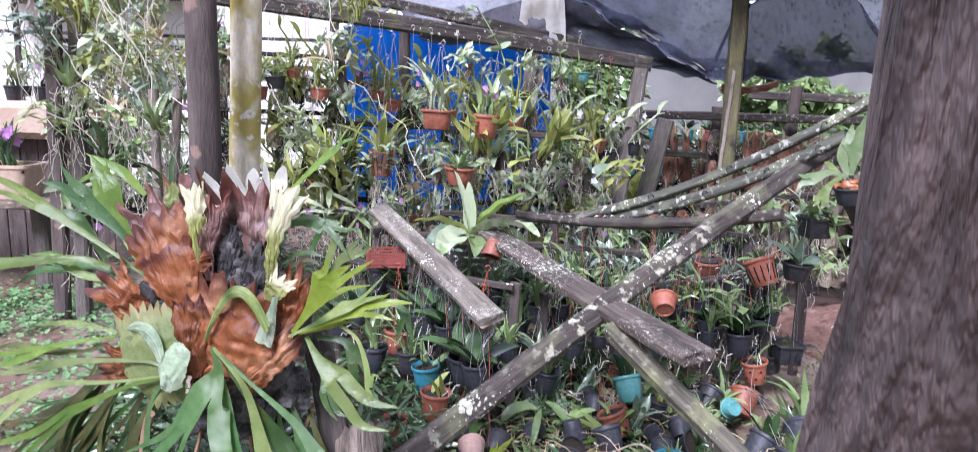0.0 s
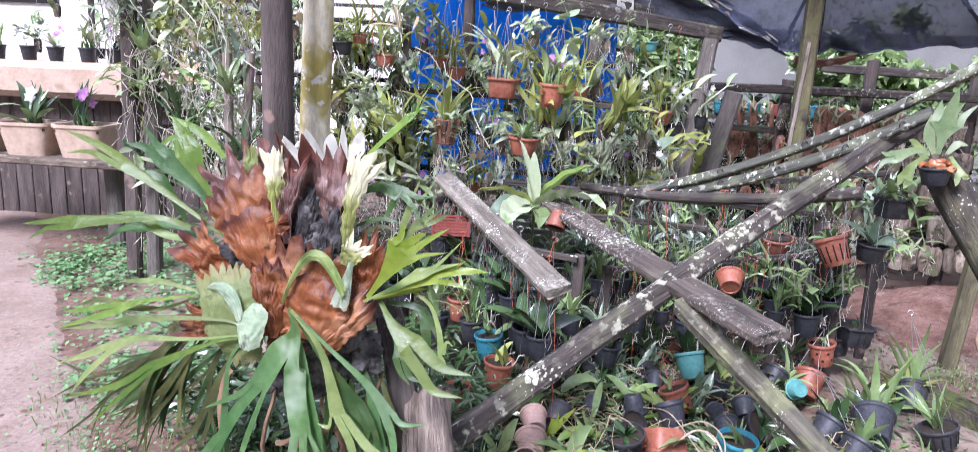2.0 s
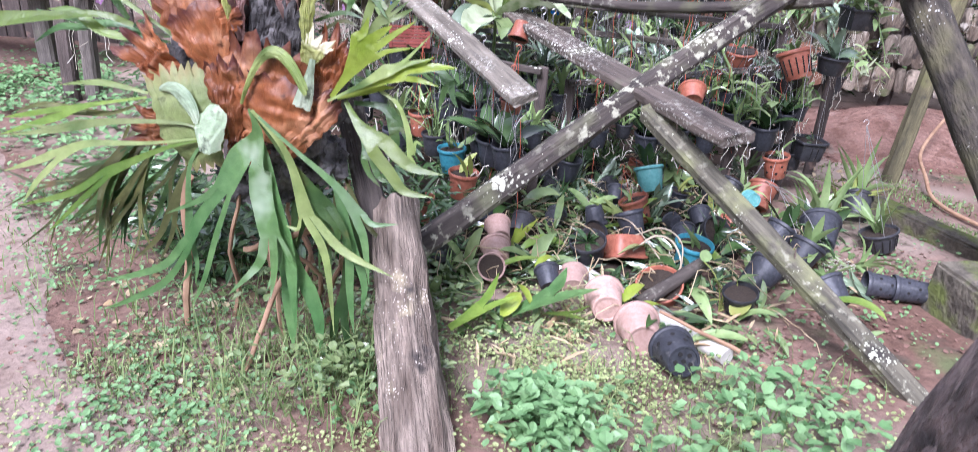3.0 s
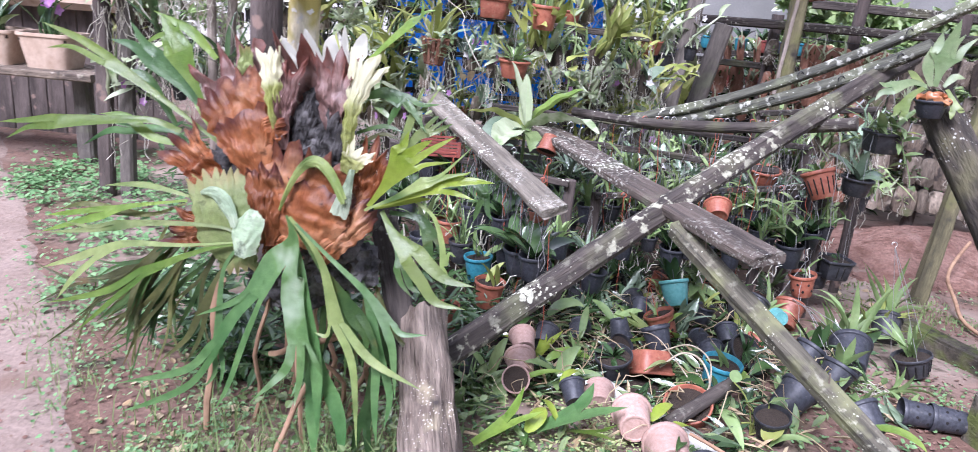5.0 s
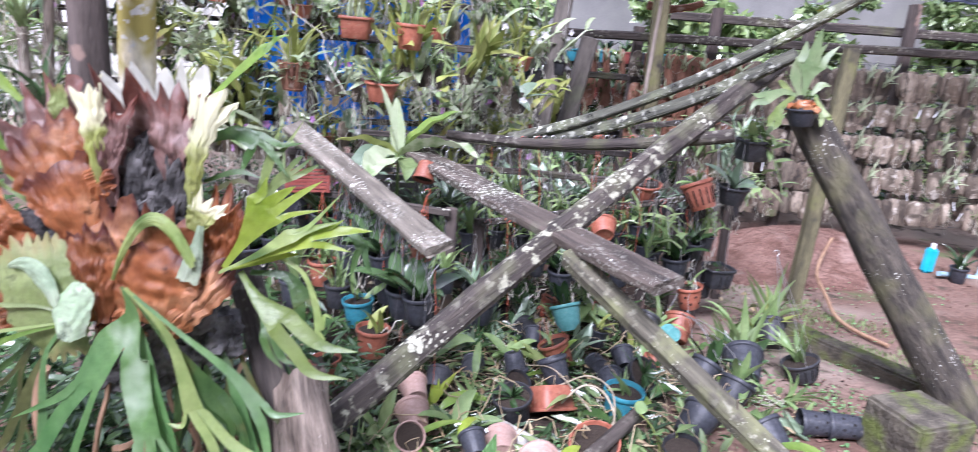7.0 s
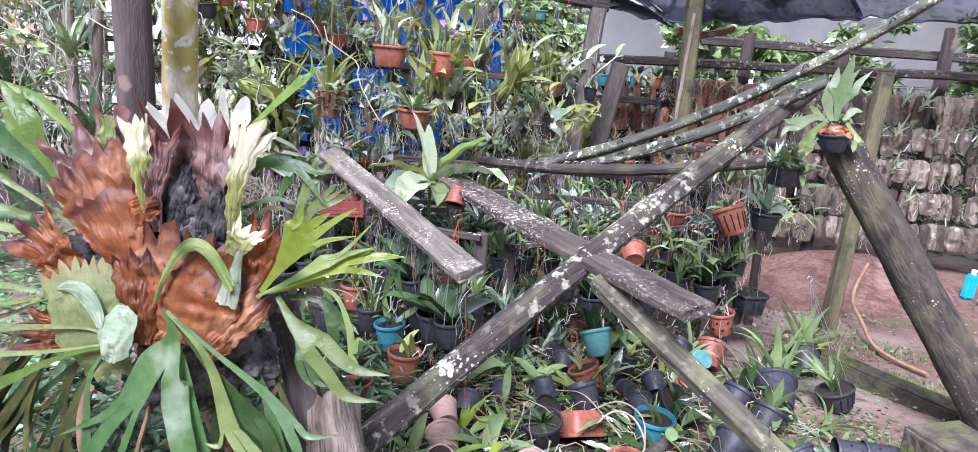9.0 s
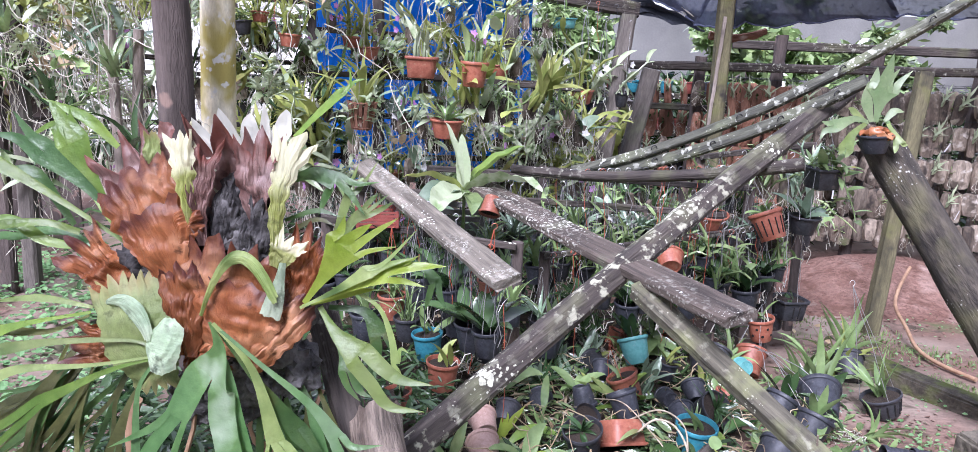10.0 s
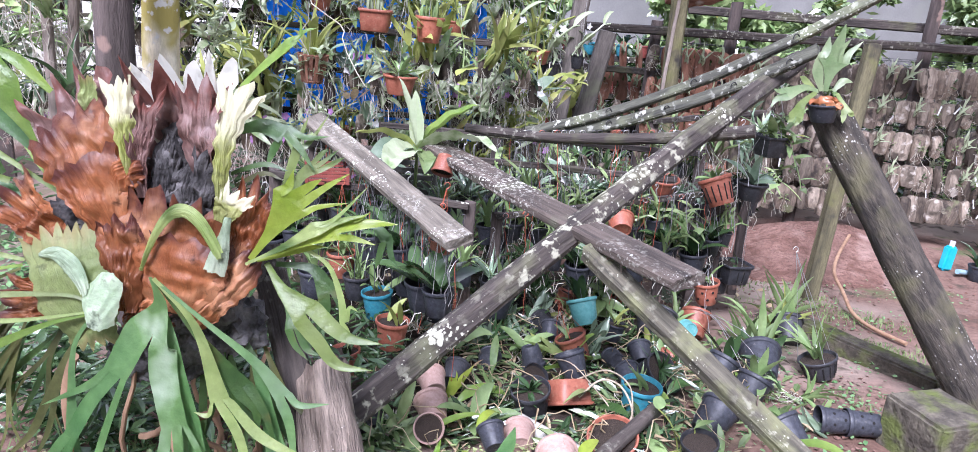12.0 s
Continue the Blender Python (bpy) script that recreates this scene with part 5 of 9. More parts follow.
tall = plank("tall_post", (1.64, 5.2, ground_z(1.6, 5.2)), (1.652, 5.2, 2.20), 0.10, 0.09, "greenpost", "tall square greenish post holding up the shade net", (1, 0, 0), "post", seed=43.0)
plank("peeled_strip", (1.585, 5.16, 0.95), (1.63, 5.14, 1.72), 0.022, 0.012, "tanwood", "", (1, 0, 0), seed=44.0, parent=tall)
for z0, ya, xa, yb, xb in ((1.56, 4.95, -1.35, 5.35, 0.4), (1.30, 4.75, -1.3, 5.2, 0.75), (1.06, 4.7, -1.2, 5.15, 0.7), (0.80, 4.75, -1.1, 5.2, 0.7), (1.30, 4.45, -0.3, 4.8, 0.65)):
    plank("rack_rail", (xa, ya, z0 + 0.02), (xb, yb, z0 - 0.05), 0.034, 0.026, "beam", "dark horizontal rack rail for hanging orchids", (0, 0, 1), "rail", seed=z0 * 9, group="rack rails")
plank("fence_rail", (1.20, 6.05, 1.375), (4.6, 5.0, 1.40), 0.065, 0.06, "beam", "long weathered fence rail", (0, 0, 1), "rail", seed=47.0, group="fence rails")
plank("fence_rail", (2.05, 6.1, 1.55), (5.0, 5.15, 1.50), 0.07, 0.05, "beam", "long weathered upper fence rail", (0, 0, 1), "rail", seed=49.0, group="fence rails")
plank("fence_rail", (1.0, 6.3, 1.06), (2.3, 5.9, 1.05), 0.05, 0.04, "beam", "dark lower fence rail", (0, 0, 1), "rail", seed=51.0, group="fence rails")
for k, (x, y, top) in enumerate(((1.75, 6.0, 1.45), (2.3, 5.85, 1.62), (2.95, 5.65, 1.56), (3.62, 5.45, 1.72), (4.5, 5.2, 1.6))):
    plank("fence_post", (x - 0.02, y, ground_z(x, y) - 0.03), (x + 0.03, y, top), 0.08, 0.07, "post", "dark weathered fence post", (1, 0, 0), "post", seed=60.0 + k, group="fence posts")


def sheet(name, mat, f, nu, nv, label, category, kind=""):
    """A hanging or stretched sheet: f(u, v) gives its points."""
    bm = bmesh.new()
    g = [[bm.verts.new(f(i / nu, j / nv)) for i in range(nu + 1)] for j in range(nv + 1)]
    for j in range(nv):
        for i in range(nu):
            bm.faces.new((g[j][i], g[j][i + 1], g[j + 1][i + 1], g[j + 1][i]))
    bmesh.ops.solidify(bm, geom=bm.faces[:], thickness=0.003)
    ob = tagged(part(name, bm, mat), label, category, "", kind)
    for v in (0.0, 1.0):
        part("hem", tube(bmesh.new(), [Vector(f(i / nu, v)) for i in range(nu + 1)], 0.006, 6), mat, ob)
    return ob


def quad(a, b, c, d, sag=0.0, amp=0.0, freq=3.0, seed=0.0):
    a, b, c, d = (Vector(p) for p in (a, b, c, d))

    def f(u, v):
        p = a.lerp(b, u).lerp(d.lerp(c, u), v)
        fold = amp * (noise.noise((u * freq + seed, v * freq * 0.5, seed)) + 0.5 * noise.noise((u * freq * 3, v * freq + seed, 2)))
        return p + Vector((fold * 0.3, fold, -sag * 16 * u * (1 - u) * v * (1 - v) + fold))
    return f


sheet("blue_tarpaulin", "bluetarp", quad((-1.10, 5.62, 0.55), (0.45, 5.67, 0.5), (0.42, 5.65, 1.86), (-1.12, 5.60, 1.97), 0, 0.06, 7, 1), 60, 30, "bright blue tarpaulin hung behind the orchid rack", "tarpaulin")
sheet("black_sheet", "blacktarp", quad((-0.55, 5.42, 1.90), (1.12, 5.40, 1.735), (1.62, 5.5, 1.635), (0.43, 5.5, 2.27), 0.0, 0.05, 5, 5), 36, 20, "black plastic sheet sagging under the roof edge", "roof sheet")
sheet("black_sheet", "blacktarp", quad((0.10, 5.5, 2.12), (0.45, 5.52, 2.27), (1.6, 7.4, 2.1), (0.10, 7.4, 2.25), 0.05, 0.08, 5, 2), 40, 30, "black plastic roof sheet sagging behind the beam", "roof sheet")
sheet("pale_sheet", "cloth", quad((0.47, 5.36, 2.24), (1.55, 5.41, 1.665), (1.57, 5.40, 1.70), (0.47, 5.34, 2.29), 0.0, 0.02, 6, 3), 30, 3, "pale rolled edge of the roof sheet", "roof sheet")
sheet("old_net", "netpale", quad((-1.75, 4.6, 2.10), (0.46, 5.33, 1.90), (0.50, 5.6, 2.75), (-1.8, 5.0, 2.75), 0.05, 0.14, 9, 8), 70, 30, "old grey shade net draped over the roof edge", "shade net")
sheet("shade_net", "net", quad((0.47, 5.34, 2.24), (1.53, 5.40, 1.665), (1.70, 5.26, 2.18), (0.40, 5.0, 2.70), 0.05, 0.05, 5, 11), 40, 30, "dark blue-grey shade net stretched to the tall post", "shade net")
sheet("shade_net", "net", quad((1.50, 5.38, 1.665), (1.75, 5.28, 1.645), (1.72, 5.22, 2.15), (1.66, 5.22, 2.19), 0.0, 0.02, 5, 12), 14, 14, "narrow fold of shade net behind the post", "shade net")
sheet("shade_net", "netdense", quad((1.72, 5.30, 1.65), (2.66, 4.92, 1.74), (2.20, 4.88, 2.27), (1.67, 5.18, 2.15), 0.04, 0.05, 5, 13), 40, 26, "dense dark folded shade net hanging beside the post", "shade net")
sheet("shade_net", "netthin", quad((2.62, 4.90, 1.73), (4.3, 4.3, 1.72), (4.0, 4.0, 2.75), (2.19, 4.88, 2.27), 0.06, 0.06, 6, 15), 50, 30, "thin torn shade net with the sky showing through", "shade net")
sheet("shade_net", "netthin", quad((0.40, 5.0, 2.70), (1.70, 5.26, 2.18), (2.20, 4.86, 2.27), (2.4, 3.6, 3.0), 0.06, 0.06, 6, 17), 40, 30, "thin shade net spread over the rods", "shade net")
sheet("white_cloth", "cloth", quad((0.20, 5.28, 2.42), (0.45, 5.30, 2.42), (0.50, 5.27, 1.84), (0.15, 5.27, 1.83), 0, 0.03, 5, 17), 16, 24, "white rag hanging from the roof edge", "cloth")
for a, b in (((1.655, 5.2, 2.18), (0.9, 4.3, 2.62)), ((1.655, 5.2, 2.18), (1.95, 4.6, 2.42)), ((1.655, 5.2, 2.18), (1.25, 5.0, 2.4))):
    pole("net_rod", a, b, 0.012, 0.01, "greywood", "thin grey rod that spreads the shade net", "rod", n=8, sides=8, rough=0.001, group="net rods")
pole("rolled_mat", (1.66, 5.52, 1.60), (2.05, 5.48, 1.64), 0.03, 0.022, "slabred", "frayed reddish roll along the net's lower edge", "roll", n=30, sides=10, rough=0.02, bow=(0, 0, -0.03))

# ---- white house wall, trees in the distance and unseen ones behind the camera ----
wall = thing("wall_back", "house wall behind the nursery, dirty white with a dimmed grey face", "wall", "", "structure")
part("wall_face", box(bmesh.new(), V(-6.3, 9.6, 1.3), (10.0, 0.2, 3.0)), "whitewall", wall, "", False)
# backdrop face behind the fence, its base colour darkened to dim that part
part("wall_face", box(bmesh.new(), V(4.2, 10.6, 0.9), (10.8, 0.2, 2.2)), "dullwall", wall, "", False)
part("dark_window", box(bmesh.new(), V(-6.95, 9.49, 2.35), (0.9, 0.06, 0.8)), "hole", wall, "dark window opening", False)
part("roof_edge", box(bmesh.new(), V(-4.9, 9.3, 2.55), (2.4, 0.7, 0.12)), "greywood", wall, "grey roof edge", False)


def tree(x, y, h, seed, spread=2.2):
    rng2 = random.Random(seed)
    t = thing("tree", "leafy tree with an uneven crown, beyond the fence or unseen behind the camera", "tree", "trees beyond the fence")
    bm = tube(bmesh.new(), line((x, y, ground_z(x, y)), (x + rng2.uniform(-0.4, 0.4), y, h * 0.7), 10, wob=0.05 * h, seed=seed), [(0.2 - 0.014 * i) * h / 6 for i in range(11)], 10, 0.02)
    for k in range(7):
        z = h * rng2.uniform(0.4, 0.75)
        a = rng2.uniform(0, 6.28)
        tube(bm, line((x, y, z), (x + spread * 0.8 * math.cos(a), y + spread * 0.8 * math.sin(a), z + rng2.uniform(0.07, 0.23) * h), 6, wob=0.2, seed=k), [(0.07 - 0.009 * i) * h / 6 for i in range(7)], 6, 0.002 * h)
    part("trunk", bm, "post", t)
    verts, faces = [], []
    clumps = [(x + rng2.gauss(0, spread * 0.5), y + rng2.gauss(0, spread * 0.5), h * 0.75 + rng2.gauss(0, h * 0.16), rng2.uniform(0.16, 0.36) * spread) for _ in range(34)]
    for _ in range(9000 if h > 3 else 2600):
        cx, cy, cz, r = rng2.choice(clumps)
        p = Vector((cx + rng2.gauss(0, r * 0.5), cy + rng2.gauss(0, r * 0.5), cz + rng2.gauss(0, r * 0.4)))
        d = Vector((rng2.gauss(0, 1), rng2.gauss(0, 1), rng2.gauss(-0.3, 0.6))).normalized()
        s = d.cross(Vector((rng2.gauss(0, 1), rng2.gauss(0, 1), 1))).normalized() * 0.035
        i = len(verts)
        verts += [p, p + d * 0.07 + s, p + d * 0.15, p + d * 0.07 - s]
        faces.append((i, i + 1, i + 2, i + 3))
    me = bpy.data.meshes.new("crown")
    me.from_pydata(verts, [], faces)
    me.materials.append(M["leafmid"])
    crown = new("crown", me)
    crown.parent = t


# the last three stand unseen behind the camera, added to block light from there
for k, (x, y, h) in enumerate(((9.6, 8.5, 6.0), (-7.0, 15.0, 6.5), (11.0, 4.5, 6.0), (7.6, 6.6, 4.6), (-4.5, -5.0, 5.5), (0.5, -6.5, 5.0), (5.0, -4.5, 5.5))):
    tree(x, y, h, 40 + k)
for k, (x, y, h, w) in enumerate(((1.2, 8.6, 1.9, 0.5), (2.9, 8.4, 1.8, 0.5), (4.4, 8.2, 1.7, 0.45), (6.0, 7.8, 1.9, 0.6), (3.7, 8.9, 1.75, 0.4))):
    tree(x, y, h, 60 + k, w)


# ---- pots and plants ----
def disc_ring(bm, r, z, n, k=1.0, square=0.0):
    out = []
    for i in range(n):
        a = 2 * math.pi * i / n + math.pi / 4
        f = 1.0
        if square:
            c, s = abs(math.cos(a)), abs(math.sin(a))
            f = (1 - square) + square / max(c, s)
        out.append(bm.verts.new((r * f * math.cos(a), r * f * math.sin(a), z)))
    return out


POT = {"round": (0.36, 0.85, 0.0), "bowl": (0.34, 0.55, 0.0), "tall": (0.40, 1.15, 0.0), "square": (0.40, 0.62, 0.75), "tray": (0.40, 0.40, 0.85)}


def pot_mesh(shape, n=22):
    """A thin-walled pot of top width 1 with a rolled rim, its base at the origin."""
    rb, h, sq = POT[shape]
    bm = bmesh.new()
    prof = [(0.02, 0.03), (rb * 0.80, 0.03), (rb * 0.84, 0.0), (rb * 0.96, 0.0), (rb, 0.02), (rb + (0.455 - rb) * 0.5, h * 0.45), (0.452, h * 0.86), (0.49, h * 0.87), (0.50, h * 0.89), (0.50, h * 0.985), (0.49, h), (0.465, h), (0.455, h * 0.97), (0.42, h * 0.8)]
    rings = [disc_ring(bm, r, z, n, 1, sq) for r, z in prof]
    for a, b in zip(rings, rings[1:]):
        for k in range(n):
            bm.faces.new((a[k], a[(k + 1) % n], b[(k + 1) % n], b[k]))
    bm.faces.new(rings[0][::-1])
    return bm


CACHE = {}


def shared(key, make, name, mat, parent, label="", m=None, smooth=True):
    """A part whose mesh is made once for each key and material."""
    k = (key, mat)
    if k not in CACHE:
        ob = part(name, make(), mat, parent, label, smooth)
        CACHE[k] = ob.data
    else:
        ob = new(name, CACHE[k])
        ob.parent = parent
        if label:
            ob["label"] = label
    if m is not None:
        ob.matrix_basis = m
    return ob


def holes_mesh(shape, rows=2, n=7):
    rb, h, sq = POT[shape]
    bm = bmesh.new()
    for j in range(rows):
        z = h * (0.30 + 0.32 * j)
        r = rb + (0.452 - rb) * z / (h * 0.86) + 0.006
        for i in range(n):
            a = 2 * math.pi * (i + 0.5 * j) / n
            c = Vector((r * math.cos(a), r * math.sin(a), z))
            mm = Matrix.Translation(c) @ Vector((math.cos(a), math.sin(a), -0.1)).to_track_quat("Z", "Y").to_matrix().to_4x4()
            bmesh.ops.create_cone(bm, cap_ends=True, segments=10, radius1=0.052, radius2=0.045, depth=0.012, matrix=mm)
    for i in range(6):
        mm = Matrix.Translation((0.17 * math.cos(i * 1.257) * (i > 0), 0.17 * math.sin(i * 1.257) * (i > 0), 0.024))
        bmesh.ops.create_cone(bm, cap_ends=True, segments=10, radius1=0.05, radius2=0.05, depth=0.02, matrix=mm)
    return bm


def slots_mesh(shape, n=14):
    rb, h, sq = POT[shape]
    bm = bmesh.new()
    for i in range(n):
        a = 2 * math.pi * i / n
        z0, z1 = h * 0.15, h * 0.72
        pts = []
        for z in (z0, z1):
            r = rb + (0.452 - rb) * z / (h * 0.86) + 0.008
            pts.append(Vector((r * math.cos(a), r * math.sin(a), z)))
        tube(bm, [pts[0], pts[1]], 0.02, 6)
    return bm


def soil_mesh(shape):
    rb, h, sq = POT[shape]
    bm = bmesh.new()
    c = bm.verts.new((0, 0, h * 0.9))
    r1 = disc_ring(bm, 0.25, h * 0.89, 16, 1, sq)
    r2 = disc_ring(bm, 0.445, h * 0.86, 16, 1, sq)
    for k in range(16):
        r1[k].co.z += 0.04 * noise.noise(r1[k].co * 9)
        bm.faces.new((c, r1[k], r1[(k + 1) % 16]))
        bm.faces.new((r1[k], r2[k], r2[(k + 1) % 16], r1[(k + 1) % 16]))
    return bm


def blade(bm, rng, base, yaw, elev, L, W, bend, prof="strap", n=7, fold=0.3):
    e = elev
    q = Vector(base)
    turn = rng.gauss(0, 0.45) / n
    face = yaw
    pts, ws = [], []
    for i in range(n + 1):
        s = i / n
        pts.append(q.copy())
        if prof == "strap":
            f = (0.55 + 0.45 * math.sin(math.pi * min(1, s * 1.2))) * (1 - s ** 5)
        elif prof == "grass":
            f = (1 - s) ** 0.6
        else:
            f = math.sin(math.pi * min(0.995, 0.06 + 0.94 * s ** 0.85)) ** 0.75
        ws.append(max(W * f, 0.001))
        d = Vector((math.cos(yaw) * math.cos(e), math.sin(yaw) * math.cos(e), math.sin(e)))
        q = q + d * (L / n)
        e -= bend / n * (0.5 + s)
        yaw += turn
    yaw = face
    nrm = Vector((-math.cos(yaw) * math.sin(elev), -math.sin(yaw) * math.sin(elev), math.cos(elev) + 0.05)) + Vector((-math.sin(yaw), math.cos(yaw), 0)) * rng.uniform(-0.5, 0.5)
    strip(bm, pts, ws, nrm, fold)


def leaves(kind, seed, z=0.0, s=1.0, each=None):
    """The foliage of one plant, its foot at height z; s: its size. each: a list that takes every leaf or shoot as a mesh of its own."""
    rng2 = random.Random(seed)
    bm = bmesh.new()

    def done(bm):
        if each is None:
            return bm
        each.append(bm)
        return bmesh.new()
    ya = rng2.uniform(0, 6.28)
    if kind == "strap":
        for k in range(rng2.randint(8, 12)):
            blade(bm, rng2, (rng2.uniform(-0.02, 0.02) * s, rng2.uniform(-0.02, 0.02) * s, z), ya + k * 2.4, rng2.uniform(0.7, 1.45), rng2.uniform(0.18, 0.32) * s, rng2.uniform(0.022, 0.036) * s, rng2.uniform(0.4, 1.7))
            bm = done(bm)
    elif kind == "broad":
        for k in range(rng2.randint(5, 8)):
            blade(bm, rng2, (0, 0, z), ya + k * 2.4, rng2.uniform(0.35, 1.25), rng2.uniform(0.14, 0.24) * s, rng2.uniform(0.045, 0.07) * s, rng2.uniform(0.4, 1.3), "broad")
            bm = done(bm)
    elif kind == "bulb":
        for k in range(rng2.randint(5, 9)):
            x, y = rng2.uniform(-0.05, 0.05) * s, rng2.uniform(-0.05, 0.05) * s
            h = rng2.uniform(0.05, 0.12) * s
            lean = Vector((rng2.uniform(-0.35, 0.35), rng2.uniform(-0.35, 0.35), 1))
            tube(bm, [Vector((x, y, z)) + lean * h * t for t in (0, 0.3, 0.7, 1)], [0.004 * s, 0.011 * s, 0.010 * s, 0.003 * s], 6)
            for j in range(rng2.randint(1, 2)):
                blade(bm, rng2, Vector((x, y, z)) + lean * h * 0.97, rng2.uniform(0, 6.28), rng2.uniform(0.8, 1.45), rng2.uniform(0.12, 0.22) * s, rng2.uniform(0.025, 0.042) * s, rng2.uniform(0.2, 0.9))
            bm = done(bm)
    elif kind == "grassy":
        for k in range(26):
            blade(bm, rng2, (rng2.uniform(-0.03, 0.03) * s, rng2.uniform(-0.03, 0.03) * s, z), rng2.uniform(0, 6.28), rng2.uniform(0.7, 1.5), rng2.uniform(0.16, 0.34) * s, 0.009 * s, rng2.uniform(0.4, 2.0), "grass", 6)
            bm = done(bm)
    elif kind == "sparse":
        for k in range(rng2.randint(3, 5)):
            blade(bm, rng2, (rng2.uniform(-0.03, 0.03) * s, rng2.uniform(-0.03, 0.03) * s, z), rng2.uniform(0, 6.28), rng2.uniform(0.2, 1.4), rng2.uniform(0.08, 0.16) * s, rng2.uniform(0.02, 0.035) * s, rng2.uniform(0.2, 1.0), "broad")
            bm = done(bm)
    elif kind == "tuft":
        for k in range(18):
            blade(bm, rng2, (0, 0, z), rng2.uniform(0, 6.28), rng2.uniform(0.0, 1.4), rng2.uniform(0.05, 0.12) * s, rng2.uniform(0.012, 0.02) * s, rng2.uniform(0.2, 1.2), "broad", 5)
            bm = done(bm)
    elif kind == "cane":
        for k in range(rng2.randint(6, 9)):
            a = rng2.uniform(0, 6.28)
            L = rng2.uniform(0.10, 0.26) * s
            foot = Vector((rng2.gauss(0, 0.025), rng2.gauss(0, 0.025), 0)) * s + Vector((0, 0, z))
            st = line(foot, foot + Vector((math.cos(a) * L * rng2.uniform(0.1, 0.7), math.sin(a) * L * rng2.uniform(0.1, 0.7), L * rng2.uniform(0.2, 1.0))), 5, bow=(0, 0, 0.03 * s), wob=0.03, seed=k + seed)
            tube(bm, st, [0.003 * s, 0.006 * s, 0.0065 * s, 0.005 * s, 0.004 * s, 0.003 * s], 5)
            for p in st[2:]:
                if rng2.random() < 0.6:
                    blade(bm, rng2, p, rng2.uniform(0, 6.28), rng2.uniform(-0.5, 1.3), rng2.uniform(0.05, 0.13) * s, rng2.uniform(0.012, 0.024) * s, rng2.uniform(0.2, 1.4), "broad", 5)
            bm = done(bm)
    elif kind == "spray":
        for k in range(rng2.randint(4, 6)):
            a = rng2.uniform(0, 6.28)
            L = rng2.uniform(0.15, 0.32) * s
            foot = Vector((0, 0, z))
            st = line(foot, foot + Vector((math.cos(a) * L * 0.6, math.sin(a) * L * 0.6, L * rng2.uniform(-0.6, 0.7))), 9, bow=(0, 0, 0.10 * s), wob=0.06, seed=k + seed)
            tube(bm, st, 0.0022 * s, 4)
            for p in st[1:]:
                for sg in (0.0, 2.6):
                    blade(bm, rng2, p, a + sg + rng2.uniform(-0.8, 0.8), rng2.uniform(-0.5, 0.9), rng2.uniform(0.03, 0.07) * s, rng2.uniform(0.015, 0.03) * s, rng2.uniform(0, 1), "broad", 4)
            bm = done(bm)
    elif kind == "lacy":
        for k in range(12):
            yaw, el, L = rng2.uniform(0, 6.28), rng2.uniform(0.4, 1.3), rng2.uniform(0.14, 0.26) * s
            q = Vector((0, 0, z))
            for i in range(12):
                d = Vector((math.cos(yaw) * math.cos(el), math.sin(yaw) * math.cos(el), math.sin(el)))
                q = q + d * L / 12
                el -= 0.1
                for sg in (-1.3, 1.3):
                    blade(bm, rng2, q, yaw + sg, el * 0.4, 0.045 * s * (1 - i / 14), 0.010 * s, 0.4, "broad", 3)
            bm = done(bm)
    return bm


def leaf_parts(t, plant, seed, mat, z=0.0, s=1.0):
    """Every leaf or shoot of the plant as a part of t."""
    each = []
    leaves(plant, seed, z, s, each).free()
    for bm in each:
        part("leaf", bm, mat, t)


def roots_mesh(seed, n=12, L=0.25, spread=0.05, r=0.0018):
    rng2 = random.Random(seed)
    bm = bmesh.new()
    for k in range(n):
        x, y = rng2.gauss(0, spread), rng2.gauss(0, spread)
        ln = L * rng2.uniform(0.3, 1.2)
        pts = line((x, y, 0.0), (x + rng2.gauss(0, 0.05), y + rng2.gauss(0, 0.05), -ln), 5, wob=0.05, seed=k + seed)
        tube(bm, pts, r * rng2.uniform(0.7, 1.4), 4, caps=False)
    return bm


def hanger_mesh(r, z0, H, kinds=3, thick=0.0011, seed=0):
    """Wires from a rim of radius r at height z0 up to a hook at z0 + H."""
    rng2 = random.Random(seed)
    bm = bmesh.new()
    for k in range(kinds):
        a = 2 * math.pi * k / kinds + 0.4
        tube(bm, line((r * math.cos(a), r * math.sin(a), z0), (0, 0, z0 + H), 4, wob=0.012, seed=k + seed), thick, 4, caps=False)
    hook = [Vector((0.011 * math.sin(t), 0.0, z0 + H + 0.012 - 0.012 * math.cos(t))) for t in [0.45 * j for j in range(11)]]
    tube(bm, hook, thick * 1.3, 4, caps=False)
    return bm


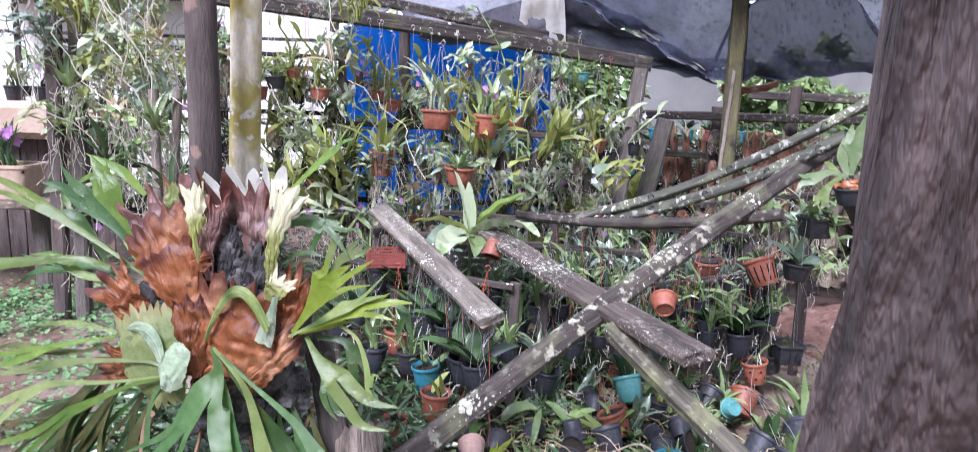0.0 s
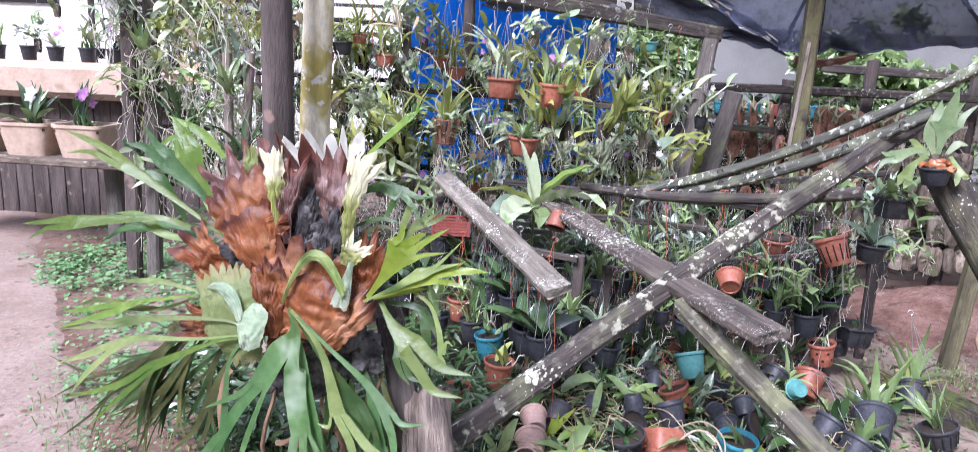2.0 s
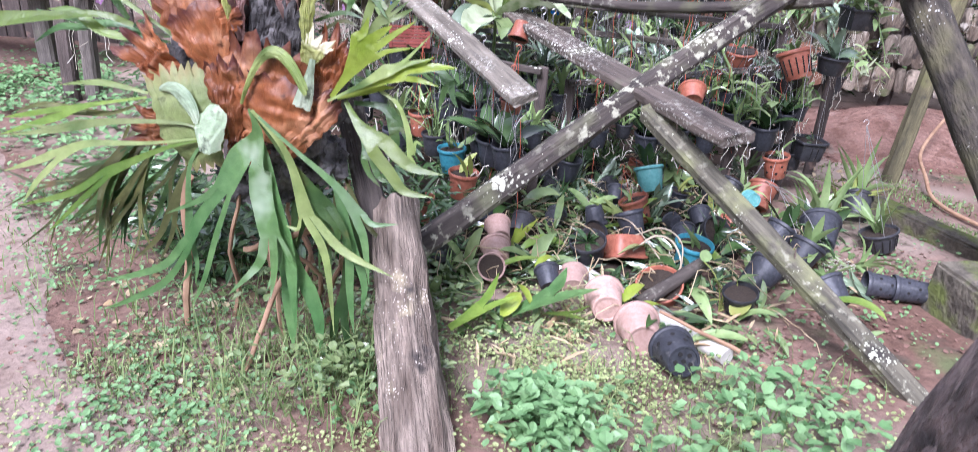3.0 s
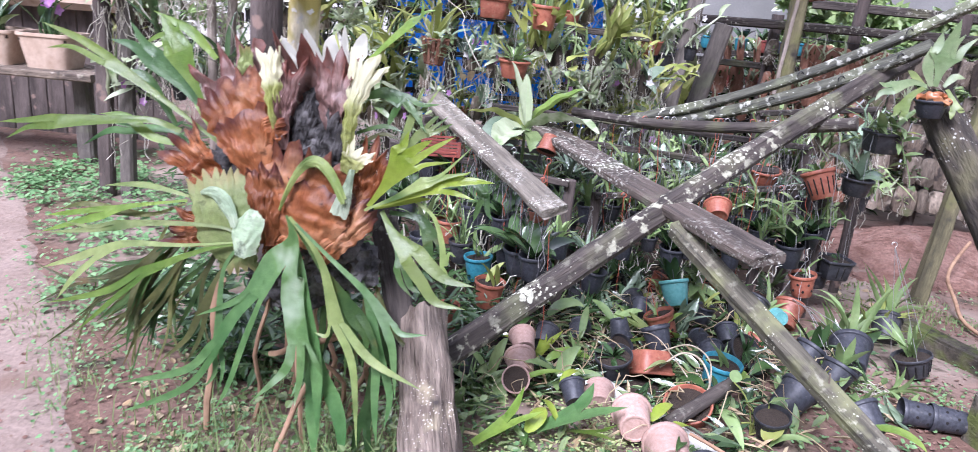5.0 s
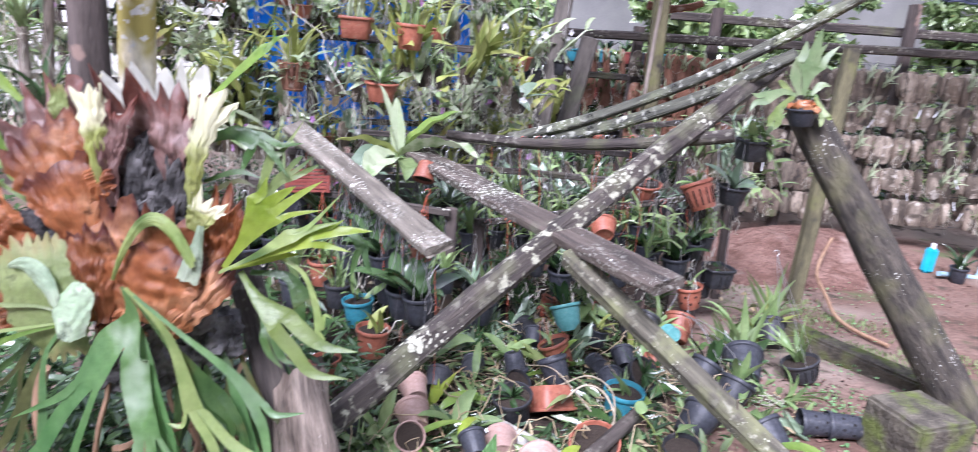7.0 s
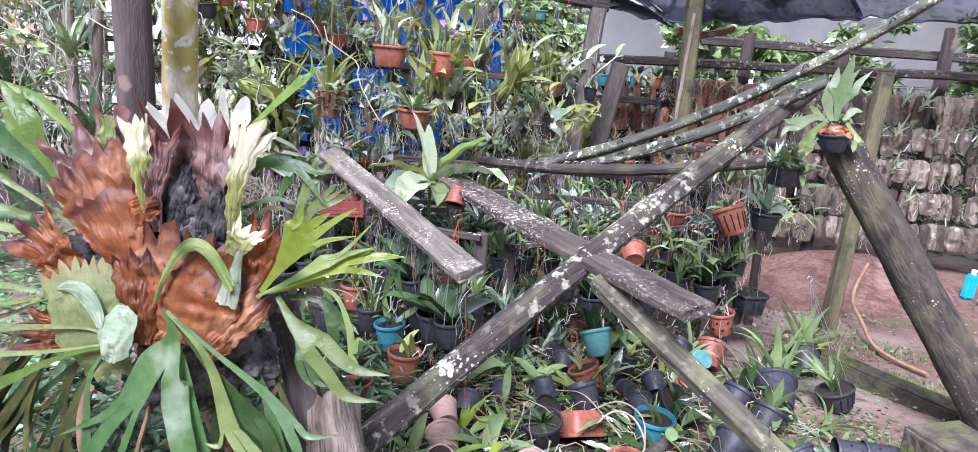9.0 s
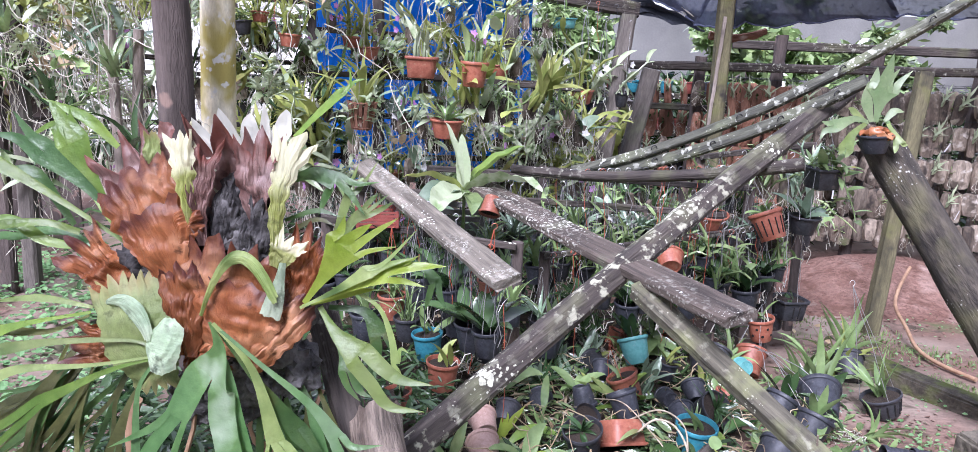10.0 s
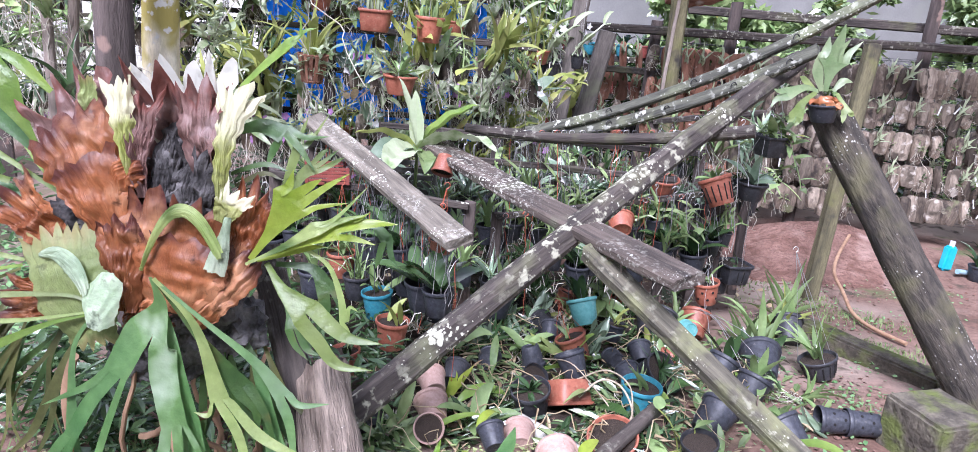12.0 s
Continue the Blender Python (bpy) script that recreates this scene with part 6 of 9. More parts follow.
def flower_mesh(seed, n=5, top=0.25, size=0.021):
    rng2 = random.Random(seed)
    bm = bmesh.new()
    for k in range(n):
        c = Vector((rng2.uniform(-0.06, 0.06), rng2.uniform(-0.06, 0.06), top + rng2.uniform(-0.05, 0.06)))
        yaw = rng2.uniform(-2.6, -0.6)
        f = Vector((math.cos(yaw), math.sin(yaw), 0.1)).to_track_quat("Z", "Y").to_matrix()
        for j in range(5):
            a = 2 * math.pi * j / 5
            d = f @ Vector((math.cos(a), math.sin(a), 0.25))
            w = f @ Vector((-math.sin(a), math.cos(a), 0)) * size * 0.42
            v = [bm.verts.new(p) for p in (c, c + d * size * 0.55 + w, c + d * size * 1.1, c + d * size * 0.55 - w)]
            bm.faces.new(v)
    return bm


def potted(name, label, shape, pmat, size, plant="", lmat="leafmid", seed=0, wire="", H=0.3, holes="", roots=False, s=1.0, flower="", group="", category="potted plant"):
    """A pot with what grows in it and hangs from it, its base at the thing's origin."""
    t = thing(name, label, category, group)
    h = POT[shape][1]
    sc = Matrix.Scale(size, 4)
    p = shared("pot" + shape, lambda: pot_mesh(shape), "pot", pmat, t, "", sc)
    if holes == "round":
        shared("holes" + shape, lambda: holes_mesh(shape), "hole_pattern", "hole", p)["kind"] = "stuff"
    elif holes == "slot":
        shared("slots" + shape, lambda: slots_mesh(shape), "slot_band", "hole", p)["kind"] = "stuff"
    shared("soil" + shape, lambda: soil_mesh(shape), "soil", "soil", t, "dark bark chips", sc)
    if plant:
        leaf_parts(t, plant, seed, lmat, h * size * 0.88, s)
    if flower:
        part("flower_spray", flower_mesh(seed, 7, h * size + 0.12 * s), flower, t)["kind"] = "stuff"
    if wire:
        part("hanger", hanger_mesh(size * 0.48, h * size * 0.95, H, 3, 0.0013, seed), wire, t)
    if roots:
        part("root_tangle", roots_mesh(seed, 9, 0.2), "root", t)["kind"] = "stuff"
    return t


def basket(t, size, mat, n=16):
    """Slats and two hoops of a tapered basket, each a part of t."""
    for i in range(n):
        a = 2 * math.pi * i / n
        p0, p1 = Vector((0.32 * size * math.cos(a), 0.32 * size * math.sin(a), 0)), Vector((0.5 * size * math.cos(a), 0.5 * size * math.sin(a), 0.95 * size))
        part("slat", board(bmesh.new(), line(p0, p1, 2), 0.11 * size, 0.03 * size, Vector((-math.sin(a), math.cos(a), 0)), 0.001), mat, t, "", False)
    for r, z in ((0.34, 0.06), (0.5, 0.9)):
        part("hoop", tube(bmesh.new(), [Vector((r * size * math.cos(k), r * size * math.sin(k), z * size)) for k in [2 * math.pi * m / 20 for m in range(21)]], 0.025 * size, 5), mat, t)


def slab_mesh(w, h, d, seed):
    """A slice of split log: rounded outline, uneven thickness."""
    rng2 = random.Random(seed)
    bm = bmesh.new()
    n = 16
    fr, bk = [], []
    for i in range(n):
        a = 2 * math.pi * i / n
        c, s = math.cos(a), math.sin(a)
        k = (abs(c) ** 4 + abs(s) ** 4) ** -0.25 * (1 + 0.10 * noise.noise((c * 1.5 + seed, s * 1.5, seed)))
        x, z = w / 2 * c * k, h / 2 * s * k - h / 2
        fr.append(bm.verts.new((x, -d * (0.6 + 0.3 * rng2.random()), z)))
        bk.append(bm.verts.new((x * 1.03, 0, z)))
    cf = bm.verts.new((0, -d * 1.35, -h / 2))
    for i in range(n):
        j = (i + 1) % n
        bm.faces.new((fr[i], bk[i], bk[j], fr[j]))
        bm.faces.new((cf, fr[i], fr[j]))
    bm.faces.new(bk)
    return bm


# hanging orchids for the racks: built once each, then copied; the origin is the hook
def hung(name, label, build, seed, H):
    t = thing(name, label, "orchid", "orchids hanging on the racks")
    build(t, seed, H)
    return t


def in_pot(shape, pmat, size, plant, lmat, s, flower="", wire="wire", roots=True):
    def build(t, seed, H):
        h = POT[shape][1] * size
        mv = Matrix.Translation((0, 0, -H - h))
        p = shared("pot" + shape, lambda: pot_mesh(shape), "pot", pmat, t, "", mv @ Matrix.Scale(size, 4))
        ob = part("leaves", leaves(plant, seed, h * 0.9, s), lmat, t)
        ob.matrix_basis = mv
        ob = part("hanger", hanger_mesh(size * 0.48, h * 0.95, H - 0.02, 3, 0.0013, seed), wire, t)
        ob.matrix_basis = mv
        if flower:
            tagged(part("flower_spray", flower_mesh(seed, 6, h + 0.12), flower, t), kind="stuff").matrix_basis = mv
        if roots:
            tagged(part("root_tangle", roots_mesh(seed, 3, 0.14), "root", t), kind="stuff").matrix_basis = mv @ Matrix.Translation((0, 0, 0.02))
    return build


def on_slab(w, h, plant, lmat, s, flower="", mat="slab"):
    def build(t, seed, H):
        mv = Matrix.Translation((0, 0, -H))
        part("bark_slab", slab_mesh(w, h, 0.025, seed), mat, t).matrix_basis = mv
        part("leaves", leaves(plant, seed, -h * 0.4, s), lmat, t).matrix_basis = mv @ pose(0, -0.03, 0, 30, 0, 0)
        tagged(part("root_tangle", roots_mesh(seed, 12, 0.24, 0.05, 0.0012), "root", t), kind="stuff").matrix_basis = mv @ Matrix.Translation((0, -0.03, -h * 0.5))
        part("hanger", hanger_mesh(0.01, -0.02, H, 2, 0.0013, seed), "wire", t).matrix_basis = mv
        if flower:
            tagged(part("flower_spray", flower_mesh(seed, 4, 0.05), flower, t), kind="stuff").matrix_basis = mv @ Matrix.Translation((0, -0.05, -0.05))
    return build


KINDS = [
    ("potted_orchid", "cane orchid in a small black plastic pot on wires", in_pot("round", "black", 0.10, "cane", "leafmid", 1.2), 0.22),
    ("potted_orchid", "leafy orchid in a small black pot on wires", in_pot("round", "black", 0.10, "strap", "leafblue", 0.75), 0.26),
    ("potted_orchid", "dark-leaved orchid in a black pot on wires", in_pot("round", "slate", 0.11, "broad", "leafdark", 0.9), 0.20),
    ("mounted_orchid", "orchid mounted on a bark slab with trailing roots", on_slab(0.09, 0.14, "cane", "leafmid", 1.1), 0.10),
    ("mounted_orchid", "mauve-flowered orchid mounted on a bark slab", on_slab(0.08, 0.12, "cane", "leafblue", 1.1, "petal"), 0.12),
    ("mounted_orchid", "pale-rooted orchid mounted on a bark slab", on_slab(0.08, 0.11, "tuft", "leafpale", 1.2), 0.08),
    ("potted_orchid", "yellowing orchid in a terracotta-coloured pot on wires", in_pot("bowl", "terracotta", 0.12, "bulb", "leafyellow", 0.9), 0.24),
    ("potted_orchid", "white-flowered orchid in a black pot on wires", in_pot("round", "black", 0.09, "cane", "leafdark", 1.2, "petalwhite"), 0.22),
    ("potted_orchid", "grassy orchid in a black pot on wires", in_pot("round", "black", 0.10, "grassy", "leafmid", 0.9), 0.22),
    ("mounted_orchid", "strap-leaved orchid mounted on a dark bark slab", on_slab(0.09, 0.13, "strap", "leafdark", 0.7), 0.10),
    ("mounted_orchid", "grey-green orchid mounted on a bark slab", on_slab(0.08, 0.13, "cane", "leafblue", 1.3), 0.12),
    ("potted_orchid", "strap-leaved orchid in a dark pot on wires", in_pot("round", "slate", 0.11, "strap", "leafmid", 0.8, "", "darkwire"), 0.28),
    ("mounted_orchid", "pale broad-leaved orchid on a small bark slab", on_slab(0.07, 0.10, "broad", "leafpale", 0.8), 0.05),
    ("potted_orchid", "cane orchid in a terracotta pot on long wires", in_pot("bowl", "terracotta", 0.12, "cane", "leafyellow", 1.3), 0.36),
    ("mounted_orchid", "low-hung orchid on a bark slab with long roots", on_slab(0.08, 0.12, "spray", "leafmid", 1.2), 0.34),
    ("mounted_orchid", "low-hung leafy orchid on a bark slab", on_slab(0.07, 0.11, "cane", "leafpale", 1.4, "petal"), 0.24),
    ("potted_orchid", "drooping lacy fern in a black pot on wires", in_pot("bowl", "black", 0.11, "lacy", "leafmid", 1.0), 0.30),
    ("mounted_orchid", "yellow-leaved orchid on a bark slab with pale roots", on_slab(0.08, 0.10, "cane", "leafyellow", 1.3), 0.20),
    ("potted_orchid", "pale white-flowered orchid in a black pot on long wires", in_pot("round", "black", 0.10, "cane", "leafpale", 1.3, "petalwhite"), 0.42),
    ("mounted_orchid", "trailing pale-leaved creeper on a bark slab", on_slab(0.06, 0.10, "spray", "leafpale", 1.1), 0.10),
    ("mounted_orchid", "mauve-flowered creeper trailing from a bark slab", on_slab(0.06, 0.10, "bulb", "leafpale", 0.9, "petal"), 0.28),
    ("mounted_orchid", "broad-leaved bright green orchid on a bark slab", on_slab(0.09, 0.12, "broad", "leafmid", 1.0), 0.06),
    ("mounted_orchid", "yellow-green bulbed orchid on a bark slab", on_slab(0.10, 0.10, "bulb", "leafyellow", 1.3), 0.05),
    ("mounted_orchid", "pale sparse orchid with a long curtain of roots", on_slab(0.07, 0.10, "sparse", "leafpale", 1.7), 0.07),
    ("mounted_orchid", "broad grey-green orchid on a small bark slab", on_slab(0.08, 0.11, "broad", "leafblue", 0.95, "petalwhite"), 0.14),
]
MADE = {}
rk = random.Random(11)


def hang(i, p, yaw=None, size=None):
    """Hang orchid kind i with its hook at p."""
    yaw = rk.uniform(-60, 60) if yaw is None else yaw
    size = size or rk.uniform(0.8, 1.4)
    m = pose(*p, rk.uniform(-5, 5), rk.uniform(-6, 6), yaw) @ Matrix.Scale(size, 4)
    if i not in MADE:
        n, lab, build, H = KINDS[i]
        MADE[i] = hung(n, lab, build, 100 + i, H)
        MADE[i].matrix_basis = m
        return MADE[i]
    return copy_thing(MADE[i], m @ Matrix.Diagonal((*MADE[i].scale, 1)).inverted())


def along(a, b, step, drop, kinds, jitter=0.05):
    a, b = Vector(a), Vector(b)
    n = max(1, int((b - a).length / step))
    for k in range(n + 1):
        p = a.lerp(b, (k + rk.uniform(-0.35, 0.35)) / n)
        hang(rk.choice(kinds), (p.x, p.y - rk.uniform(0.0, jitter), p.z - rk.uniform(0, drop)))


MIXED = [17, 3, 4, 5, 7, 22, 19, 12, 13, 14, 15, 17, 18, 19, 20, 12, 15, 17, 21, 22, 23, 24, 21, 22, 23, 24, 23, 22]
for z0, ya, xa, yb, xb in ((1.56, 4.95, -1.35, 5.35, 0.4), (1.30, 4.75, -1.3, 5.2, 0.75), (1.06, 4.7, -1.2, 5.15, 0.7), (0.80, 4.75, -1.1, 5.2, 0.7), (1.30, 4.45, -0.3, 4.8, 0.65)):
    along((xa, ya - 0.03, z0), (xb, yb - 0.03, z0 - 0.07), 0.115, 0.02, MIXED, 0.22)
along((-1.6, 4.47, 2.0), (1.0, 5.24, 1.70), 0.15, 0.02, [13, 18, 14, 16, 19, 13, 3, 20])


# ---- pots that stand, hang or lie about: rim centre, size, turn ----
SPOTS = []


def by_rim(ob, p, rx, ry, rz, drop):
    SPOTS.append((p[0], p[1]))
    ob.matrix_basis = pose(*p, rx, ry, rz) @ Matrix.Translation((0, 0, -drop))
    return ob

by_rim(potted("potted_plant", "terracotta pot with a few yellowing leaves", "round", "terracotta", 0.128, "sparse", "leafyellow", seed=200, s=1.00), (-0.155, 2.750, 0.374), 0, 4, 0, 0.109)
by_rim(potted("potted_plant", "blue-green plastic pot with sparse orchid stems", "round", "blue", 0.128, "sparse", "leafmid", seed=201, wire="darkwire", H=0.35, s=1.00), (-0.223, 3.000, 0.384), 0, -3, 0, 0.109)
by_rim(potted("potted_plant", "black plastic pot with thin leaves", "round", "black", 0.117, "grassy", "leafmid", seed=202, wire="darkwire", H=0.30, s=0.80), (-0.309, 3.120, 0.405), 0, 0, 0, 0.100)
by_rim(potted("potted_plant", "brownish terracotta pot behind the stump", "round", "terracotta", 0.122, "sparse", "leafdark", seed=203, s=1.00), (-0.333, 2.800, 0.227), 0, -5, 0, 0.103)
by_rim(potted("potted_plant", "terracotta pot with green stems", "round", "terracotta", 0.129, "strap", "leafmid", seed=204, wire="redwire", H=0.30, s=0.60), (-0.385, 3.300, 0.441), 0, 0, 0, 0.109)
by_rim(potted("flower_pot", "small teal pot hanging on wires", "round", "teal", 0.094, seed=205, wire="wire", H=0.35, category="pot"), (-0.235, 3.400, 0.464), 0, 0, 0, 0.080)
by_rim(potted("potted_plant", "blue-grey pot hanging under the plank", "round", "slate", 0.099, "sparse", "leafdark", seed=206, wire="redwire", H=0.32, s=0.80), (0.001, 3.000, 0.498), 0, 6, 0, 0.084)
by_rim(potted("potted_plant", "black pot hanging under the plank", "round", "black", 0.115, "grassy", "leafdark", seed=207, wire="wire", H=0.35, s=0.70), (-0.113, 3.200, 0.464), 4, 0, 0, 0.098)
by_rim(potted("flower_pot", "orange-brown pot hidden under the plank's end", "bowl", "terracotta", 0.105, seed=208, wire="redwire", H=0.12, category="pot"), (0.020, 2.950, 0.626), 0, 0, 0, 0.058)
by_rim(potted("flower_pot", "terracotta pot hanging crooked", "round", "terracotta", 0.101, seed=209, category="pot"), (0.039, 3.500, 0.755), 150, 15, 0, 0.086)
by_rim(potted("potted_plant", "pale teal pot tipped among leaves", "round", "teal", 0.148, "broad", "leafdark", seed=210, wire="darkwire", H=0.30, s=0.80), (0.727, 3.450, 0.185), -25, -12, 0, 0.126)
by_rim(potted("potted_plant", "small blue-grey pot with a yellow shoot", "round", "slate", 0.098, "sparse", "leafyellow", seed=211, s=0.80), (0.864, 3.300, 0.126), 0, 8, 0, 0.083)
by_rim(potted("potted_plant", "orange pot with round holes, tipped over", "round", "terracotta", 0.143, "sparse", "leafmid", seed=212, wire="redwire", H=0.15, holes="round", s=0.80), (0.612, 3.150, 0.135), -8, -24, 0, 0.121)
by_rim(potted("potted_plant", "bright blue pot dotted with round holes", "round", "blue", 0.160, "sparse", "leafmid", seed=213, holes="round", s=1.10), (0.796, 2.687, 0.150), 4, 4, 0, 0.136)
by_rim(potted("flower_pot", "square orange pot lying upside down", "square", "terracotta", 0.158, seed=214, category="pot"), (0.520, 2.710, 0.044), 150, 10, 20, 0.098)
by_rim(potted("flower_pot", "faded pink pot lying on its side", "round", "faded", 0.113, seed=215, category="pot"), (-0.009, 2.750, 0.152), -75, -35, 0, 0.096)
by_rim(potted("flower_pot", "faded pink pot lying on its side", "round", "faded", 0.125, seed=216, category="pot"), (-0.013, 2.600, 0.133), -70, 40, 20, 0.106)
by_rim(potted("flower_pot", "faded pink pot half buried in weeds", "round", "faded", 0.120, seed=217, category="pot"), (0.292, 2.500, 0.085), -85, 40, 0, 0.121)
by_rim(potted("flower_pot", "faded pink plastic pot lying tipped over", "round", "faded", 0.140, seed=218, category="pot"), (0.375, 2.245, 0.150), -92, -28, 0, 0.119)
by_rim(potted("flower_pot", "faded pink plastic pot lying tipped over", "round", "faded", 0.157, seed=219, category="pot"), (0.475, 2.125, 0.115), -94, 26, 0, 0.133)
by_rim(potted("flower_pot", "tan clay pot half hidden in weeds", "bowl", "faded", 0.106, seed=220, category="pot"), (-0.024, 2.400, 0.140), 60, 10, 0, 0.058)
by_rim(potted("flower_pot", "small dark blue pot lying in weeds", "round", "slate", 0.097, seed=221, category="pot"), (0.179, 2.400, 0.148), -60, -20, 0, 0.083)
by_rim(potted("flower_pot", "dark pot lying behind the log", "round", "slate", 0.105, seed=222, category="pot"), (-0.446, 2.900, 0.042), -80, 0, 0, 0.089)
by_rim(potted("flower_pot", "black pot lying on the heap", "round", "black", 0.109, seed=223, category="pot"), (0.108, 2.900, 0.114), -60, 40, 0, 0.093)
by_rim(potted("flower_pot", "dark blue pot lying on the heap", "round", "slate", 0.121, seed=224, category="pot"), (-0.061, 3.080, 0.048), -75, 10, 0, 0.103)
by_rim(potted("flower_pot", "dark blue pot upside down on the heap", "round", "slate", 0.105, seed=225, category="pot"), (0.445, 3.050, 0.035), 165, -14, 0, 0.089)
by_rim(potted("potted_plant", "black pot standing on the heap", "round", "black", 0.152, "tuft", "leafdark", seed=226, s=1.00), (0.356, 2.650, 0.152), 12, -10, 0, 0.129)
by_rim(potted("flower_pot", "black pot wedged in the heap", "round", "black", 0.110, seed=227, category="pot"), (0.419, 2.860, 0.096), 30, 20, 0, 0.093)
by_rim(potted("flower_pot", "wide orange clay bowl tilted beside the branch", "bowl", "terracotta", 0.178, seed=228, category="pot"), (0.598, 2.375, 0.125), 22, -14, 0, 0.097)
by_rim(potted("potted_plant", "black slotted basket hanging on a wire", "square", "black", 0.175, "sparse", "leafdark", seed=229, wire="wire", H=0.45, holes="slot", s=0.80), (1.658, 3.850, 0.248), 0, 3, 10, 0.108)
by_rim(potted("potted_plant", "black square basket hanging on a wire", "square", "black", 0.164, "tuft", "leafdark", seed=230, wire="wire", H=0.40, s=0.80), (1.568, 3.900, 0.166), 0, -3, 0, 0.102)
by_rim(potted("potted_plant", "orange pot with round holes hanging on a hook", "round", "terracotta", 0.138, "sparse", "leafmid", seed=231, wire="darkwire", H=0.25, holes="round", s=0.80), (1.400, 3.600, 0.231), 0, -8, 0, 0.118)
by_rim(potted("flower_pot", "orange pot with a rolled rim hanging tipped", "round", "terracotta", 0.154, seed=232, wire="wire", H=0.25, category="pot"), (1.335, 3.500, 0.103), -35, 25, 0, 0.131)
by_rim(potted("flower_pot", "pale teal pot lying under the rafter", "bowl", "teal", 0.099, seed=233, category="pot"), (1.197, 3.300, 0.099), -115, 30, 0, 0.055)
by_rim(potted("potted_plant", "dark grey pot tipped on its side", "round", "slate", 0.184, "strap", "leafmid", seed=234, s=1.20), (1.477, 3.110, 0.094), -60, 35, 0, 0.157)
by_rim(potted("potted_plant", "black pot tipped on its side with a pale plant", "round", "black", 0.158, "strap", "leafmid", seed=235, s=1.20), (1.823, 3.520, 0.062), -50, 20, 0, 0.134)
by_rim(potted("potted_plant", "dark blue-grey pot tipped on its side", "round", "slate", 0.149, "broad", "leafdark", seed=236, s=0.80), (1.263, 2.980, 0.112), -20, 38, 0, 0.127)
by_rim(potted("potted_plant", "dark blue-grey pot tipped on its side", "round", "slate", 0.150, "broad", "leafmid", seed=237, s=0.70), (1.295, 2.770, 0.137), -20, 34, 0, 0.127)
by_rim(potted("potted_plant", "dark grey pot lying on the earth", "round", "slate", 0.152, "strap", "leafyellow", seed=238, s=0.70), (1.059, 2.550, 0.139), -30, 50, 0, 0.129)
by_rim(potted("potted_plant", "dark grey pot lying under the rafter", "round", "slate", 0.135, "broad", "leafmid", seed=239, s=0.70), (1.237, 2.460, 0.137), -50, -30, 0, 0.114)
by_rim(potted("flower_pot", "black pot standing on the earth", "round", "black", 0.128, seed=240, holes="round", category="pot"), (0.868, 2.290, 0.161), 8, -8, 0, 0.109)
by_rim(potted("potted_plant", "black pot tipped among leaves", "round", "black", 0.149, "tuft", "leafdark", seed=241, s=1.00), (0.948, 2.890, 0.112), 40, 30, 0, 0.126)
by_rim(potted("potted_plant", "black slotted basket hanging low with a leafy orchid", "bowl", "black", 0.172, "strap", "leafmid", seed=242, wire="wire", H=0.50, holes="slot", s=0.80), (1.718, 3.050, 0.090), -8, -18, 0, 0.095)
by_rim(potted("flower_pot", "dark pot with many round holes lying in weeds", "round", "slate", 0.145, seed=243, holes="round", category="pot"), (0.552, 1.940, 0.144), -105, 25, 0, 0.123)
by_rim(potted("potted_plant", "square black pot hanging with a drooping leafy plant", "square", "black", 0.168, "sparse", "leafmid", seed=244, wire="wire", H=0.25, s=1.40), (1.699, 3.750, 0.960), 0, 0, 10, 0.104)
by_rim(potted("potted_plant", "slotted terracotta pot hanging at a tilt", "round", "terracotta", 0.167, "broad", "leafmid", seed=245, wire="wire", H=0.30, holes="slot", s=0.55), (1.403, 3.700, 0.743), -20, -18, 0, 0.142)
by_rim(potted("potted_plant", "black bowl hanging with a broad grey-green plant", "bowl", "black", 0.163, "broad", "leafblue", seed=246, wire="wire", H=0.30, s=0.90), (1.618, 3.720, 0.721), 0, 4, 0, 0.090)
by_rim(potted("flower_pot", "dark pot with a small staghorn fern on the leaning log", "bowl", "slate", 0.132, seed=247, category="pot"), (1.540, 3.080, 1.200), 0, -4, 0, 0.073)
by_rim(potted("potted_plant", "terracotta square pot with a pale orchid on the rack", "square", "terracotta", 0.179, "bulb", "leafpale", seed=248, wire="wire", H=0.35, s=0.90), (-0.298, 4.250, 1.434), 0, 2, 0, 0.111)
by_rim(potted("potted_plant", "terracotta pot with mauve flowers on the rack", "round", "terracotta", 0.155, "bulb", "leafmid", seed=249, wire="wire", H=0.30, s=1.00, flower="petal"), (-0.016, 4.250, 1.414), 0, 3, 0, 0.132)
by_rim(potted("potted_plant", "terracotta bowl with ivy-like leaves on wires", "bowl", "terracotta", 0.183, "tuft", "leafmid", seed=250, wire="wire", H=0.40, s=1.60), (-0.161, 4.220, 1.110), 0, 3, 0, 0.101)
by_rim(potted("potted_plant", "teal basket with a lacy fern hanging from the beam", "tray", "teal", 0.161, "lacy", "leafmid", seed=251, wire="wire", H=0.25, s=1.30), (0.579, 5.150, 1.679), 0, 0, 0, 0.065)
by_rim(potted("potted_plant", "small black pot hanging among dry leaves", "round", "black", 0.112, "sparse", "leafdry", seed=252, wire="wire", H=0.30, s=1.20), (-2.206, 4.400, 1.791), 0, 0, 0, 0.095)
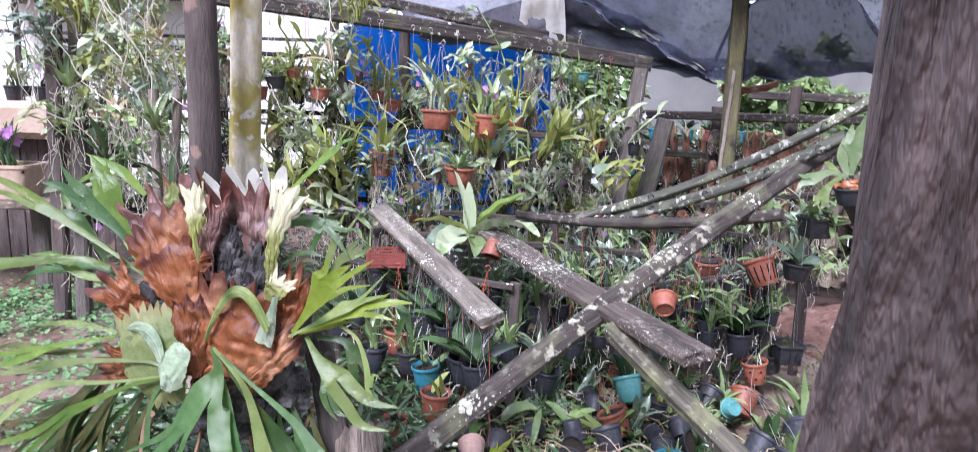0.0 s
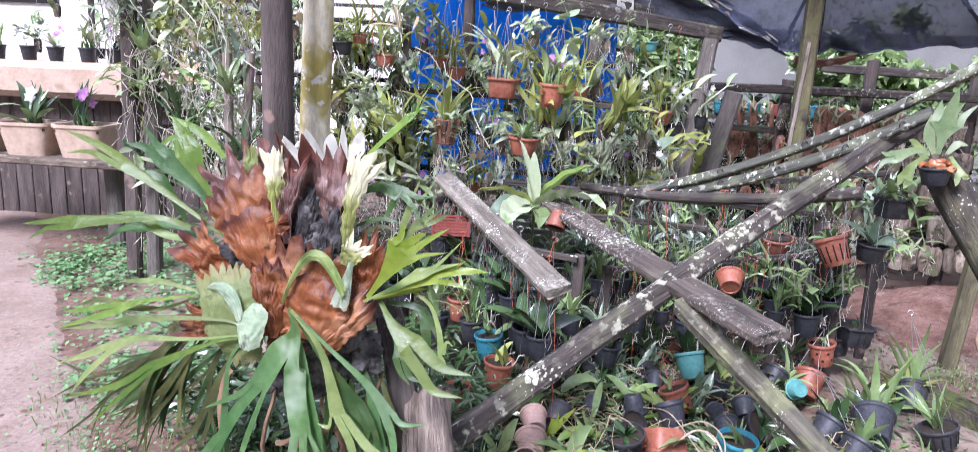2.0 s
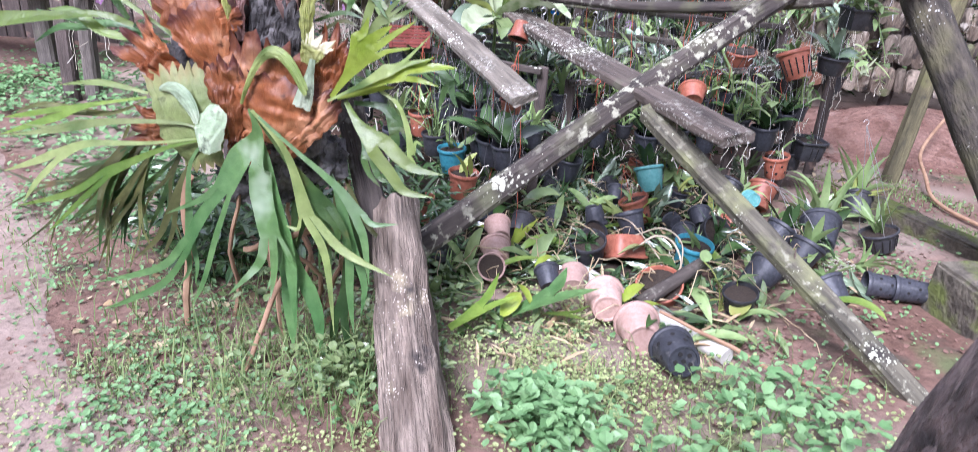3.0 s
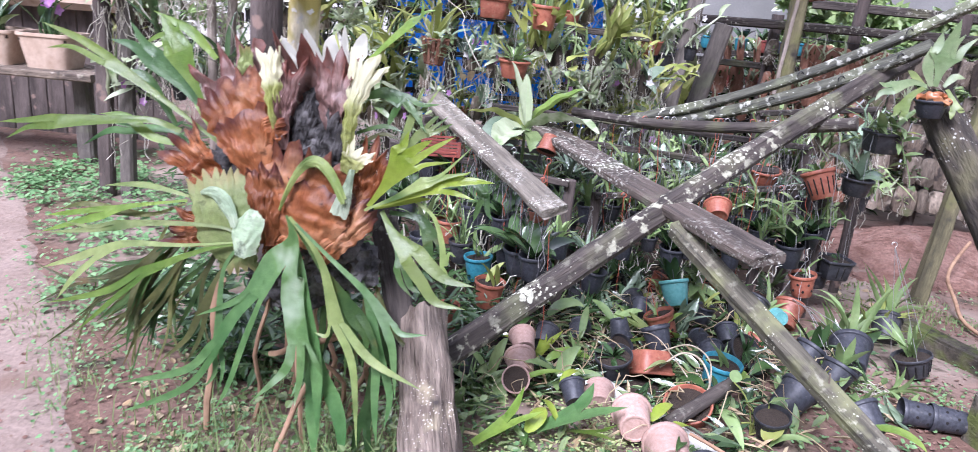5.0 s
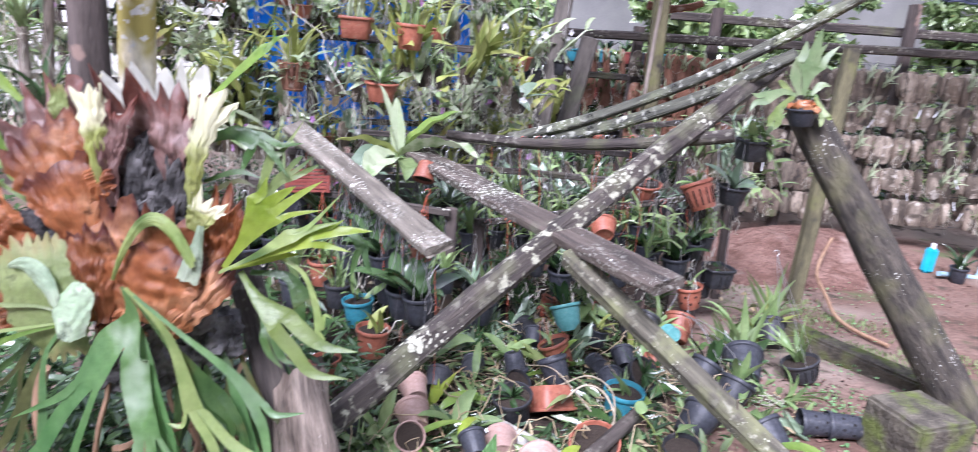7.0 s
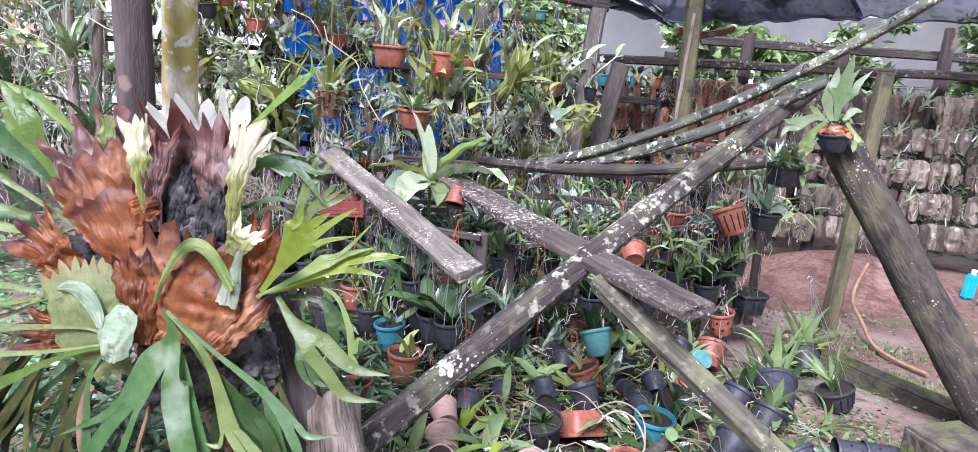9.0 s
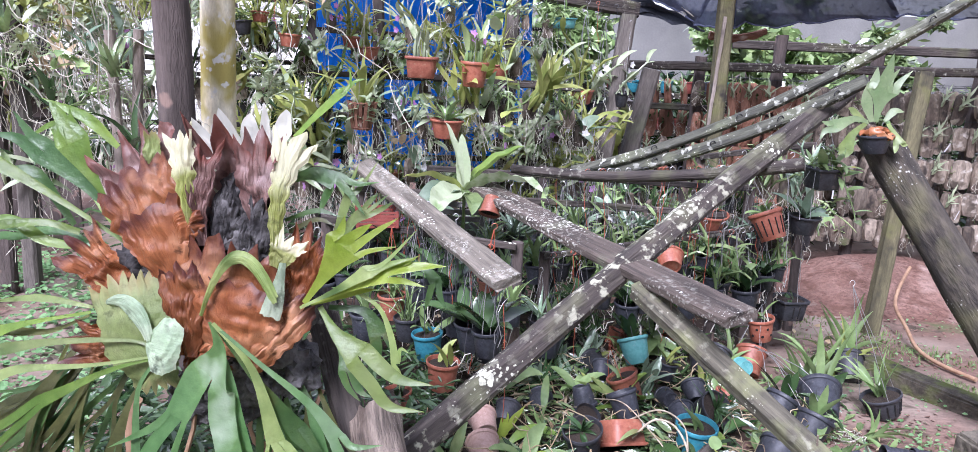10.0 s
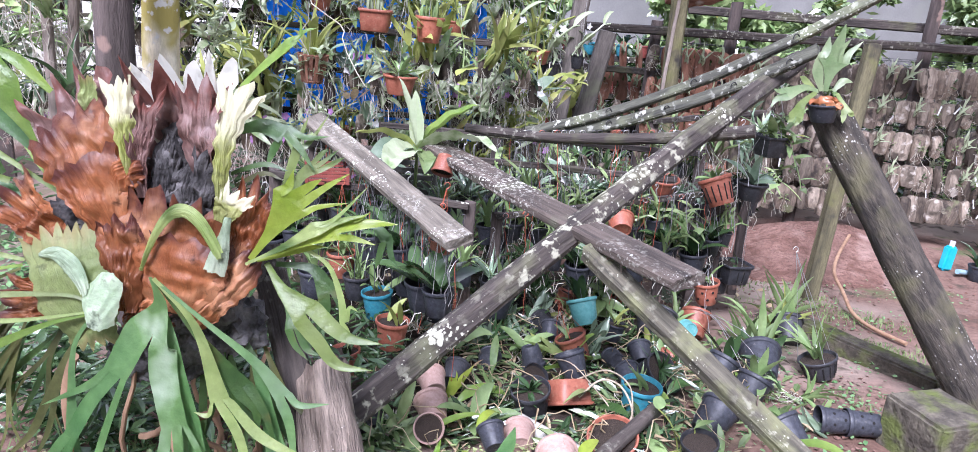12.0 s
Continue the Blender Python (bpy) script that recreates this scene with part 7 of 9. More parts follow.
by_rim(potted("potted_plant", "black slatted basket hanging on the rack", "bowl", "black", 0.202, "strap", "leafdark", seed=253, wire="wire", H=0.20, holes="slot", s=0.80), (0.464, 5.000, 1.146), 0, 0, 0, 0.111)
by_rim(potted("potted_plant", "brown clay bowl hanging behind the beam", "bowl", "terracotta", 0.167, "sparse", "leafdark", seed=254, wire="wire", H=0.30, s=0.80), (1.163, 3.750, 0.721), 10, 0, 0, 0.092)
by_rim(potted("flower_pot", "orange clay bowl lying tipped", "bowl", "terracotta", 0.144, seed=255, category="pot"), (0.916, 3.600, 0.542), -60, 10, 0, 0.079)


# ---- further racks, with what hangs from them ----
def rail_with(a, b, step, kinds, label="dark low rack rail hung with orchids"):
    plank("rack_rail", a, b, 0.03, 0.022, "beam", label, (0, 0, 1), "rail", seed=a[0] * 7 + a[1], group="rack rails")
    along((a[0], a[1] - 0.03, a[2] - 0.01), (b[0], b[1] - 0.03, b[2] - 0.01), step, 0.02, kinds, 0.06)


def rack_leg(x, y, z):
    plank("support_stake", (x, y, ground_z(x, y) - 0.02), (x + 0.01, y + 0.02, z), 0.05, 0.04, "post", "dark upright stake of a low orchid rack", (1, 0, 0), "post", seed=x * 9 + y, group="rack legs")


LOW = [2, 11, 1, 0, 2, 11]
rail_with((-0.25, 4.12, 0.86), (1.45, 4.0, 0.80), 0.085, [1, 1, 11, 1, 24, 2])
rail_with((-0.60, 3.85, 0.80), (1.2, 3.72, 0.72), 0.085, LOW)
rail_with((0.30, 3.5, 0.56), (1.5, 3.75, 0.66), 0.10, LOW)
rail_with((-0.70, 3.45, 0.74), (0.15, 3.30, 0.66), 0.12, [2, 11])
rail_with((0.4, 4.5, 0.80), (2.0, 4.5, 0.78), 0.10, [0, 2, 8, 1, 11, 9])
rail_with((1.2, 4.1, 0.95), (1.9, 4.3, 1.0), 0.12, [0, 3, 5, 9, 10])
for x, y, z in ((-0.25, 4.14, 0.87), (1.45, 4.02, 0.81), (-0.6, 3.87, 0.81), (1.2, 3.74, 0.73), (0.3, 3.52, 0.57), (1.5, 3.77, 0.67), (-0.7, 3.47, 0.75), (0.15, 3.32, 0.67), (0.4, 4.52, 0.81), (2.0, 4.52, 0.79), (1.2, 4.12, 0.96), (1.9, 4.32, 1.01)):
    rack_leg(x, y, z)
rail_with((-3.4, 6.1, 1.72), (0.6, 6.2, 1.62), 0.26, MIXED, "dark far rack rail hung with orchids")
rail_with((-3.4, 6.1, 1.25), (1.2, 6.2, 1.15), 0.22, MIXED, "dark far rack rail hung with orchids")
rail_with((-2.9, 6.1, 0.80), (1.4, 6.2, 0.72), 0.13, MIXED, "dark far rack rail hung with orchids")
for x in (-3.4, -1.8, -0.2, 1.2):
    rack_leg(x, 6.14, 1.75 if x < 0 else 1.2)
rail_with((-2.65, 4.62, 1.78), (-1.0, 4.9, 1.72), 0.22, [15, 17, 19, 12, 18, 4], "dark side rack rail hung with orchids")
rail_with((-2.6, 4.62, 1.40), (-1.0, 4.9, 1.36), 0.20, [15, 5, 19, 13, 7, 4, 12], "dark side rack rail hung with orchids")
rail_with((-2.6, 4.62, 1.02), (-1.0, 4.9, 0.98), 0.11, [3, 15, 10, 18, 7, 19, 8], "dark side rack rail hung with orchids")
for x, y in ((-1.0, 4.93), (-1.75, 4.8)):
    rack_leg(x, y, 1.82)
rail_with((-6.0, 6.9, 2.35), (-1.2, 6.7, 2.30), 0.34, MIXED, "dark high rack rail hung with orchids")
rail_with((-6.0, 6.9, 1.95), (-1.2, 6.7, 1.92), 0.34, MIXED, "dark high rack rail hung with orchids")
for x in (-6.0, -4.4, -2.8, -1.2):
    rack_leg(x, 6.86, 2.4)
# far shelves of pots seen between the rack posts
for z in (0.45, 0.78, 1.10):
    plank("rack_rail", (0.9, 6.75, z), (2.3, 6.65, z), 0.05, 0.03, "beam", "dark far shelf rail crowded with pots", (0, 0, 1), "rail", seed=z * 5, group="rack rails")
    for k in range(9):
        t = potted("potted_plant", "small far pot with a dark plant on the shelf", "round", rk.choice(("black", "terracotta", "black", "blue", "slate", "redplastic")), 0.12, rk.choice(("tuft", "sparse", "broad")), "leafdark", 900 + k + int(z * 50), s=0.8, group="pots on the far shelf")
        t.matrix_basis = pose(0.95 + 0.155 * k + rk.uniform(-0.03, 0.03), 6.74 - 0.011 * k, z + 0.026)
for x in (0.9, 2.3):
    rack_leg(x, 6.72, 1.15)
# orchids on hooks along the short plank
along((-0.50, 3.70, 0.885), (0.02, 2.70, 0.715), 0.16, 0.01, [2, 11, 2], 0.02)

# loose wires with hooks that hang from the planks and the rails
rw = random.Random(8)
for k in range(190):
    s = rw.random()
    if k < 84:
        a, b = V(-0.52, 3.74, 0.90), V(0.06, 2.63, 0.715)
    elif k < 122:
        a, b = V(0.20, 3.83, 0.88), V(1.27, 3.13, 1.05)
    elif k < 165:
        a, b = V(0.30, 3.47, 0.56), V(1.5, 3.72, 0.66)
    else:
        a, b = V(-1.5, 4.42, 2.02), V(0.95, 5.2, 1.75)
    p = a.lerp(b, s)
    L = rw.uniform(0.2, 0.55)
    bm = tube(bmesh.new(), line(p, p + V(rw.gauss(0, 0.03), rw.gauss(0, 0.03), -L), 6, wob=0.03, seed=k), rw.choice((0.0011, 0.0014)), 4, caps=False)
    tube(bm, [p + V(0.012 * math.sin(t), 0, 0.01 - 0.012 * math.cos(t)) for t in [0.5 * j for j in range(11)]], 0.0016, 4, caps=False)
    tagged(part("hanging_wire", bm, rw.choice(("wire", "darkwire", "darkwire", "wire", "darkwire", "redwire"))), "bare hanger wire dangling from a plank or rail", "wire", "dangling wires")

# ---- wall of log slabs along the fence: rows of mounted slabs on wires ----
SLABS = []
for k in range(8):
    t = thing("log_slab", "weathered split-log slab wired to the fence, sprouting small orchids", "log slab", "slabs on the fence")
    red = k in (2, 5)
    part("slab", slab_mesh(0.075 + 0.014 * (k % 4), 0.20 + 0.02 * (k % 3), 0.05, 300 + k), "slabred" if red else "slabpale" if k in (3, 6) else "slab", t)
    part("hanger", hanger_mesh(0.02, -0.03, 0.06, 2, 0.0012, k), "darkwire", t)
    if k % 4 != 3:
        part("leaves", leaves(("tuft", "bulb", "sparse", "tuft")[k % 4], 320 + k, 0.0, 0.55), ("leafmid", "leafblue", "leafdark", "leafpale")[(k * 3) % 4], t).matrix_basis = pose(0, -0.05, -0.10, 35, 0, 0)
    if k % 2 == 0:
        tagged(part("root_tangle", roots_mesh(340 + k, 5, 0.13, 0.03, 0.0012), "root", t), kind="stuff").matrix_basis = Matrix.Translation((0, -0.06, -0.12))
    SLABS.append(t)
used = [False] * 8
rs = random.Random(21)
for layer, (xa, ya, xb, yb) in enumerate(((1.75, 5.92, 4.75, 5.05), (1.5, 6.35, 5.2, 5.4))):
    for row in range(6):
        z = 1.27 - 0.235 * row
        n = 44 if layer == 0 else 30
        tagged(part("slab_wire", tube(bmesh.new(), line((xa, ya, z + 0.04), (xb, yb, z + 0.04), 12, bow=(0, 0, -0.03)), 0.002, 5), "darkwire"), "thin dark wire strung along the fence", "wire", "fence wires")
        for k in range(n):
            if rs.random() < 0.08:
                continue
            s = (k + rs.uniform(-0.25, 0.25)) / (n - 1)
            x, y = xa + (xb - xa) * s, ya + (yb - ya) * s
            low = ground_z(x, y)
            if z - 0.24 < low + 0.02:
                continue
            i = rs.choice((0, 1, 3, 4, 6, 7, 3, 7)) if x > 2.5 else rs.choice((2, 5, 2, 5, 1, 4))
            m = pose(x, y - rs.uniform(0, 0.06), z - 0.03 * 4 * s * (1 - s), rs.uniform(-8, 8), rs.uniform(-7, 7), rs.uniform(-25, 10)) @ Matrix.Diagonal((rs.uniform(0.55, 1.15), 1, rs.uniform(0.82, 1.06), 1))
            if not used[i]:
                used[i] = True
                SLABS[i].matrix_basis = m
            else:
                copy_thing(SLABS[i], m @ Matrix.Diagonal((*SLABS[i].scale, 1)).inverted())

# white plant labels hung on the racks and the slabs
rl = random.Random(5)
tag0 = None
for k in range(56):
    if k < 22:
        x = rl.uniform(1.9, 4.3)
        p = (x, 5.88 - (x - 1.75) * 0.29 - 0.075, rl.uniform(0.2, 1.1))
    elif k < 60:
        x = rl.uniform(-1.1, 0.8)
        p = (x, 4.72 + (x + 1.3) * 0.22, rl.choice((1.5, 1.24, 1.0, 0.74)))
    else:
        p = (rl.uniform(0.2, 1.5), rl.uniform(3.35, 3.6), rl.uniform(0.25, 0.7))
    m = pose(*p, rl.uniform(-15, 15), rl.uniform(-35, 35), rl.uniform(-40, 40))
    if tag0 is None:
        tag0 = tagged(part("plant_label", box(bmesh.new(), V(0, 0, 0), (0.011, 0.0015, 0.07), None, 0.0005), "white", None, "", False), "blank white plastic plant label on a wire", "label", "plant labels")
        tag0.matrix_basis = m
    else:
        copy_thing(tag0, m)

# ---- plants of their own ----
# slatted terracotta basket with tall pale orchid
t = thing("slatted_basket", "tapered slatted wooden basket with tall yellow-green orchid leaves", "hanging basket")
basket(t, 0.155, "slabred")
leaf_parts(t, "strap", 77, "leafyellow", 0.13, 1.35)
tagged(part("root_tangle", roots_mesh(78, 12, 0.25), "root", t), kind="stuff")
part("hanger", hanger_mesh(0.08, 0.16, 0.5, 3, 0.0013, 3), "wire", t)
t.matrix_basis = pose(-0.614, 4.2, 1.05, 0, 3, 0)
# large pale variegated plant between the planks
t = thing("broad_leaf_plant", "broad-leaved pale green plant growing between the planks", "plant")
for yaw, el, L, W, bend, mat in ((1.9, 1.45, 0.24, 0.05, 0.15, "leafpale"), (2.7, 1.32, 0.30, 0.055, 0.25, "leafpale"), (0.2, 0.85, 0.31, 0.085, 0.5, "frond"), (-0.35, 0.45, 0.42, 0.09, 0.9, "leafpale"), (-2.2, 0.1, 0.30, 0.10, 0.7, "leafpale"), (3.05, 0.55, 0.27, 0.07, 0.9, "leafyellow"), (-1.3, 0.0, 0.22, 0.08, 0.6, "leafmid"), (-2.9, 0.2, 0.24, 0.08, 1.2, "leafblue")):
    bm = bmesh.new()
    blade(bm, random.Random(int(yaw * 50)), (0, 0, 0), yaw, el, L * 1.15, W * 1.4, bend, "broad", 14, 0.5)
    for v in bm.verts:
        v.co += Vector((0, 0, 0.006 * math.sin(v.co.length * 60 + yaw * 3)))
    part("leaf", bm, mat, t)
part("stem", tube(bmesh.new(), line((0, 0, -0.5), (0, 0, 0.02), 4, wob=0.03), 0.008, 6), "leafmid", t)
t.matrix_basis = pose(-0.07, 3.70, 0.82)
# climbing vine with round leaves in the rack
t = thing("round_leaf_vine", "climbing vine with round pale green leaves over the rack", "vine")
stem = line((0.146, 4.2, 0.95), (-0.085, 4.2, 2.0), 18, bow=(0.10, -0.03, 0.0), wob=0.10, seed=4)
part("stem", tube(bmesh.new(), stem, 0.004, 5), "leafmid", t)
for k in range(34):
    p = stem[rl.randrange(len(stem))]
    bm = bmesh.new()
    blade(bm, rl, p, rl.uniform(0, 6.28), rl.uniform(-0.5, 0.9), rl.uniform(0.055, 0.09), rl.uniform(0.05, 0.075), rl.uniform(0, 0.6), "broad", 7, 0.12)
    part("leaf", bm, rl.choice(("leafpale", "leafmid", "leafyellow")), t)
# small staghorn on the leaning log
t = thing("small_staghorn", "small grey-green staghorn fern in the pot on the log", "fern")
antler_frond("leafsilver", (-2.8, 2.3, 0.0), 1.3, (((-1.9, 6.8), (-1.2, 9.9),), 1.0, 8.0, ((((-2.9, 13.1), (-2.2, 16.3),), 1.5, 2.5, ()), (((0.3, 14.4), (2.0, 19.5),), 1.5, 3.5, ()), (((1.0, 12.8), (3.3, 15.6),), 1.5, 1.8, ()), (((2.9, 11.8), (6.5, 15.0),), 1.5, 2.1, ()),)), t).name = "frond"
antler_frond("leafsilver", (-3.8, 2.3, 0.0), 1.0, (((-5.0, 7.7), (-4.6, 12.5),), 1.0, 3.2, ()), t).name = "frond"
antler_frond("leafsilver", (-4.8, 2.2, 0.5), 1.2, (((-8.7, 3.0), (-13.6, 1.3),), 2.0, 3.8, ((((-16.2, -0.0), (-17.8, -2.3),), 2.0, 1.8, ()), (((-15.5, 1.9), (-17.1, 2.6),), 2.0, 1.7, ()),)), t).name = "frond"
antler_frond("frondpale", (-5.7, 1.8, 1.0), 1.2, (((-9.4, -1.0), (-11.7, -4.7),), 3.0, 3.8, ((((-13.0, -5.6), (-14.0, -6.3),), 3.0, 1.4, ()), (((-11.4, -6.3), (-12.1, -7.3),), 3.0, 1.4, ()),)), t).name = "frond"
antler_frond("frondpale", (-0.2, 1.5, 1.0), 1.0, (((1.1, -1.6), (1.7, -4.0),), 2.5, 3.1, ((((0.7, -5.3), (0.4, -6.5),), 2.5, 1.4, ()), (((2.7, -4.3), (3.8, -4.3),), 2.5, 1.4, ()),)), t).name = "frond"
antler_frond("leafsilver", (-0.7, 2.3, 0.0), 0.8, (((1.7, 4.8), (4.0, 4.4),), 1.0, 2.4, ()), t).name = "frond"
antler_frond("frondpale", (-5.6, 2.6, 0.0), 1.0, (((-8.4, 5.1), (-9.9, 6.0),), 1.0, 2.4, ()), t).name = "frond"
part("moss_collar", tube(bmesh.new(), [Vector((0.055 * math.cos(a), 0.055 * math.sin(a), 0.012 * math.sin(a * 2.0))) for a in [0.2 * j for j in range(33)]], [0.009 + 0.007 * math.sin(j * 0.9) ** 2 for j in range(33)], 8, 0.012), "shield", t, "brown dry shield around the foot").matrix_basis = fern.matrix_basis.to_3x3().inverted().to_4x4() @ Matrix.Translation((-0.055, -0.02, -0.012))
t.matrix_basis = Matrix.Translation((1.600, 3.10, 1.215)) @ fern.matrix_basis.to_3x3().to_4x4()
# orchid keiki drooping beside the square hanging pot
t = thing("drooping_orchid", "drooping leafy orchid stems with yellow tips beside the log", "orchid")
for k in range(4):
    bm = bmesh.new()
    st = line((0, 0, 0), (0.10 + 0.05 * k, -0.03, 0.06 - 0.11 * k), 8, bow=(0.04, 0, 0.05), wob=0.03, seed=k)
    tube(bm, st, 0.003, 4)
    for j, p in enumerate(st[1:]):
        lf = bmesh.new()
        blade(lf, rng, p, rng.uniform(-1.5, 1.5) + (3.1 if j % 2 else 0), rng.uniform(-0.4, 0.6), 0.09, 0.03, 0.6, "broad", 5)
        part("leaf", lf, "leafmid", t)
    part("stem", bm, "leafmid", t)
t.matrix_basis = pose(1.60, 3.70, 0.98)
# grey pieces, crates and bottles among the racks
def crate(name, label, mat, c, w, h, d, rz):
    t = thing(name, label, "crate")
    for k in range(5):
        for y in (-d / 2, d / 2):
            part("slat", box(bmesh.new(), V(0, y, h * (k + 0.5) / 5), (w, 0.006, h / 5 * 0.7), None, 0.001), mat, t, "", False)
    for x in (-w / 2, w / 2):
        for y in (-d / 2, d / 2):
            part("corner", box(bmesh.new(), V(x, y, h / 2), (0.014, 0.014, h), None, 0.002), mat, t, "", False)
    part("base", box(bmesh.new(), V(0, 0, 0.006), (w, d, 0.008)), mat, t, "", False)
    t.matrix_basis = pose(*c, 0, 0, rz)


crate("slatted_tray", "dull red slatted plastic tray under the plank", "redplastic", (-0.46, 3.42, 0.72), 0.17, 0.075, 0.14, 8)
crate("slatted_crate", "grey slatted crate behind the planks", "greyplastic", (-0.07, 3.95, 0.52), 0.20, 0.18, 0.18, -5)
for x, y, z, w, h, mat, nm, lab in ((0.72, 5.45, 0.72, 0.09, 0.10, "yellow", "plastic_tub", "small yellow plastic tub"), (0.62, 5.4, 0.70, 0.07, 0.12, "white", "plastic_tub", "small white plastic tub"), (0.80, 5.4, 0.69, 0.08, 0.08, "teal", "plastic_tub", "small dull green plastic tub"), (0.52, 5.45, 0.70, 0.07, 0.09, "blue", "plastic_tub", "small blue plastic tub")):
    ob = shared("potround", lambda: pot_mesh("round"), nm, mat, None, "", pose(x, y, z, 0, 5, 0) @ Matrix.Diagonal((w, w, h, 1)))
    tagged(ob, lab + " on a board in the rack", "tub")
plank("shelf_board", (0.35, 5.45, 0.685), (1.0, 5.45, 0.675), 0.14, 0.02, "beam", "dark board shelf in the rack", (0, 1, 0), "shelf")

# ---- the planter corner: tan troughs on a bench and a shelf of black pots ----
def trough(x, y, z, w, rz, seed):
    t = thing("planter_trough", "tan clay planter trough with leafy plants", "planter", "planter troughs")
    bm = bmesh.new()
    prof = [(0.80, 0), (1.0, 0.9), (1.06, 0.91), (1.06, 1.0), (0.97, 1.0), (0.93, 0.85)]
    rings = []
    for k, zz in prof:
        ring = []
        for i in range(28):
            a = 2 * math.pi * i / 28
            c, s = math.cos(a), math.sin(a)
            f = (abs(c) ** 8 + abs(s) ** 8) ** -0.125
            ring.append(bm.verts.new((w / 2 * k * c * f, w / 2 * 0.8 * k * s * f, zz * 0.24)))
        rings.append(ring)
    for a, b in zip(rings, rings[1:]):
        for i in range(28):
            bm.faces.new((a[i], a[(i + 1) % 28], b[(i + 1) % 28], b[i]))
    bm.faces.new(rings[0][::-1])
    part("trough", bm, "plaster", t)
    soil = box(bmesh.new(), V(0, 0, 0.195), (w * 0.9, w * 0.72, 0.02))
    part("soil", soil, "soil", t)
    part("leaves", leaves(("broad", "strap", "tuft")[seed % 3], seed, 0.2, 1.3), "leafmid", t)
    part("leaves", leaves("bulb", seed + 3, 0.2, 1.2), "leafdark", t)
    tagged(part("flower_spray", flower_mesh(seed, 5, 0.42, 0.04), "petal" if seed % 2 else "petalwhite", t), kind="stuff")
    t.matrix_basis = pose(x, y, z, 0, 0, rz)


bench = thing("bench", "dark wooden bench under the tan troughs", "bench")
plank("seat_board", (-4.9, 5.25, 0.68), (-3.0, 5.15, 0.68), 0.5, 0.05, "slab", "", (0, 1, 0), parent=bench)
for x in (-4.7, -3.25):
    plank("leg", (x, 5.2, ground_z(x, 5.2) - 0.02), (x, 5.2, 0.66), 0.12, 0.1, "greywood", "", (1, 0, 0), parent=bench)
for k, (x, z) in enumerate(((-3.40, 0.705), (-3.82, 0.705), (-4.26, 0.705))):
    trough(x, 5.15, z, 0.37, 3 * k, 401 + k)
plank("plant_ledge", (-5.6, 6.05, 1.20), (-3.05, 6.05, 1.20), 0.34, 0.30, "plaster", "tan ledge behind the troughs", (0, 1, 0), "ledge")
# boards added under the ledge; their dark wood stands in for bench shade
base = thing("ledge_base", "boards under the ledge, coloured dark for the bench's shade", "wall")
for k in range(17):
    x = -5.55 + 0.152 * k
    plank("board", (x, 6.1, ground_z(x, 6.1) - 0.02), (x + 0.01, 6.1, 1.045), 0.146, 0.03, "post", "", (1, 0, 0), n=6, seed=k * 1.7, parent=base)
for k in range(9):
    t = potted("potted_plant", "small black pot with a white-flowered plant on the ledge", "round", "black", 0.14, ("bulb", "broad", "sparse")[k % 3], ("leafmid", "leafpale", "leafdark")[k % 3], 430 + k, s=0.9, flower="petalwhite" if k % 2 else "petal", group="pots on the ledge")
    t.matrix_basis = pose(-3.15 - 0.26 * k, 6.02 + 0.03 * (k % 2), 1.352, 0, 0, 40 * k)

# epiphytes and creepers on the two square posts and the stakes
for k, (x, y, z, kind, mat, s) in enumerate(((-2.62, 4.40, 1.75, "spray", "leafblue", 1.4), (-2.50, 4.38, 1.50, "strap", "leafmid", 0.9), (-2.55, 4.40, 1.20, "spray", "leafmid", 1.4), (-2.60, 4.40, 1.95, "bulb", "leafdark", 1.2), (-1.45, 3.24, 1.35, "strap", "leafmid", 0.8),
                                         (-1.40, 3.24, 1.05, "strap", "leafdark", 0.9), (-1.7, 3.6, 1.55, "spray", "leafyellow", 1.2), (-1.55, 3.5, 1.75, "sparse", "leafdry", 1.1), (-1.9, 3.8, 1.35, "sparse", "leafdry", 1.2), (-1.6, 3.5, 1.2, "spray", "leafmid", 1.3), (-1.9, 3.9, 1.7, "spray", "leafpale", 1.6), (-1.75, 3.7, 1.5, "cane", "leafpale", 1.4), (-2.2, 4.2, 1.6, "spray", "leafyellow", 1.6), (-2.0, 4.0, 1.9, "cane", "leafmid", 1.6), (-1.6, 3.6, 1.35, "cane", "leafblue", 1.4), (-2.0, 3.9, 1.1, "bulb", "leafdark", 1.2))):
    t = thing("epiphyte", "leafy epiphyte growing among the posts with bare roots", "epiphyte", "epiphytes on the posts")
    part("leaves", leaves(kind, 500 + k, 0, s), mat, t)
    tagged(part("root_tangle", roots_mesh(520 + k, 14, 0.35, 0.05), "root", t), kind="stuff")
    part("vine", tube(bmesh.new(), line((0, 0.02, 0), (rl.uniform(-0.3, 0.3), 0.12, 0.75), 10, bow=(rl.uniform(-0.15, 0.15), 0, 0), wob=0.12, seed=k), 0.003, 5), "root", t)
    t.matrix_basis = pose(x, y, z, rl.uniform(0, 30), 0, rl.uniform(-40, 40))

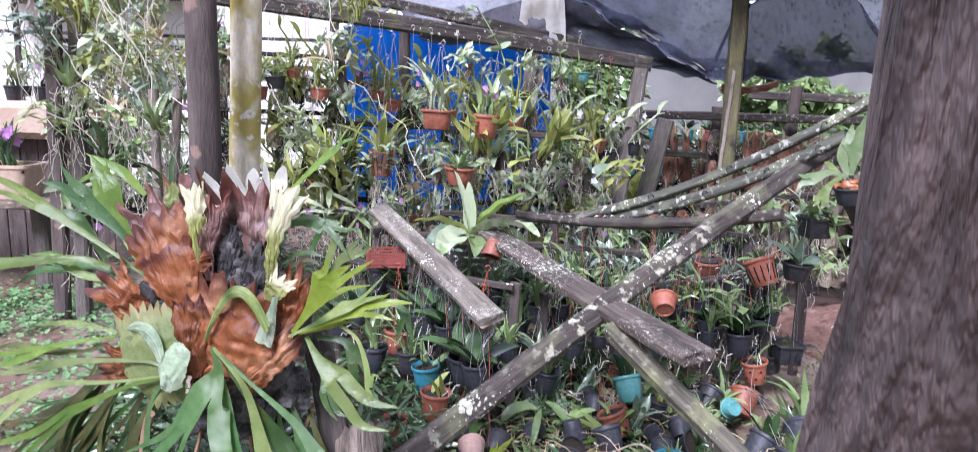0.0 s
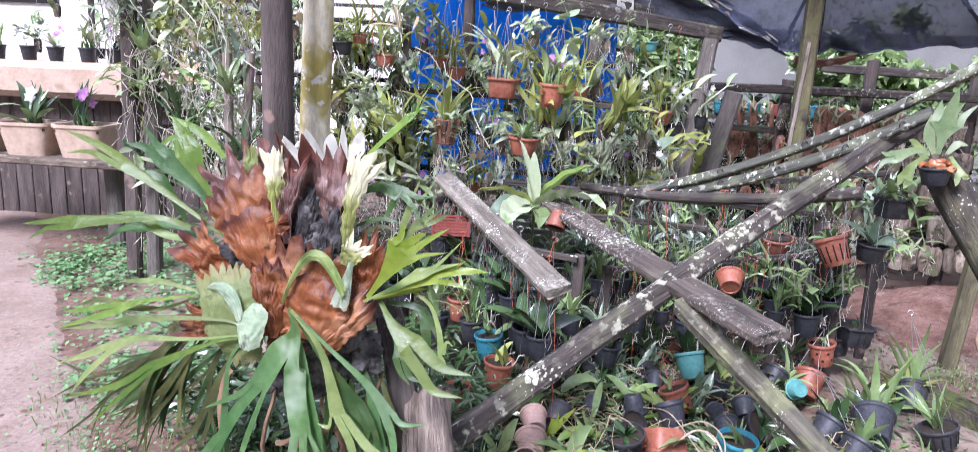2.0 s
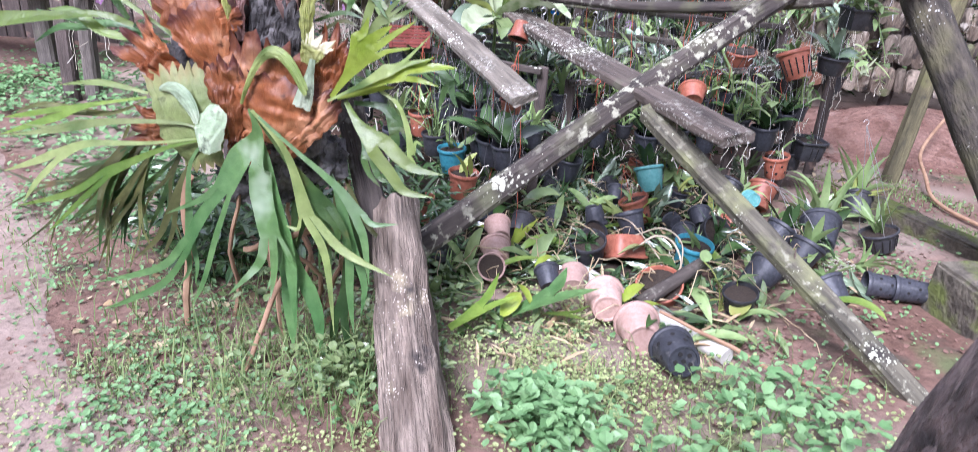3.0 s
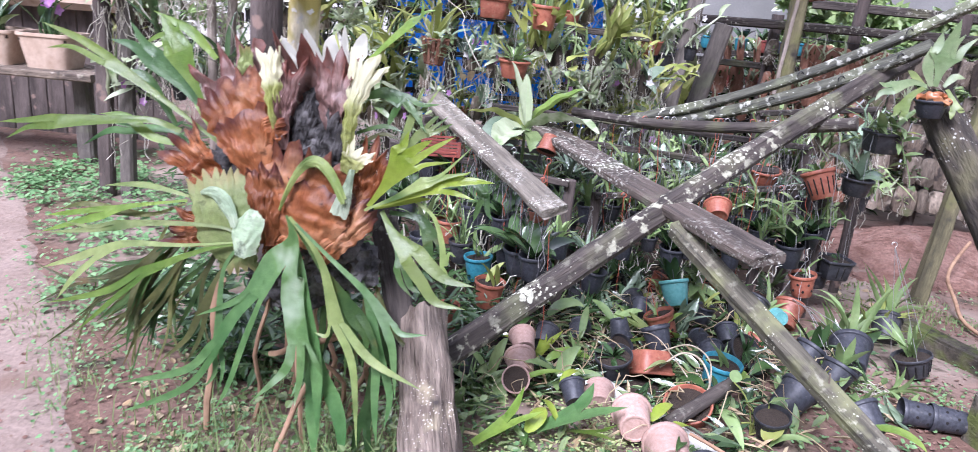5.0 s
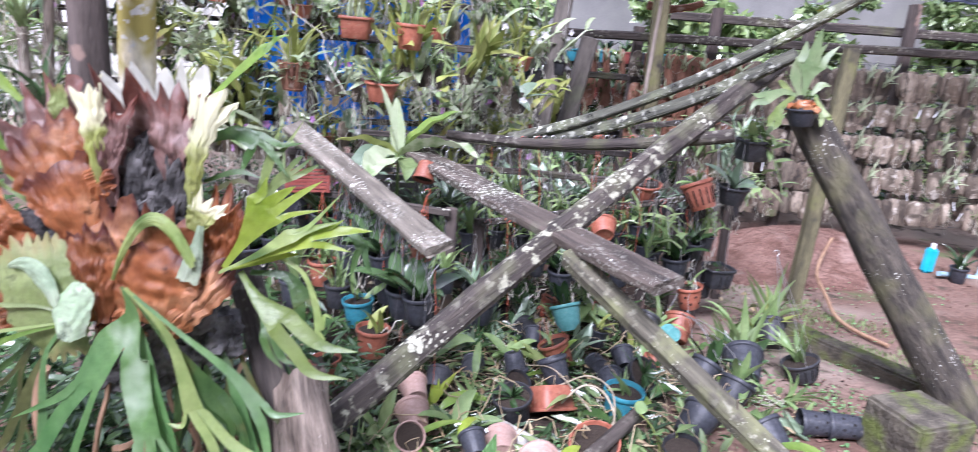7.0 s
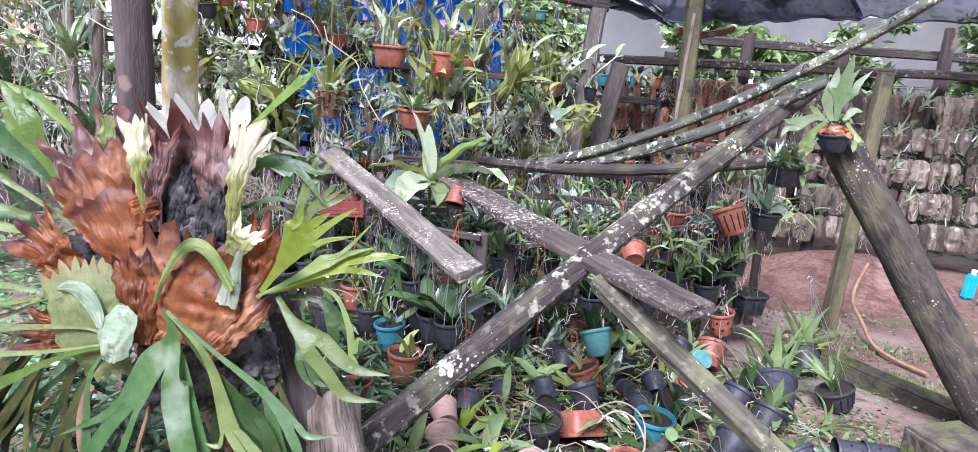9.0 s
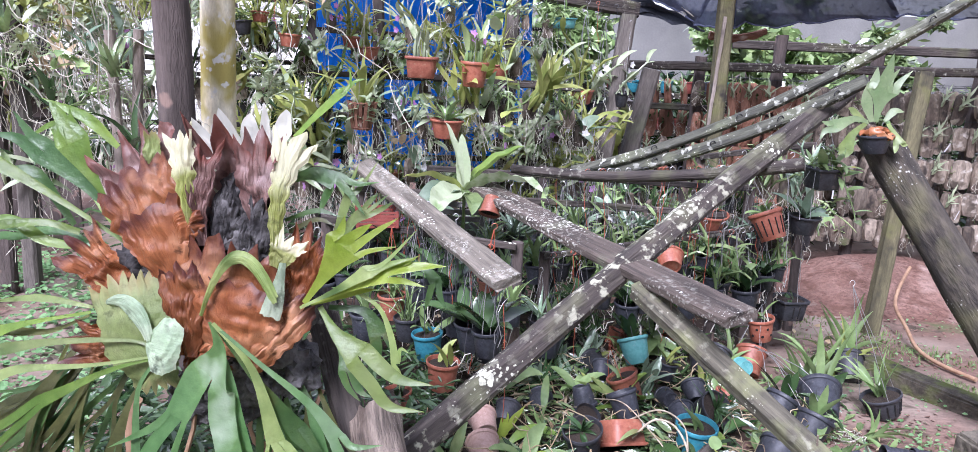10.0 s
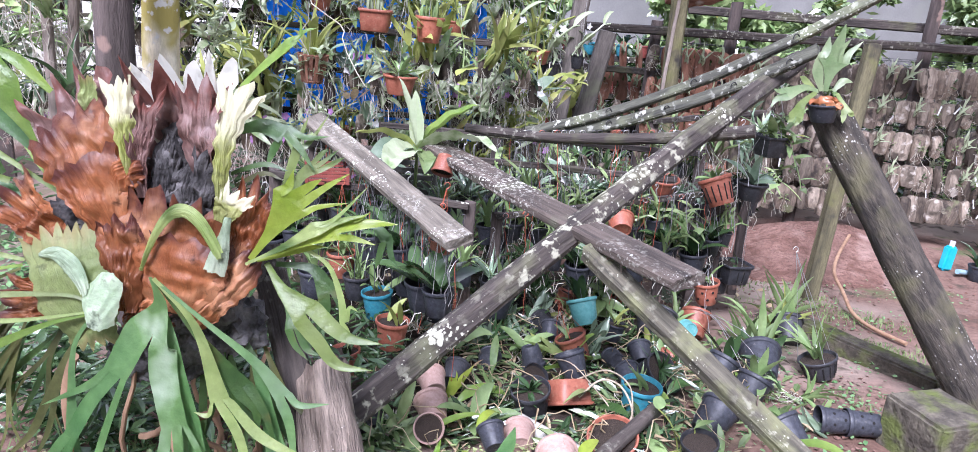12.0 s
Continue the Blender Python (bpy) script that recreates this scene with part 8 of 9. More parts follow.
# pale creepers and dry leaves between the posts and the rack
for k in range(24):
    t = thing("pale_creeper", "pale leafy creeper trailing between the posts", "creeper", "pale creepers")
    part("foliage", leaves(("spray", "cane", "sparse", "spray", "sparse")[k % 5], 800 + k, 0, rl.uniform(1.1, 1.7)), ("leafpale", "leafyellow", "leafdry", "leafpale", "leafdry")[k % 5], t)
    part("vine", tube(bmesh.new(), line((0, 0.02, 0), (rl.uniform(-0.3, 0.3), 0.1, rl.uniform(0.4, 0.7)), 10, bow=(rl.uniform(-0.15, 0.15), 0, 0), wob=0.12, seed=k + 3.5), 0.003, 5), "root", t)
    s = rl.random()
    t.matrix_basis = pose(-2.55 + 2.1 * s + rl.uniform(-0.1, 0.1), 4.45 - 0.3 * s + rl.uniform(-0.25, 0.2), rl.uniform(1.0, 2.0), rl.uniform(0, 30), 0, rl.uniform(0, 360))

# wiry tangle over the stakes
POSTS = ((-1.12, 2.90), (-1.04, 3.15), (-1.48, 3.28), (-2.66, 4.46), (-2.50, 4.44), (-1.0, 4.9), (-1.75, 4.77))
for k in range(14):
    (xa, ya), (xb, yb) = rl.sample(POSTS, 2)
    a, b = (xa, ya, rl.uniform(0.9, 1.5 if xa == -1.48 else 2.2)), (xb, yb, rl.uniform(0.9, 1.5 if xb == -1.48 else 2.2))
    tagged(part("dry_vine", tube(bmesh.new(), line(a, b, 14, bow=(0, 0, rl.uniform(-0.2, 0.2)), wob=0.15, seed=k), rl.uniform(0.0012, 0.0024), 5), "root"), "thin dry grey vine looping between the posts", "vine", "dry vines")

# ---- curb, block, pipes and sticks on the ground ----
def mossy_block(name, label, c, size, rz, seed):
    bm = box(bmesh.new(), V(0, 0, 0), size, None, 0.012)
    bmesh.ops.subdivide_edges(bm, edges=bm.edges[:], cuts=3, use_grid_fill=True)
    for v in bm.verts:
        v.co += noise.noise_vector(v.co * 11 + V(seed, 0, 0)) * 0.006
    ob = tagged(part(name, bm, "concrete", None, "", False), label, "block")
    ob.matrix_basis = pose(*c, 0, 0, rz)


mossy_block("concrete_block", "square mossy concrete block beside the leaning log", (1.785, 2.38, 0.125), (0.25, 0.26, 0.22), 10, 1)
mossy_block("concrete_curb", "long mossy concrete curb lying on the earth", (2.06, 3.28, 0.0), (0.12, 0.82, 0.12), 27, 2)
pole("plastic_pipe", (0.30, 2.61, ground_z(0.3, 2.61) + 0.03), (0.745, 1.96, ground_z(0.745, 1.96) + 0.03), 0.03, 0.03, "pipe", "pale dirty pipe lying in the weeds", "pipe", n=12, rough=0.001)
pole("short_branch", (0.50, 2.24, ground_z(0.50, 2.24) + 0.06), (0.782, 2.48, 0.17), 0.028, 0.024, "beam", "dark broken branch lying on a pot", "branch", n=10, rough=0.006)
for a, b, r, lab in (((-0.92, 1.95, 0.62), (-1.0, 1.98, 0.10), 0.014, "pale tan stick under the fern"), ((-0.62, 1.92, 0.42), (-0.74, 1.75, 0.09), 0.009, "thin reddish stick under the fern"), ((-0.58, 2.0, 0.45), (-0.80, 2.02, 0.36), 0.011, "thin brown stick under the fern"), ((-0.70, 1.95, 0.55), (-0.66, 1.9, 0.09), 0.009, "thin brown stick under the fern"),
                     ((0.55, 2.1, 0.16), (1.05, 1.75, 0.11), 0.006, "pale bent stem lying over the weeds")):
    pole("stick", a, b, r, r * 0.8, "stick", lab, "stick", n=10, sides=8, rough=0.003, wob=0.02, seed=r * 900, group="loose sticks")
for pts, r in ((((0.54, 2.64, 0.12), (0.62, 2.66, 0.18), (0.68, 2.60, 0.19), (0.70, 2.50, 0.15), (0.665, 2.44, 0.11)), 0.0042), (((0.56, 2.76, 0.13), (0.66, 2.72, 0.19), (0.715, 2.60, 0.19), (0.70, 2.48, 0.12)), 0.0035), (((0.46, 2.95, 0.12), (0.54, 2.82, 0.17), (0.60, 2.66, 0.15), (0.66, 2.48, 0.11)), 0.0025)):
    bm = tube(bmesh.new(), [V(*q) for q in curve_through([V(*q) for q in pts])], r, 7)
    tagged(part("dry_vine", bm, "drystem"), "pale dry looping vine lying over the pots", "vine", "loose dry vines")
for a, b in (((1.30, 3.40, 0.16), (1.215, 3.02, 0.125)), ((1.31, 3.41, 0.15), (1.31, 2.95, 0.115)), ((1.30, 3.39, 0.16), (1.25, 2.80, 0.145)), ((1.32, 3.40, 0.14), (1.35, 2.80, 0.135)), ((1.32, 3.42, 0.13), (1.47, 3.04, 0.10))):
    tagged(part("hanging_wire", tube(bmesh.new(), line(a, b, 8, bow=(0, 0, 0.05), wob=0.012, seed=a[0] * 50 + b[0]), 0.0016, 5), "wire"), "slack pale wire running to the tipped pots", "wire", "slack wires")
hose = line((2.95, 4.85, 0.12), (2.45, 3.45, ground_z(2.4, 3.45) + 0.02), 24, bow=(-0.22, 0, -0.06), wob=0.06, seed=2)
tagged(part("hose", tube(bmesh.new(), hose, 0.011, 8), "stick"), "tan garden hose trailing over the earth", "hose")
t = thing("pot_stack", "two black pots nested end to end, lying on their side", "pots")
for off in (0.0, 0.10):
    p = shared("pottall", lambda: pot_mesh("tall"), "pot", "slate", t, "", Matrix.Translation((0, 0, off)) @ Matrix.Scale(0.108, 4))
    shared("holestall", lambda: holes_mesh("tall"), "hole_pattern", "hole", p)["kind"] = "stuff"
part("hanger", hanger_mesh(0.06, 0.02, -0.24, 2, 0.0015, 4), "wire", t)
t.matrix_basis = pose(1.66, 2.50, ground_z(1.66, 2.5) + 0.055, 0, -90, -12)
t = thing("blue_jug", "bright cyan plastic jug and pale blue pipe scraps by the slabs", "jug")
part("body", box(bmesh.new(), V(0, 0, 0.09), (0.085, 0.06, 0.18), None, 0.014), "cyan", t)
part("neck", tube(bmesh.new(), line((0.0, 0, 0.175), (0.0, 0, 0.215), 3), 0.018, 12), "white", t)
for a, b in (((-0.02, -0.12, 0.03), (0.20, -0.10, 0.02)), ((0.20, -0.10, 0.02), (0.34, -0.14, 0.02)), ((0.33, -0.14, 0.02), (0.37, -0.12, 0.16))):
    part("pipe", tube(bmesh.new(), line(a, b, 4), 0.018, 10), "pipeblue", t)
t.matrix_basis = pose(3.72, 4.85, ground_z(3.72, 4.85), 0, 6, 10)
t = potted("potted_plant", "small leafy plant in a black pot beside the log", "round", "slate", 0.13, "strap", "leafdark", 611, s=0.8)
t.matrix_basis = pose(3.85, 4.7, ground_z(3.85, 4.7))
# fallen clump of straps by the curb, seedlings by the log
for k, (x, y, kind, mat, s) in enumerate(((1.62, 3.45, "strap", "leafmid", 1.2), (1.75, 3.5, "strap", "leafyellow", 1.1), (1.50, 3.3, "strap", "leafmid", 1.1), (2.10, 2.62, "tuft", "weed", 0.9), (2.2, 2.7, "broad", "weed", 0.4), (0.95, 2.35, "sparse", "leafmid", 0.9), (1.95, 3.75, "tuft", "grass", 1.0))):
    t = thing("fallen_plant", "leafy plant lying loose on the earth", "plant", "loose plants")
    leaf_parts(t, kind, 540 + k, mat, 0, s)
    t.matrix_basis = pose(x, y, ground_z(x, y) + 0.01, 15, 10, 60 * k)

# ---- the heap of fallen orchids under the beams ----
rh = random.Random(31)
HEAP = []
for k, (kind, mat, s) in enumerate((("strap", "leafdark", 0.9), ("broad", "leafmid", 1.0), ("bulb", "leafdark", 1.0), ("sparse", "leafmid", 1.3), ("strap", "leafmid", 0.8), ("grassy", "leafdark", 0.9), ("broad", "leafdark", 0.9), ("sparse", "leafyellow", 1.0), ("bulb", "leafblue", 1.0))):
    t = thing("fallen_orchid", "fallen orchid with bare roots on the heap", "orchid", "fallen orchids")
    leaf_parts(t, kind, 560 + k, mat, 0, s)
    tagged(part("root_tangle", roots_mesh(580 + k, 12, 0.14, 0.04), "root", t), kind="stuff")
    HEAP.append([t, False])
for k in range(170):
    x, y = rh.uniform(-0.30, 1.55), rh.uniform(2.15, 4.0)
    if y < 2.45 and x > 0.55 or any(abs(x - px) < 0.11 and py - 0.22 < y < py + 0.08 for px, py in SPOTS):
        continue
    z = ground_z(x, y) + rh.uniform(0.0, 0.04) + 0.10 * max(0, (y - 2.6)) * rh.random()
    h = rh.choice(HEAP)
    m = pose(x, y, z, rh.uniform(-50, 50), rh.uniform(-50, 50), rh.uniform(0, 360)) @ Matrix.Scale(rh.uniform(0.55, 1.05), 4)
    if not h[1]:
        h[1] = True
        h[0].matrix_basis = m
    else:
        copy_thing(h[0], m @ Matrix.Diagonal((*h[0].scale, 1)).inverted())
for k in range(60):
    x, y = rh.uniform(-0.25, 1.25), rh.uniform(2.45, 3.9)
    if any(abs(x - px) < 0.12 and py - 0.2 < y < py + 0.1 for px, py in SPOTS):
        continue
    kind = rh.choice(("black", "black", "slate", "black", "terracotta", "slate"))
    t = potted("flower_pot", "empty plastic pot lying on the heap", "round", kind, rh.uniform(0.09, 0.13), seed=700 + k, category="pot", group="pots on the heap")
    t.matrix_basis = pose(x, y, ground_z(x, y) + 0.03 + 0.06 * rh.random(), rh.uniform(-115, 10), rh.uniform(-50, 50), rh.uniform(-40, 40))

# loose pieces of staghorn frond, and a round-leaved creeper among the pots
for k, (x, y, rz, L, w) in enumerate(((0.05, 2.10, 14, 21, 7.5), (-0.15, 2.0, 30, 18, 5.0), (0.42, 2.98, -20, 15, 4.0), (0.05, 2.70, 60, 14, 4.2), (0.62, 3.05, 150, 16, 4.4), (0.16, 2.12, -40, 14, 4.0))):
    bm = bmesh.new()
    antler(bm, rh, (0, 0, 0), 0, L, w, 0.25, 2.0, 1, 60, 0.2, 0.5)
    bmesh.ops.solidify(bm, geom=bm.faces[:], thickness=0.001)
    ob = tagged(part("broken_frond", bm, ("frondblue", "frond", "frond", "frondyellow", "frondpale", "frond")[k]), "broken green staghorn frond lying among the pots", "frond", "broken fronds")
    ob.matrix_basis = pose(x, y, ground_z(x, y) + (0.07 if k == 0 else 0.06), 14 if k == 0 else 12, -8, rz)
t = thing("round_leaf_creeper", "creeper with round bright green leaves beside the branch", "creeper")
for k, (x, y, h, r) in enumerate(((0, 0, 0.13, 0.055), (0.09, 0.02, 0.12, 0.06), (0.05, -0.10, 0.05, 0.065), (-0.03, 0.06, 0.17, 0.04), (0.16, 0.05, 0.07, 0.05), (-0.02, -0.06, 0.08, 0.045))):
    part("stem", tube(bmesh.new(), line((0.04, 0.0, 0), (x, y, h), 6, bow=(0.02, 0, 0.02)), 0.0028, 5), "leafyellow", t)
    bm = bmesh.new()
    blade(bm, rh, (x, y, h), -1.5 + 0.9 * k, 0.7, r * 1.35, r * 1.15, 0.6, "broad", 8, 0.2)
    part("leaf", bm, "leafmid" if k != 2 else "leafyellow", t)
t.matrix_basis = pose(0.78, 2.33, ground_z(0.78, 2.33))

# single large leaves and pale stems strewn over the heap
for k in range(34):
    x, y = rh.uniform(-0.2, 1.3), rh.uniform(2.0, 3.3)
    bm = bmesh.new()
    blade(bm, rh, (0, 0, 0), 0, rh.uniform(0.1, 0.7), rh.uniform(0.12, 0.24), rh.uniform(0.03, 0.06), rh.uniform(0.3, 1.6), "broad", 9, 0.4)
    ob = tagged(part("fallen_leaf", bm, rh.choice(("leafmid", "frond", "leafmid", "fronddark", "frondyellow"))), "single broad green leaf lying on the heap", "leaf", "fallen leaves")
    ob.matrix_basis = pose(x, y, ground_z(x, y) + 0.04 + 0.05 * rh.random(), 0, 0, rh.uniform(0, 360))
bm = bmesh.new()
for k in range(120):
    x, y = rh.uniform(-0.3, 1.15), rh.uniform(2.2, 3.9)
    a = rh.uniform(0, 6.28)
    L = rh.uniform(0.1, 0.35)
    z = ground_z(x, y) + 0.01
    tube(bm, line((x, y, z + 0.05 * rh.random()), (x + L * math.cos(a), y + L * math.sin(a), z + 0.08 * rh.random()), 7, bow=(0, 0, rh.uniform(0.02, 0.14)), wob=0.05, seed=k), rh.uniform(0.001, 0.0028), 5, caps=False)
tagged(part("tangled_stems", bm, "leafdry"), "pale dry stems and roots tangled over the heap", "stems", "", "stuff")

# mound of red sand in front of the slabs
me = bpy.data.meshes.new("sand_mound")
xs, ys = np.arange(1.9, 4.6, 0.03), np.arange(4.45, 6.1, 0.03)
vs = [(x, y, ground_z(x, y) + 0.12 * math.exp(-(((x - 2.9) / 0.6) ** 2 + ((y - 5.2) / 0.5) ** 2)) - 0.018 + 0.020 * noise.noise((x * 5, y * 5, 1)) + 0.014 * abs(noise.noise((x * 15, y * 15, 4)))) for y in ys for x in xs]
nx = len(xs)
me.from_pydata(vs, [], [(j * nx + i, j * nx + i + 1, (j + 1) * nx + i + 1, (j + 1) * nx + i) for j in range(len(ys) - 1) for i in range(nx - 1)])
me.shade_smooth()
me.materials.append(M["sand"])
tagged(new("sand_mound", me), "low mound of loose red sand before the slab wall", "sand")

# ---- weeds, grass and trailing plants ----
def carpet(name, label, mat, spots_, count, hmin, hmax, size, seed, blades=False, shape=(1.0, 0.42), clear=()):
    """Many small leaves over the ground within discs (x, y, radius)."""
    r2 = random.Random(seed)
    verts, faces = [], []
    for _ in range(count):
        cx, cy, rad = r2.choice(spots_)
        a, q = r2.uniform(0, 6.28), rad * math.sqrt(r2.random())
        x, y = cx + q * math.cos(a), cy + q * math.sin(a)
        if noise.noise((x * 2.6 + seed, y * 2.6, seed)) + 0.4 * noise.noise((x * 8, y * 8, seed)) < r2.uniform(-0.45, 0.35) + 0.25 * (q / rad) ** 3:
            continue
        if any(abs(x - px) < 0.08 and -0.17 < y - py < 0.06 for px, py in clear):
            continue
        z = ground_z(x, y)
        yaw = r2.uniform(0, 6.28)
        i = len(verts)
        if blades:
            h, lean = r2.uniform(hmin, hmax), r2.uniform(0.2, 1.1)
            dx, dy = math.cos(yaw), math.sin(yaw)
            w = size * r2.uniform(0.6, 1.3)
            verts += [(x - dy * w, y + dx * w, z), (x + dy * w, y - dx * w, z), (x + dx * h * lean * 0.4 + dy * w * 0.8, y + dy * h * lean * 0.4 - dx * w * 0.8, z + h * 0.65), (x + dx * h * lean * 0.4 - dy * w * 0.8, y + dy * h * lean * 0.4 + dx * w * 0.8, z + h * 0.65), (x + dx * h * lean, y + dy * h * lean, z + h * (1 - 0.3 * lean))]
            faces += [(i, i + 1, i + 2, i + 3), (i + 3, i + 2, i + 4)]
        else:
            zz = z + r2.uniform(hmin, hmax)
            L = size * r2.uniform(0.5, 1.4)
            p = Vector((x, y, zz))
            d = Vector((math.cos(yaw), math.sin(yaw), r2.uniform(-0.5, 0.6))).normalized() * L * shape[0]
            s = Vector((-math.sin(yaw), math.cos(yaw), r2.uniform(-0.4, 0.4))).normalized() * L * shape[1]
            dip = Vector((0, 0, L * 0.14))
            verts += [p, p + d * 0.28 + s * 0.8, p + d * 0.62 + s * 0.85, p + d - dip, p + d * 0.62 - s * 0.85, p + d * 0.28 - s * 0.8, p + d * 0.3 - dip * 0.6, p + d * 0.65 - dip * 0.8]
            faces += [(i, i + 6, i + 1), (i + 1, i + 6, i + 7, i + 2), (i + 2, i + 7, i + 3), (i, i + 5, i + 6), (i + 5, i + 4, i + 7, i + 6), (i + 4, i + 3, i + 7)]
    me = bpy.data.meshes.new(name)
    me.from_pydata([tuple(v) for v in verts], [], faces)
    me.materials.append(M[mat])
    return tagged(new(name, me), label, "plants", "", "stuff")


carpet("weeds", "low light-green broad-leaved weeds in front of the heap", "weed", [(0.45, 1.38, 0.38), (0.75, 1.52, 0.30), (0.35, 1.1, 0.5), (0.1, 1.55, 0.15)], 2300, 0.01, 0.13, 0.04, 1, False, (1.0, 0.36))
carpet("weeds", "tiny pale weeds between the broader ones", "stonecrop", [(0.35, 1.60, 0.55), (0.75, 1.70, 0.45), (0.15, 1.75, 0.4), (0.3, 1.2, 0.5), (0.85, 1.4, 0.4)], 2600, 0.003, 0.06, 0.014, 12)
carpet("grass", "fresh grass blades between the weeds", "grass", [(0.35, 1.60, 0.55), (0.75, 1.70, 0.5), (0.2, 1.4, 0.5)], 1300, 0.03, 0.12, 0.002, 13, True)
carpet("weeds", "small green weeds around the fern's foot", "weed", [(-0.65, 1.75, 0.5), (-0.95, 1.9, 0.45), (-0.5, 1.5, 0.4), (-0.8, 1.4, 0.4), (-1.2, 2.2, 0.45), (-0.4, 2.0, 0.3)], 3200, 0.003, 0.05, 0.02, 2)
carpet("grass", "green grass tufts around the fern's foot", "grass", [(-0.5, 1.85, 0.35), (-0.35, 1.65, 0.25), (-0.75, 1.85, 0.4), (-1.0, 2.1, 0.4), (-0.45, 1.4, 0.3)], 1300, 0.03, 0.13, 0.0025, 3, True)
carpet("weeds", "low green weeds beside the path", "weed", [(-2.1, 3.6, 0.5), (-2.5, 4.3, 0.6), (-1.7, 3.0, 0.4), (-3.2, 5.0, 0.6), (-2.9, 4.6, 0.5)], 8000, 0.003, 0.09, 0.035, 4)
carpet("grass", "short grass along the curb", "grass", [(2.35, 3.75, 0.35), (2.05, 4.0, 0.3), (2.5, 3.3, 0.3), (2.25, 4.3, 0.3), (1.95, 2.75, 0.25), (2.45, 3.6, 0.3)], 4200, 0.008, 0.035, 0.003, 5, True)
carpet("trailing_plant", "pale yellow-green trailing plant mat", "stonecrop", [(0.05, 2.1, 0.3), (0.25, 1.85, 0.28), (0.30, 2.25, 0.22), (0.45, 1.75, 0.25), (-0.05, 1.85, 0.25)], 5200, 0.005, 0.06, 0.012, 6)
carpet("weeds", "small weeds sprinkled over the bare earth", "weed", [(1.2, 1.9, 0.6), (1.6, 2.6, 0.5), (1.0, 2.2, 0.4), (-1.2, 1.2, 0.6), (1.9, 3.0, 0.4)], 1500, 0.003, 0.03, 0.018, 7)
carpet("weeds", "small weeds along the path's edge", "weed", [(-0.95, 1.55, 0.3), (-1.15, 1.9, 0.32), (-1.4, 2.2, 0.32), (-1.65, 2.6, 0.32), (-1.95, 3.0, 0.35), (-1.0, 2.3, 0.4)], 3000, 0.003, 0.045, 0.016, 31)
carpet("grass", "thin grass along the path's edge", "grass", [(-0.95, 1.6, 0.3), (-1.2, 2.0, 0.35), (-1.5, 2.4, 0.35), (-1.8, 2.8, 0.35)], 1800, 0.02, 0.08, 0.002, 32, True)
carpet("leaf_litter", "dry brown leaf litter under the racks", "leafdry", [(0.4, 3.2, 1.2), (-0.2, 4.2, 1.2), (1.2, 4.4, 1.0), (-0.8, 2.2, 0.6)], 1300, 0.002, 0.02, 0.035, 8)
# dark leaf colour deepens the shaded gaps among the racks
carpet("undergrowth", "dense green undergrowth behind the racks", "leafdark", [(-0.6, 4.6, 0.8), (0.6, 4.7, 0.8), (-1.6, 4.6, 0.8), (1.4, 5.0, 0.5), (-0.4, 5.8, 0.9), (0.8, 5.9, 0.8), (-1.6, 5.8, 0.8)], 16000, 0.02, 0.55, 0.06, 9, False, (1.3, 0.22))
carpet("hedge", "loose leafy hedge behind the racks", "leafmid", [(0.6, 7.6, 0.7), (2.4, 7.4, 0.6), (3.6, 7.2, 0.6), (5.4, 7.0, 0.8), (7.0, 6.4, 0.9)], 14000, 0.05, 1.35, 0.10, 10, False, (1.3, 0.20))
# dark leaves put the shade between the rack posts into the colour
carpet("hedge", "leafy growth coloured dark for the shade behind the racks", "leafdark", [(1.4, 7.4, 0.7), (2.2, 7.2, 0.6), (3.0, 7.0, 0.6), (4.6, 6.8, 0.7), (0.6, 7.4, 0.6)], 22000, 0.05, 1.30, 0.10, 11, False, (1.4, 0.18))
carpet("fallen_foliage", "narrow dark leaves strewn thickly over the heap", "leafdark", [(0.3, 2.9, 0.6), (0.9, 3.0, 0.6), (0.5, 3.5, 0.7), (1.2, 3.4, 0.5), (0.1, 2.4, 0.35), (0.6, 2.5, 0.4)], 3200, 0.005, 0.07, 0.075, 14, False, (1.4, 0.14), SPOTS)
carpet("fallen_foliage", "narrow green leaves strewn over the heap", "leafmid", [(0.3, 2.8, 0.6), (0.9, 2.9, 0.6), (0.5, 3.4, 0.7), (1.2, 3.3, 0.5), (0.1, 2.3, 0.35), (0.6, 2.4, 0.45)], 2600, 0.005, 0.07, 0.065, 15, False, (1.3, 0.18), SPOTS)
carpet("fallen_foliage", "dry straw-coloured leaves strewn over the heap", "leafdry", [(0.3, 2.8, 0.7), (0.9, 2.9, 0.7), (0.5, 3.4, 0.7), (0.2, 2.2, 0.4), (0.8, 2.3, 0.4)], 1500, 0.003, 0.06, 0.06, 16, False, (1.4, 0.10), SPOTS)
carpet("weeds", "fresh seedlings between the pots", "weed", [(0.2, 2.3, 0.4), (0.7, 2.3, 0.4), (1.2, 2.6, 0.4), (0.4, 2.8, 0.5)], 2200, 0.003, 0.05, 0.02, 17, clear=SPOTS)
carpet("weeds", "dense shaded weeds under the fern", "leafmid", [(-0.6, 1.95, 0.4), (-0.45, 2.3, 0.35), (-0.8, 2.5, 0.4), (-0.35, 1.75, 0.22)], 1500, 0.005, 0.14, 0.03, 18)
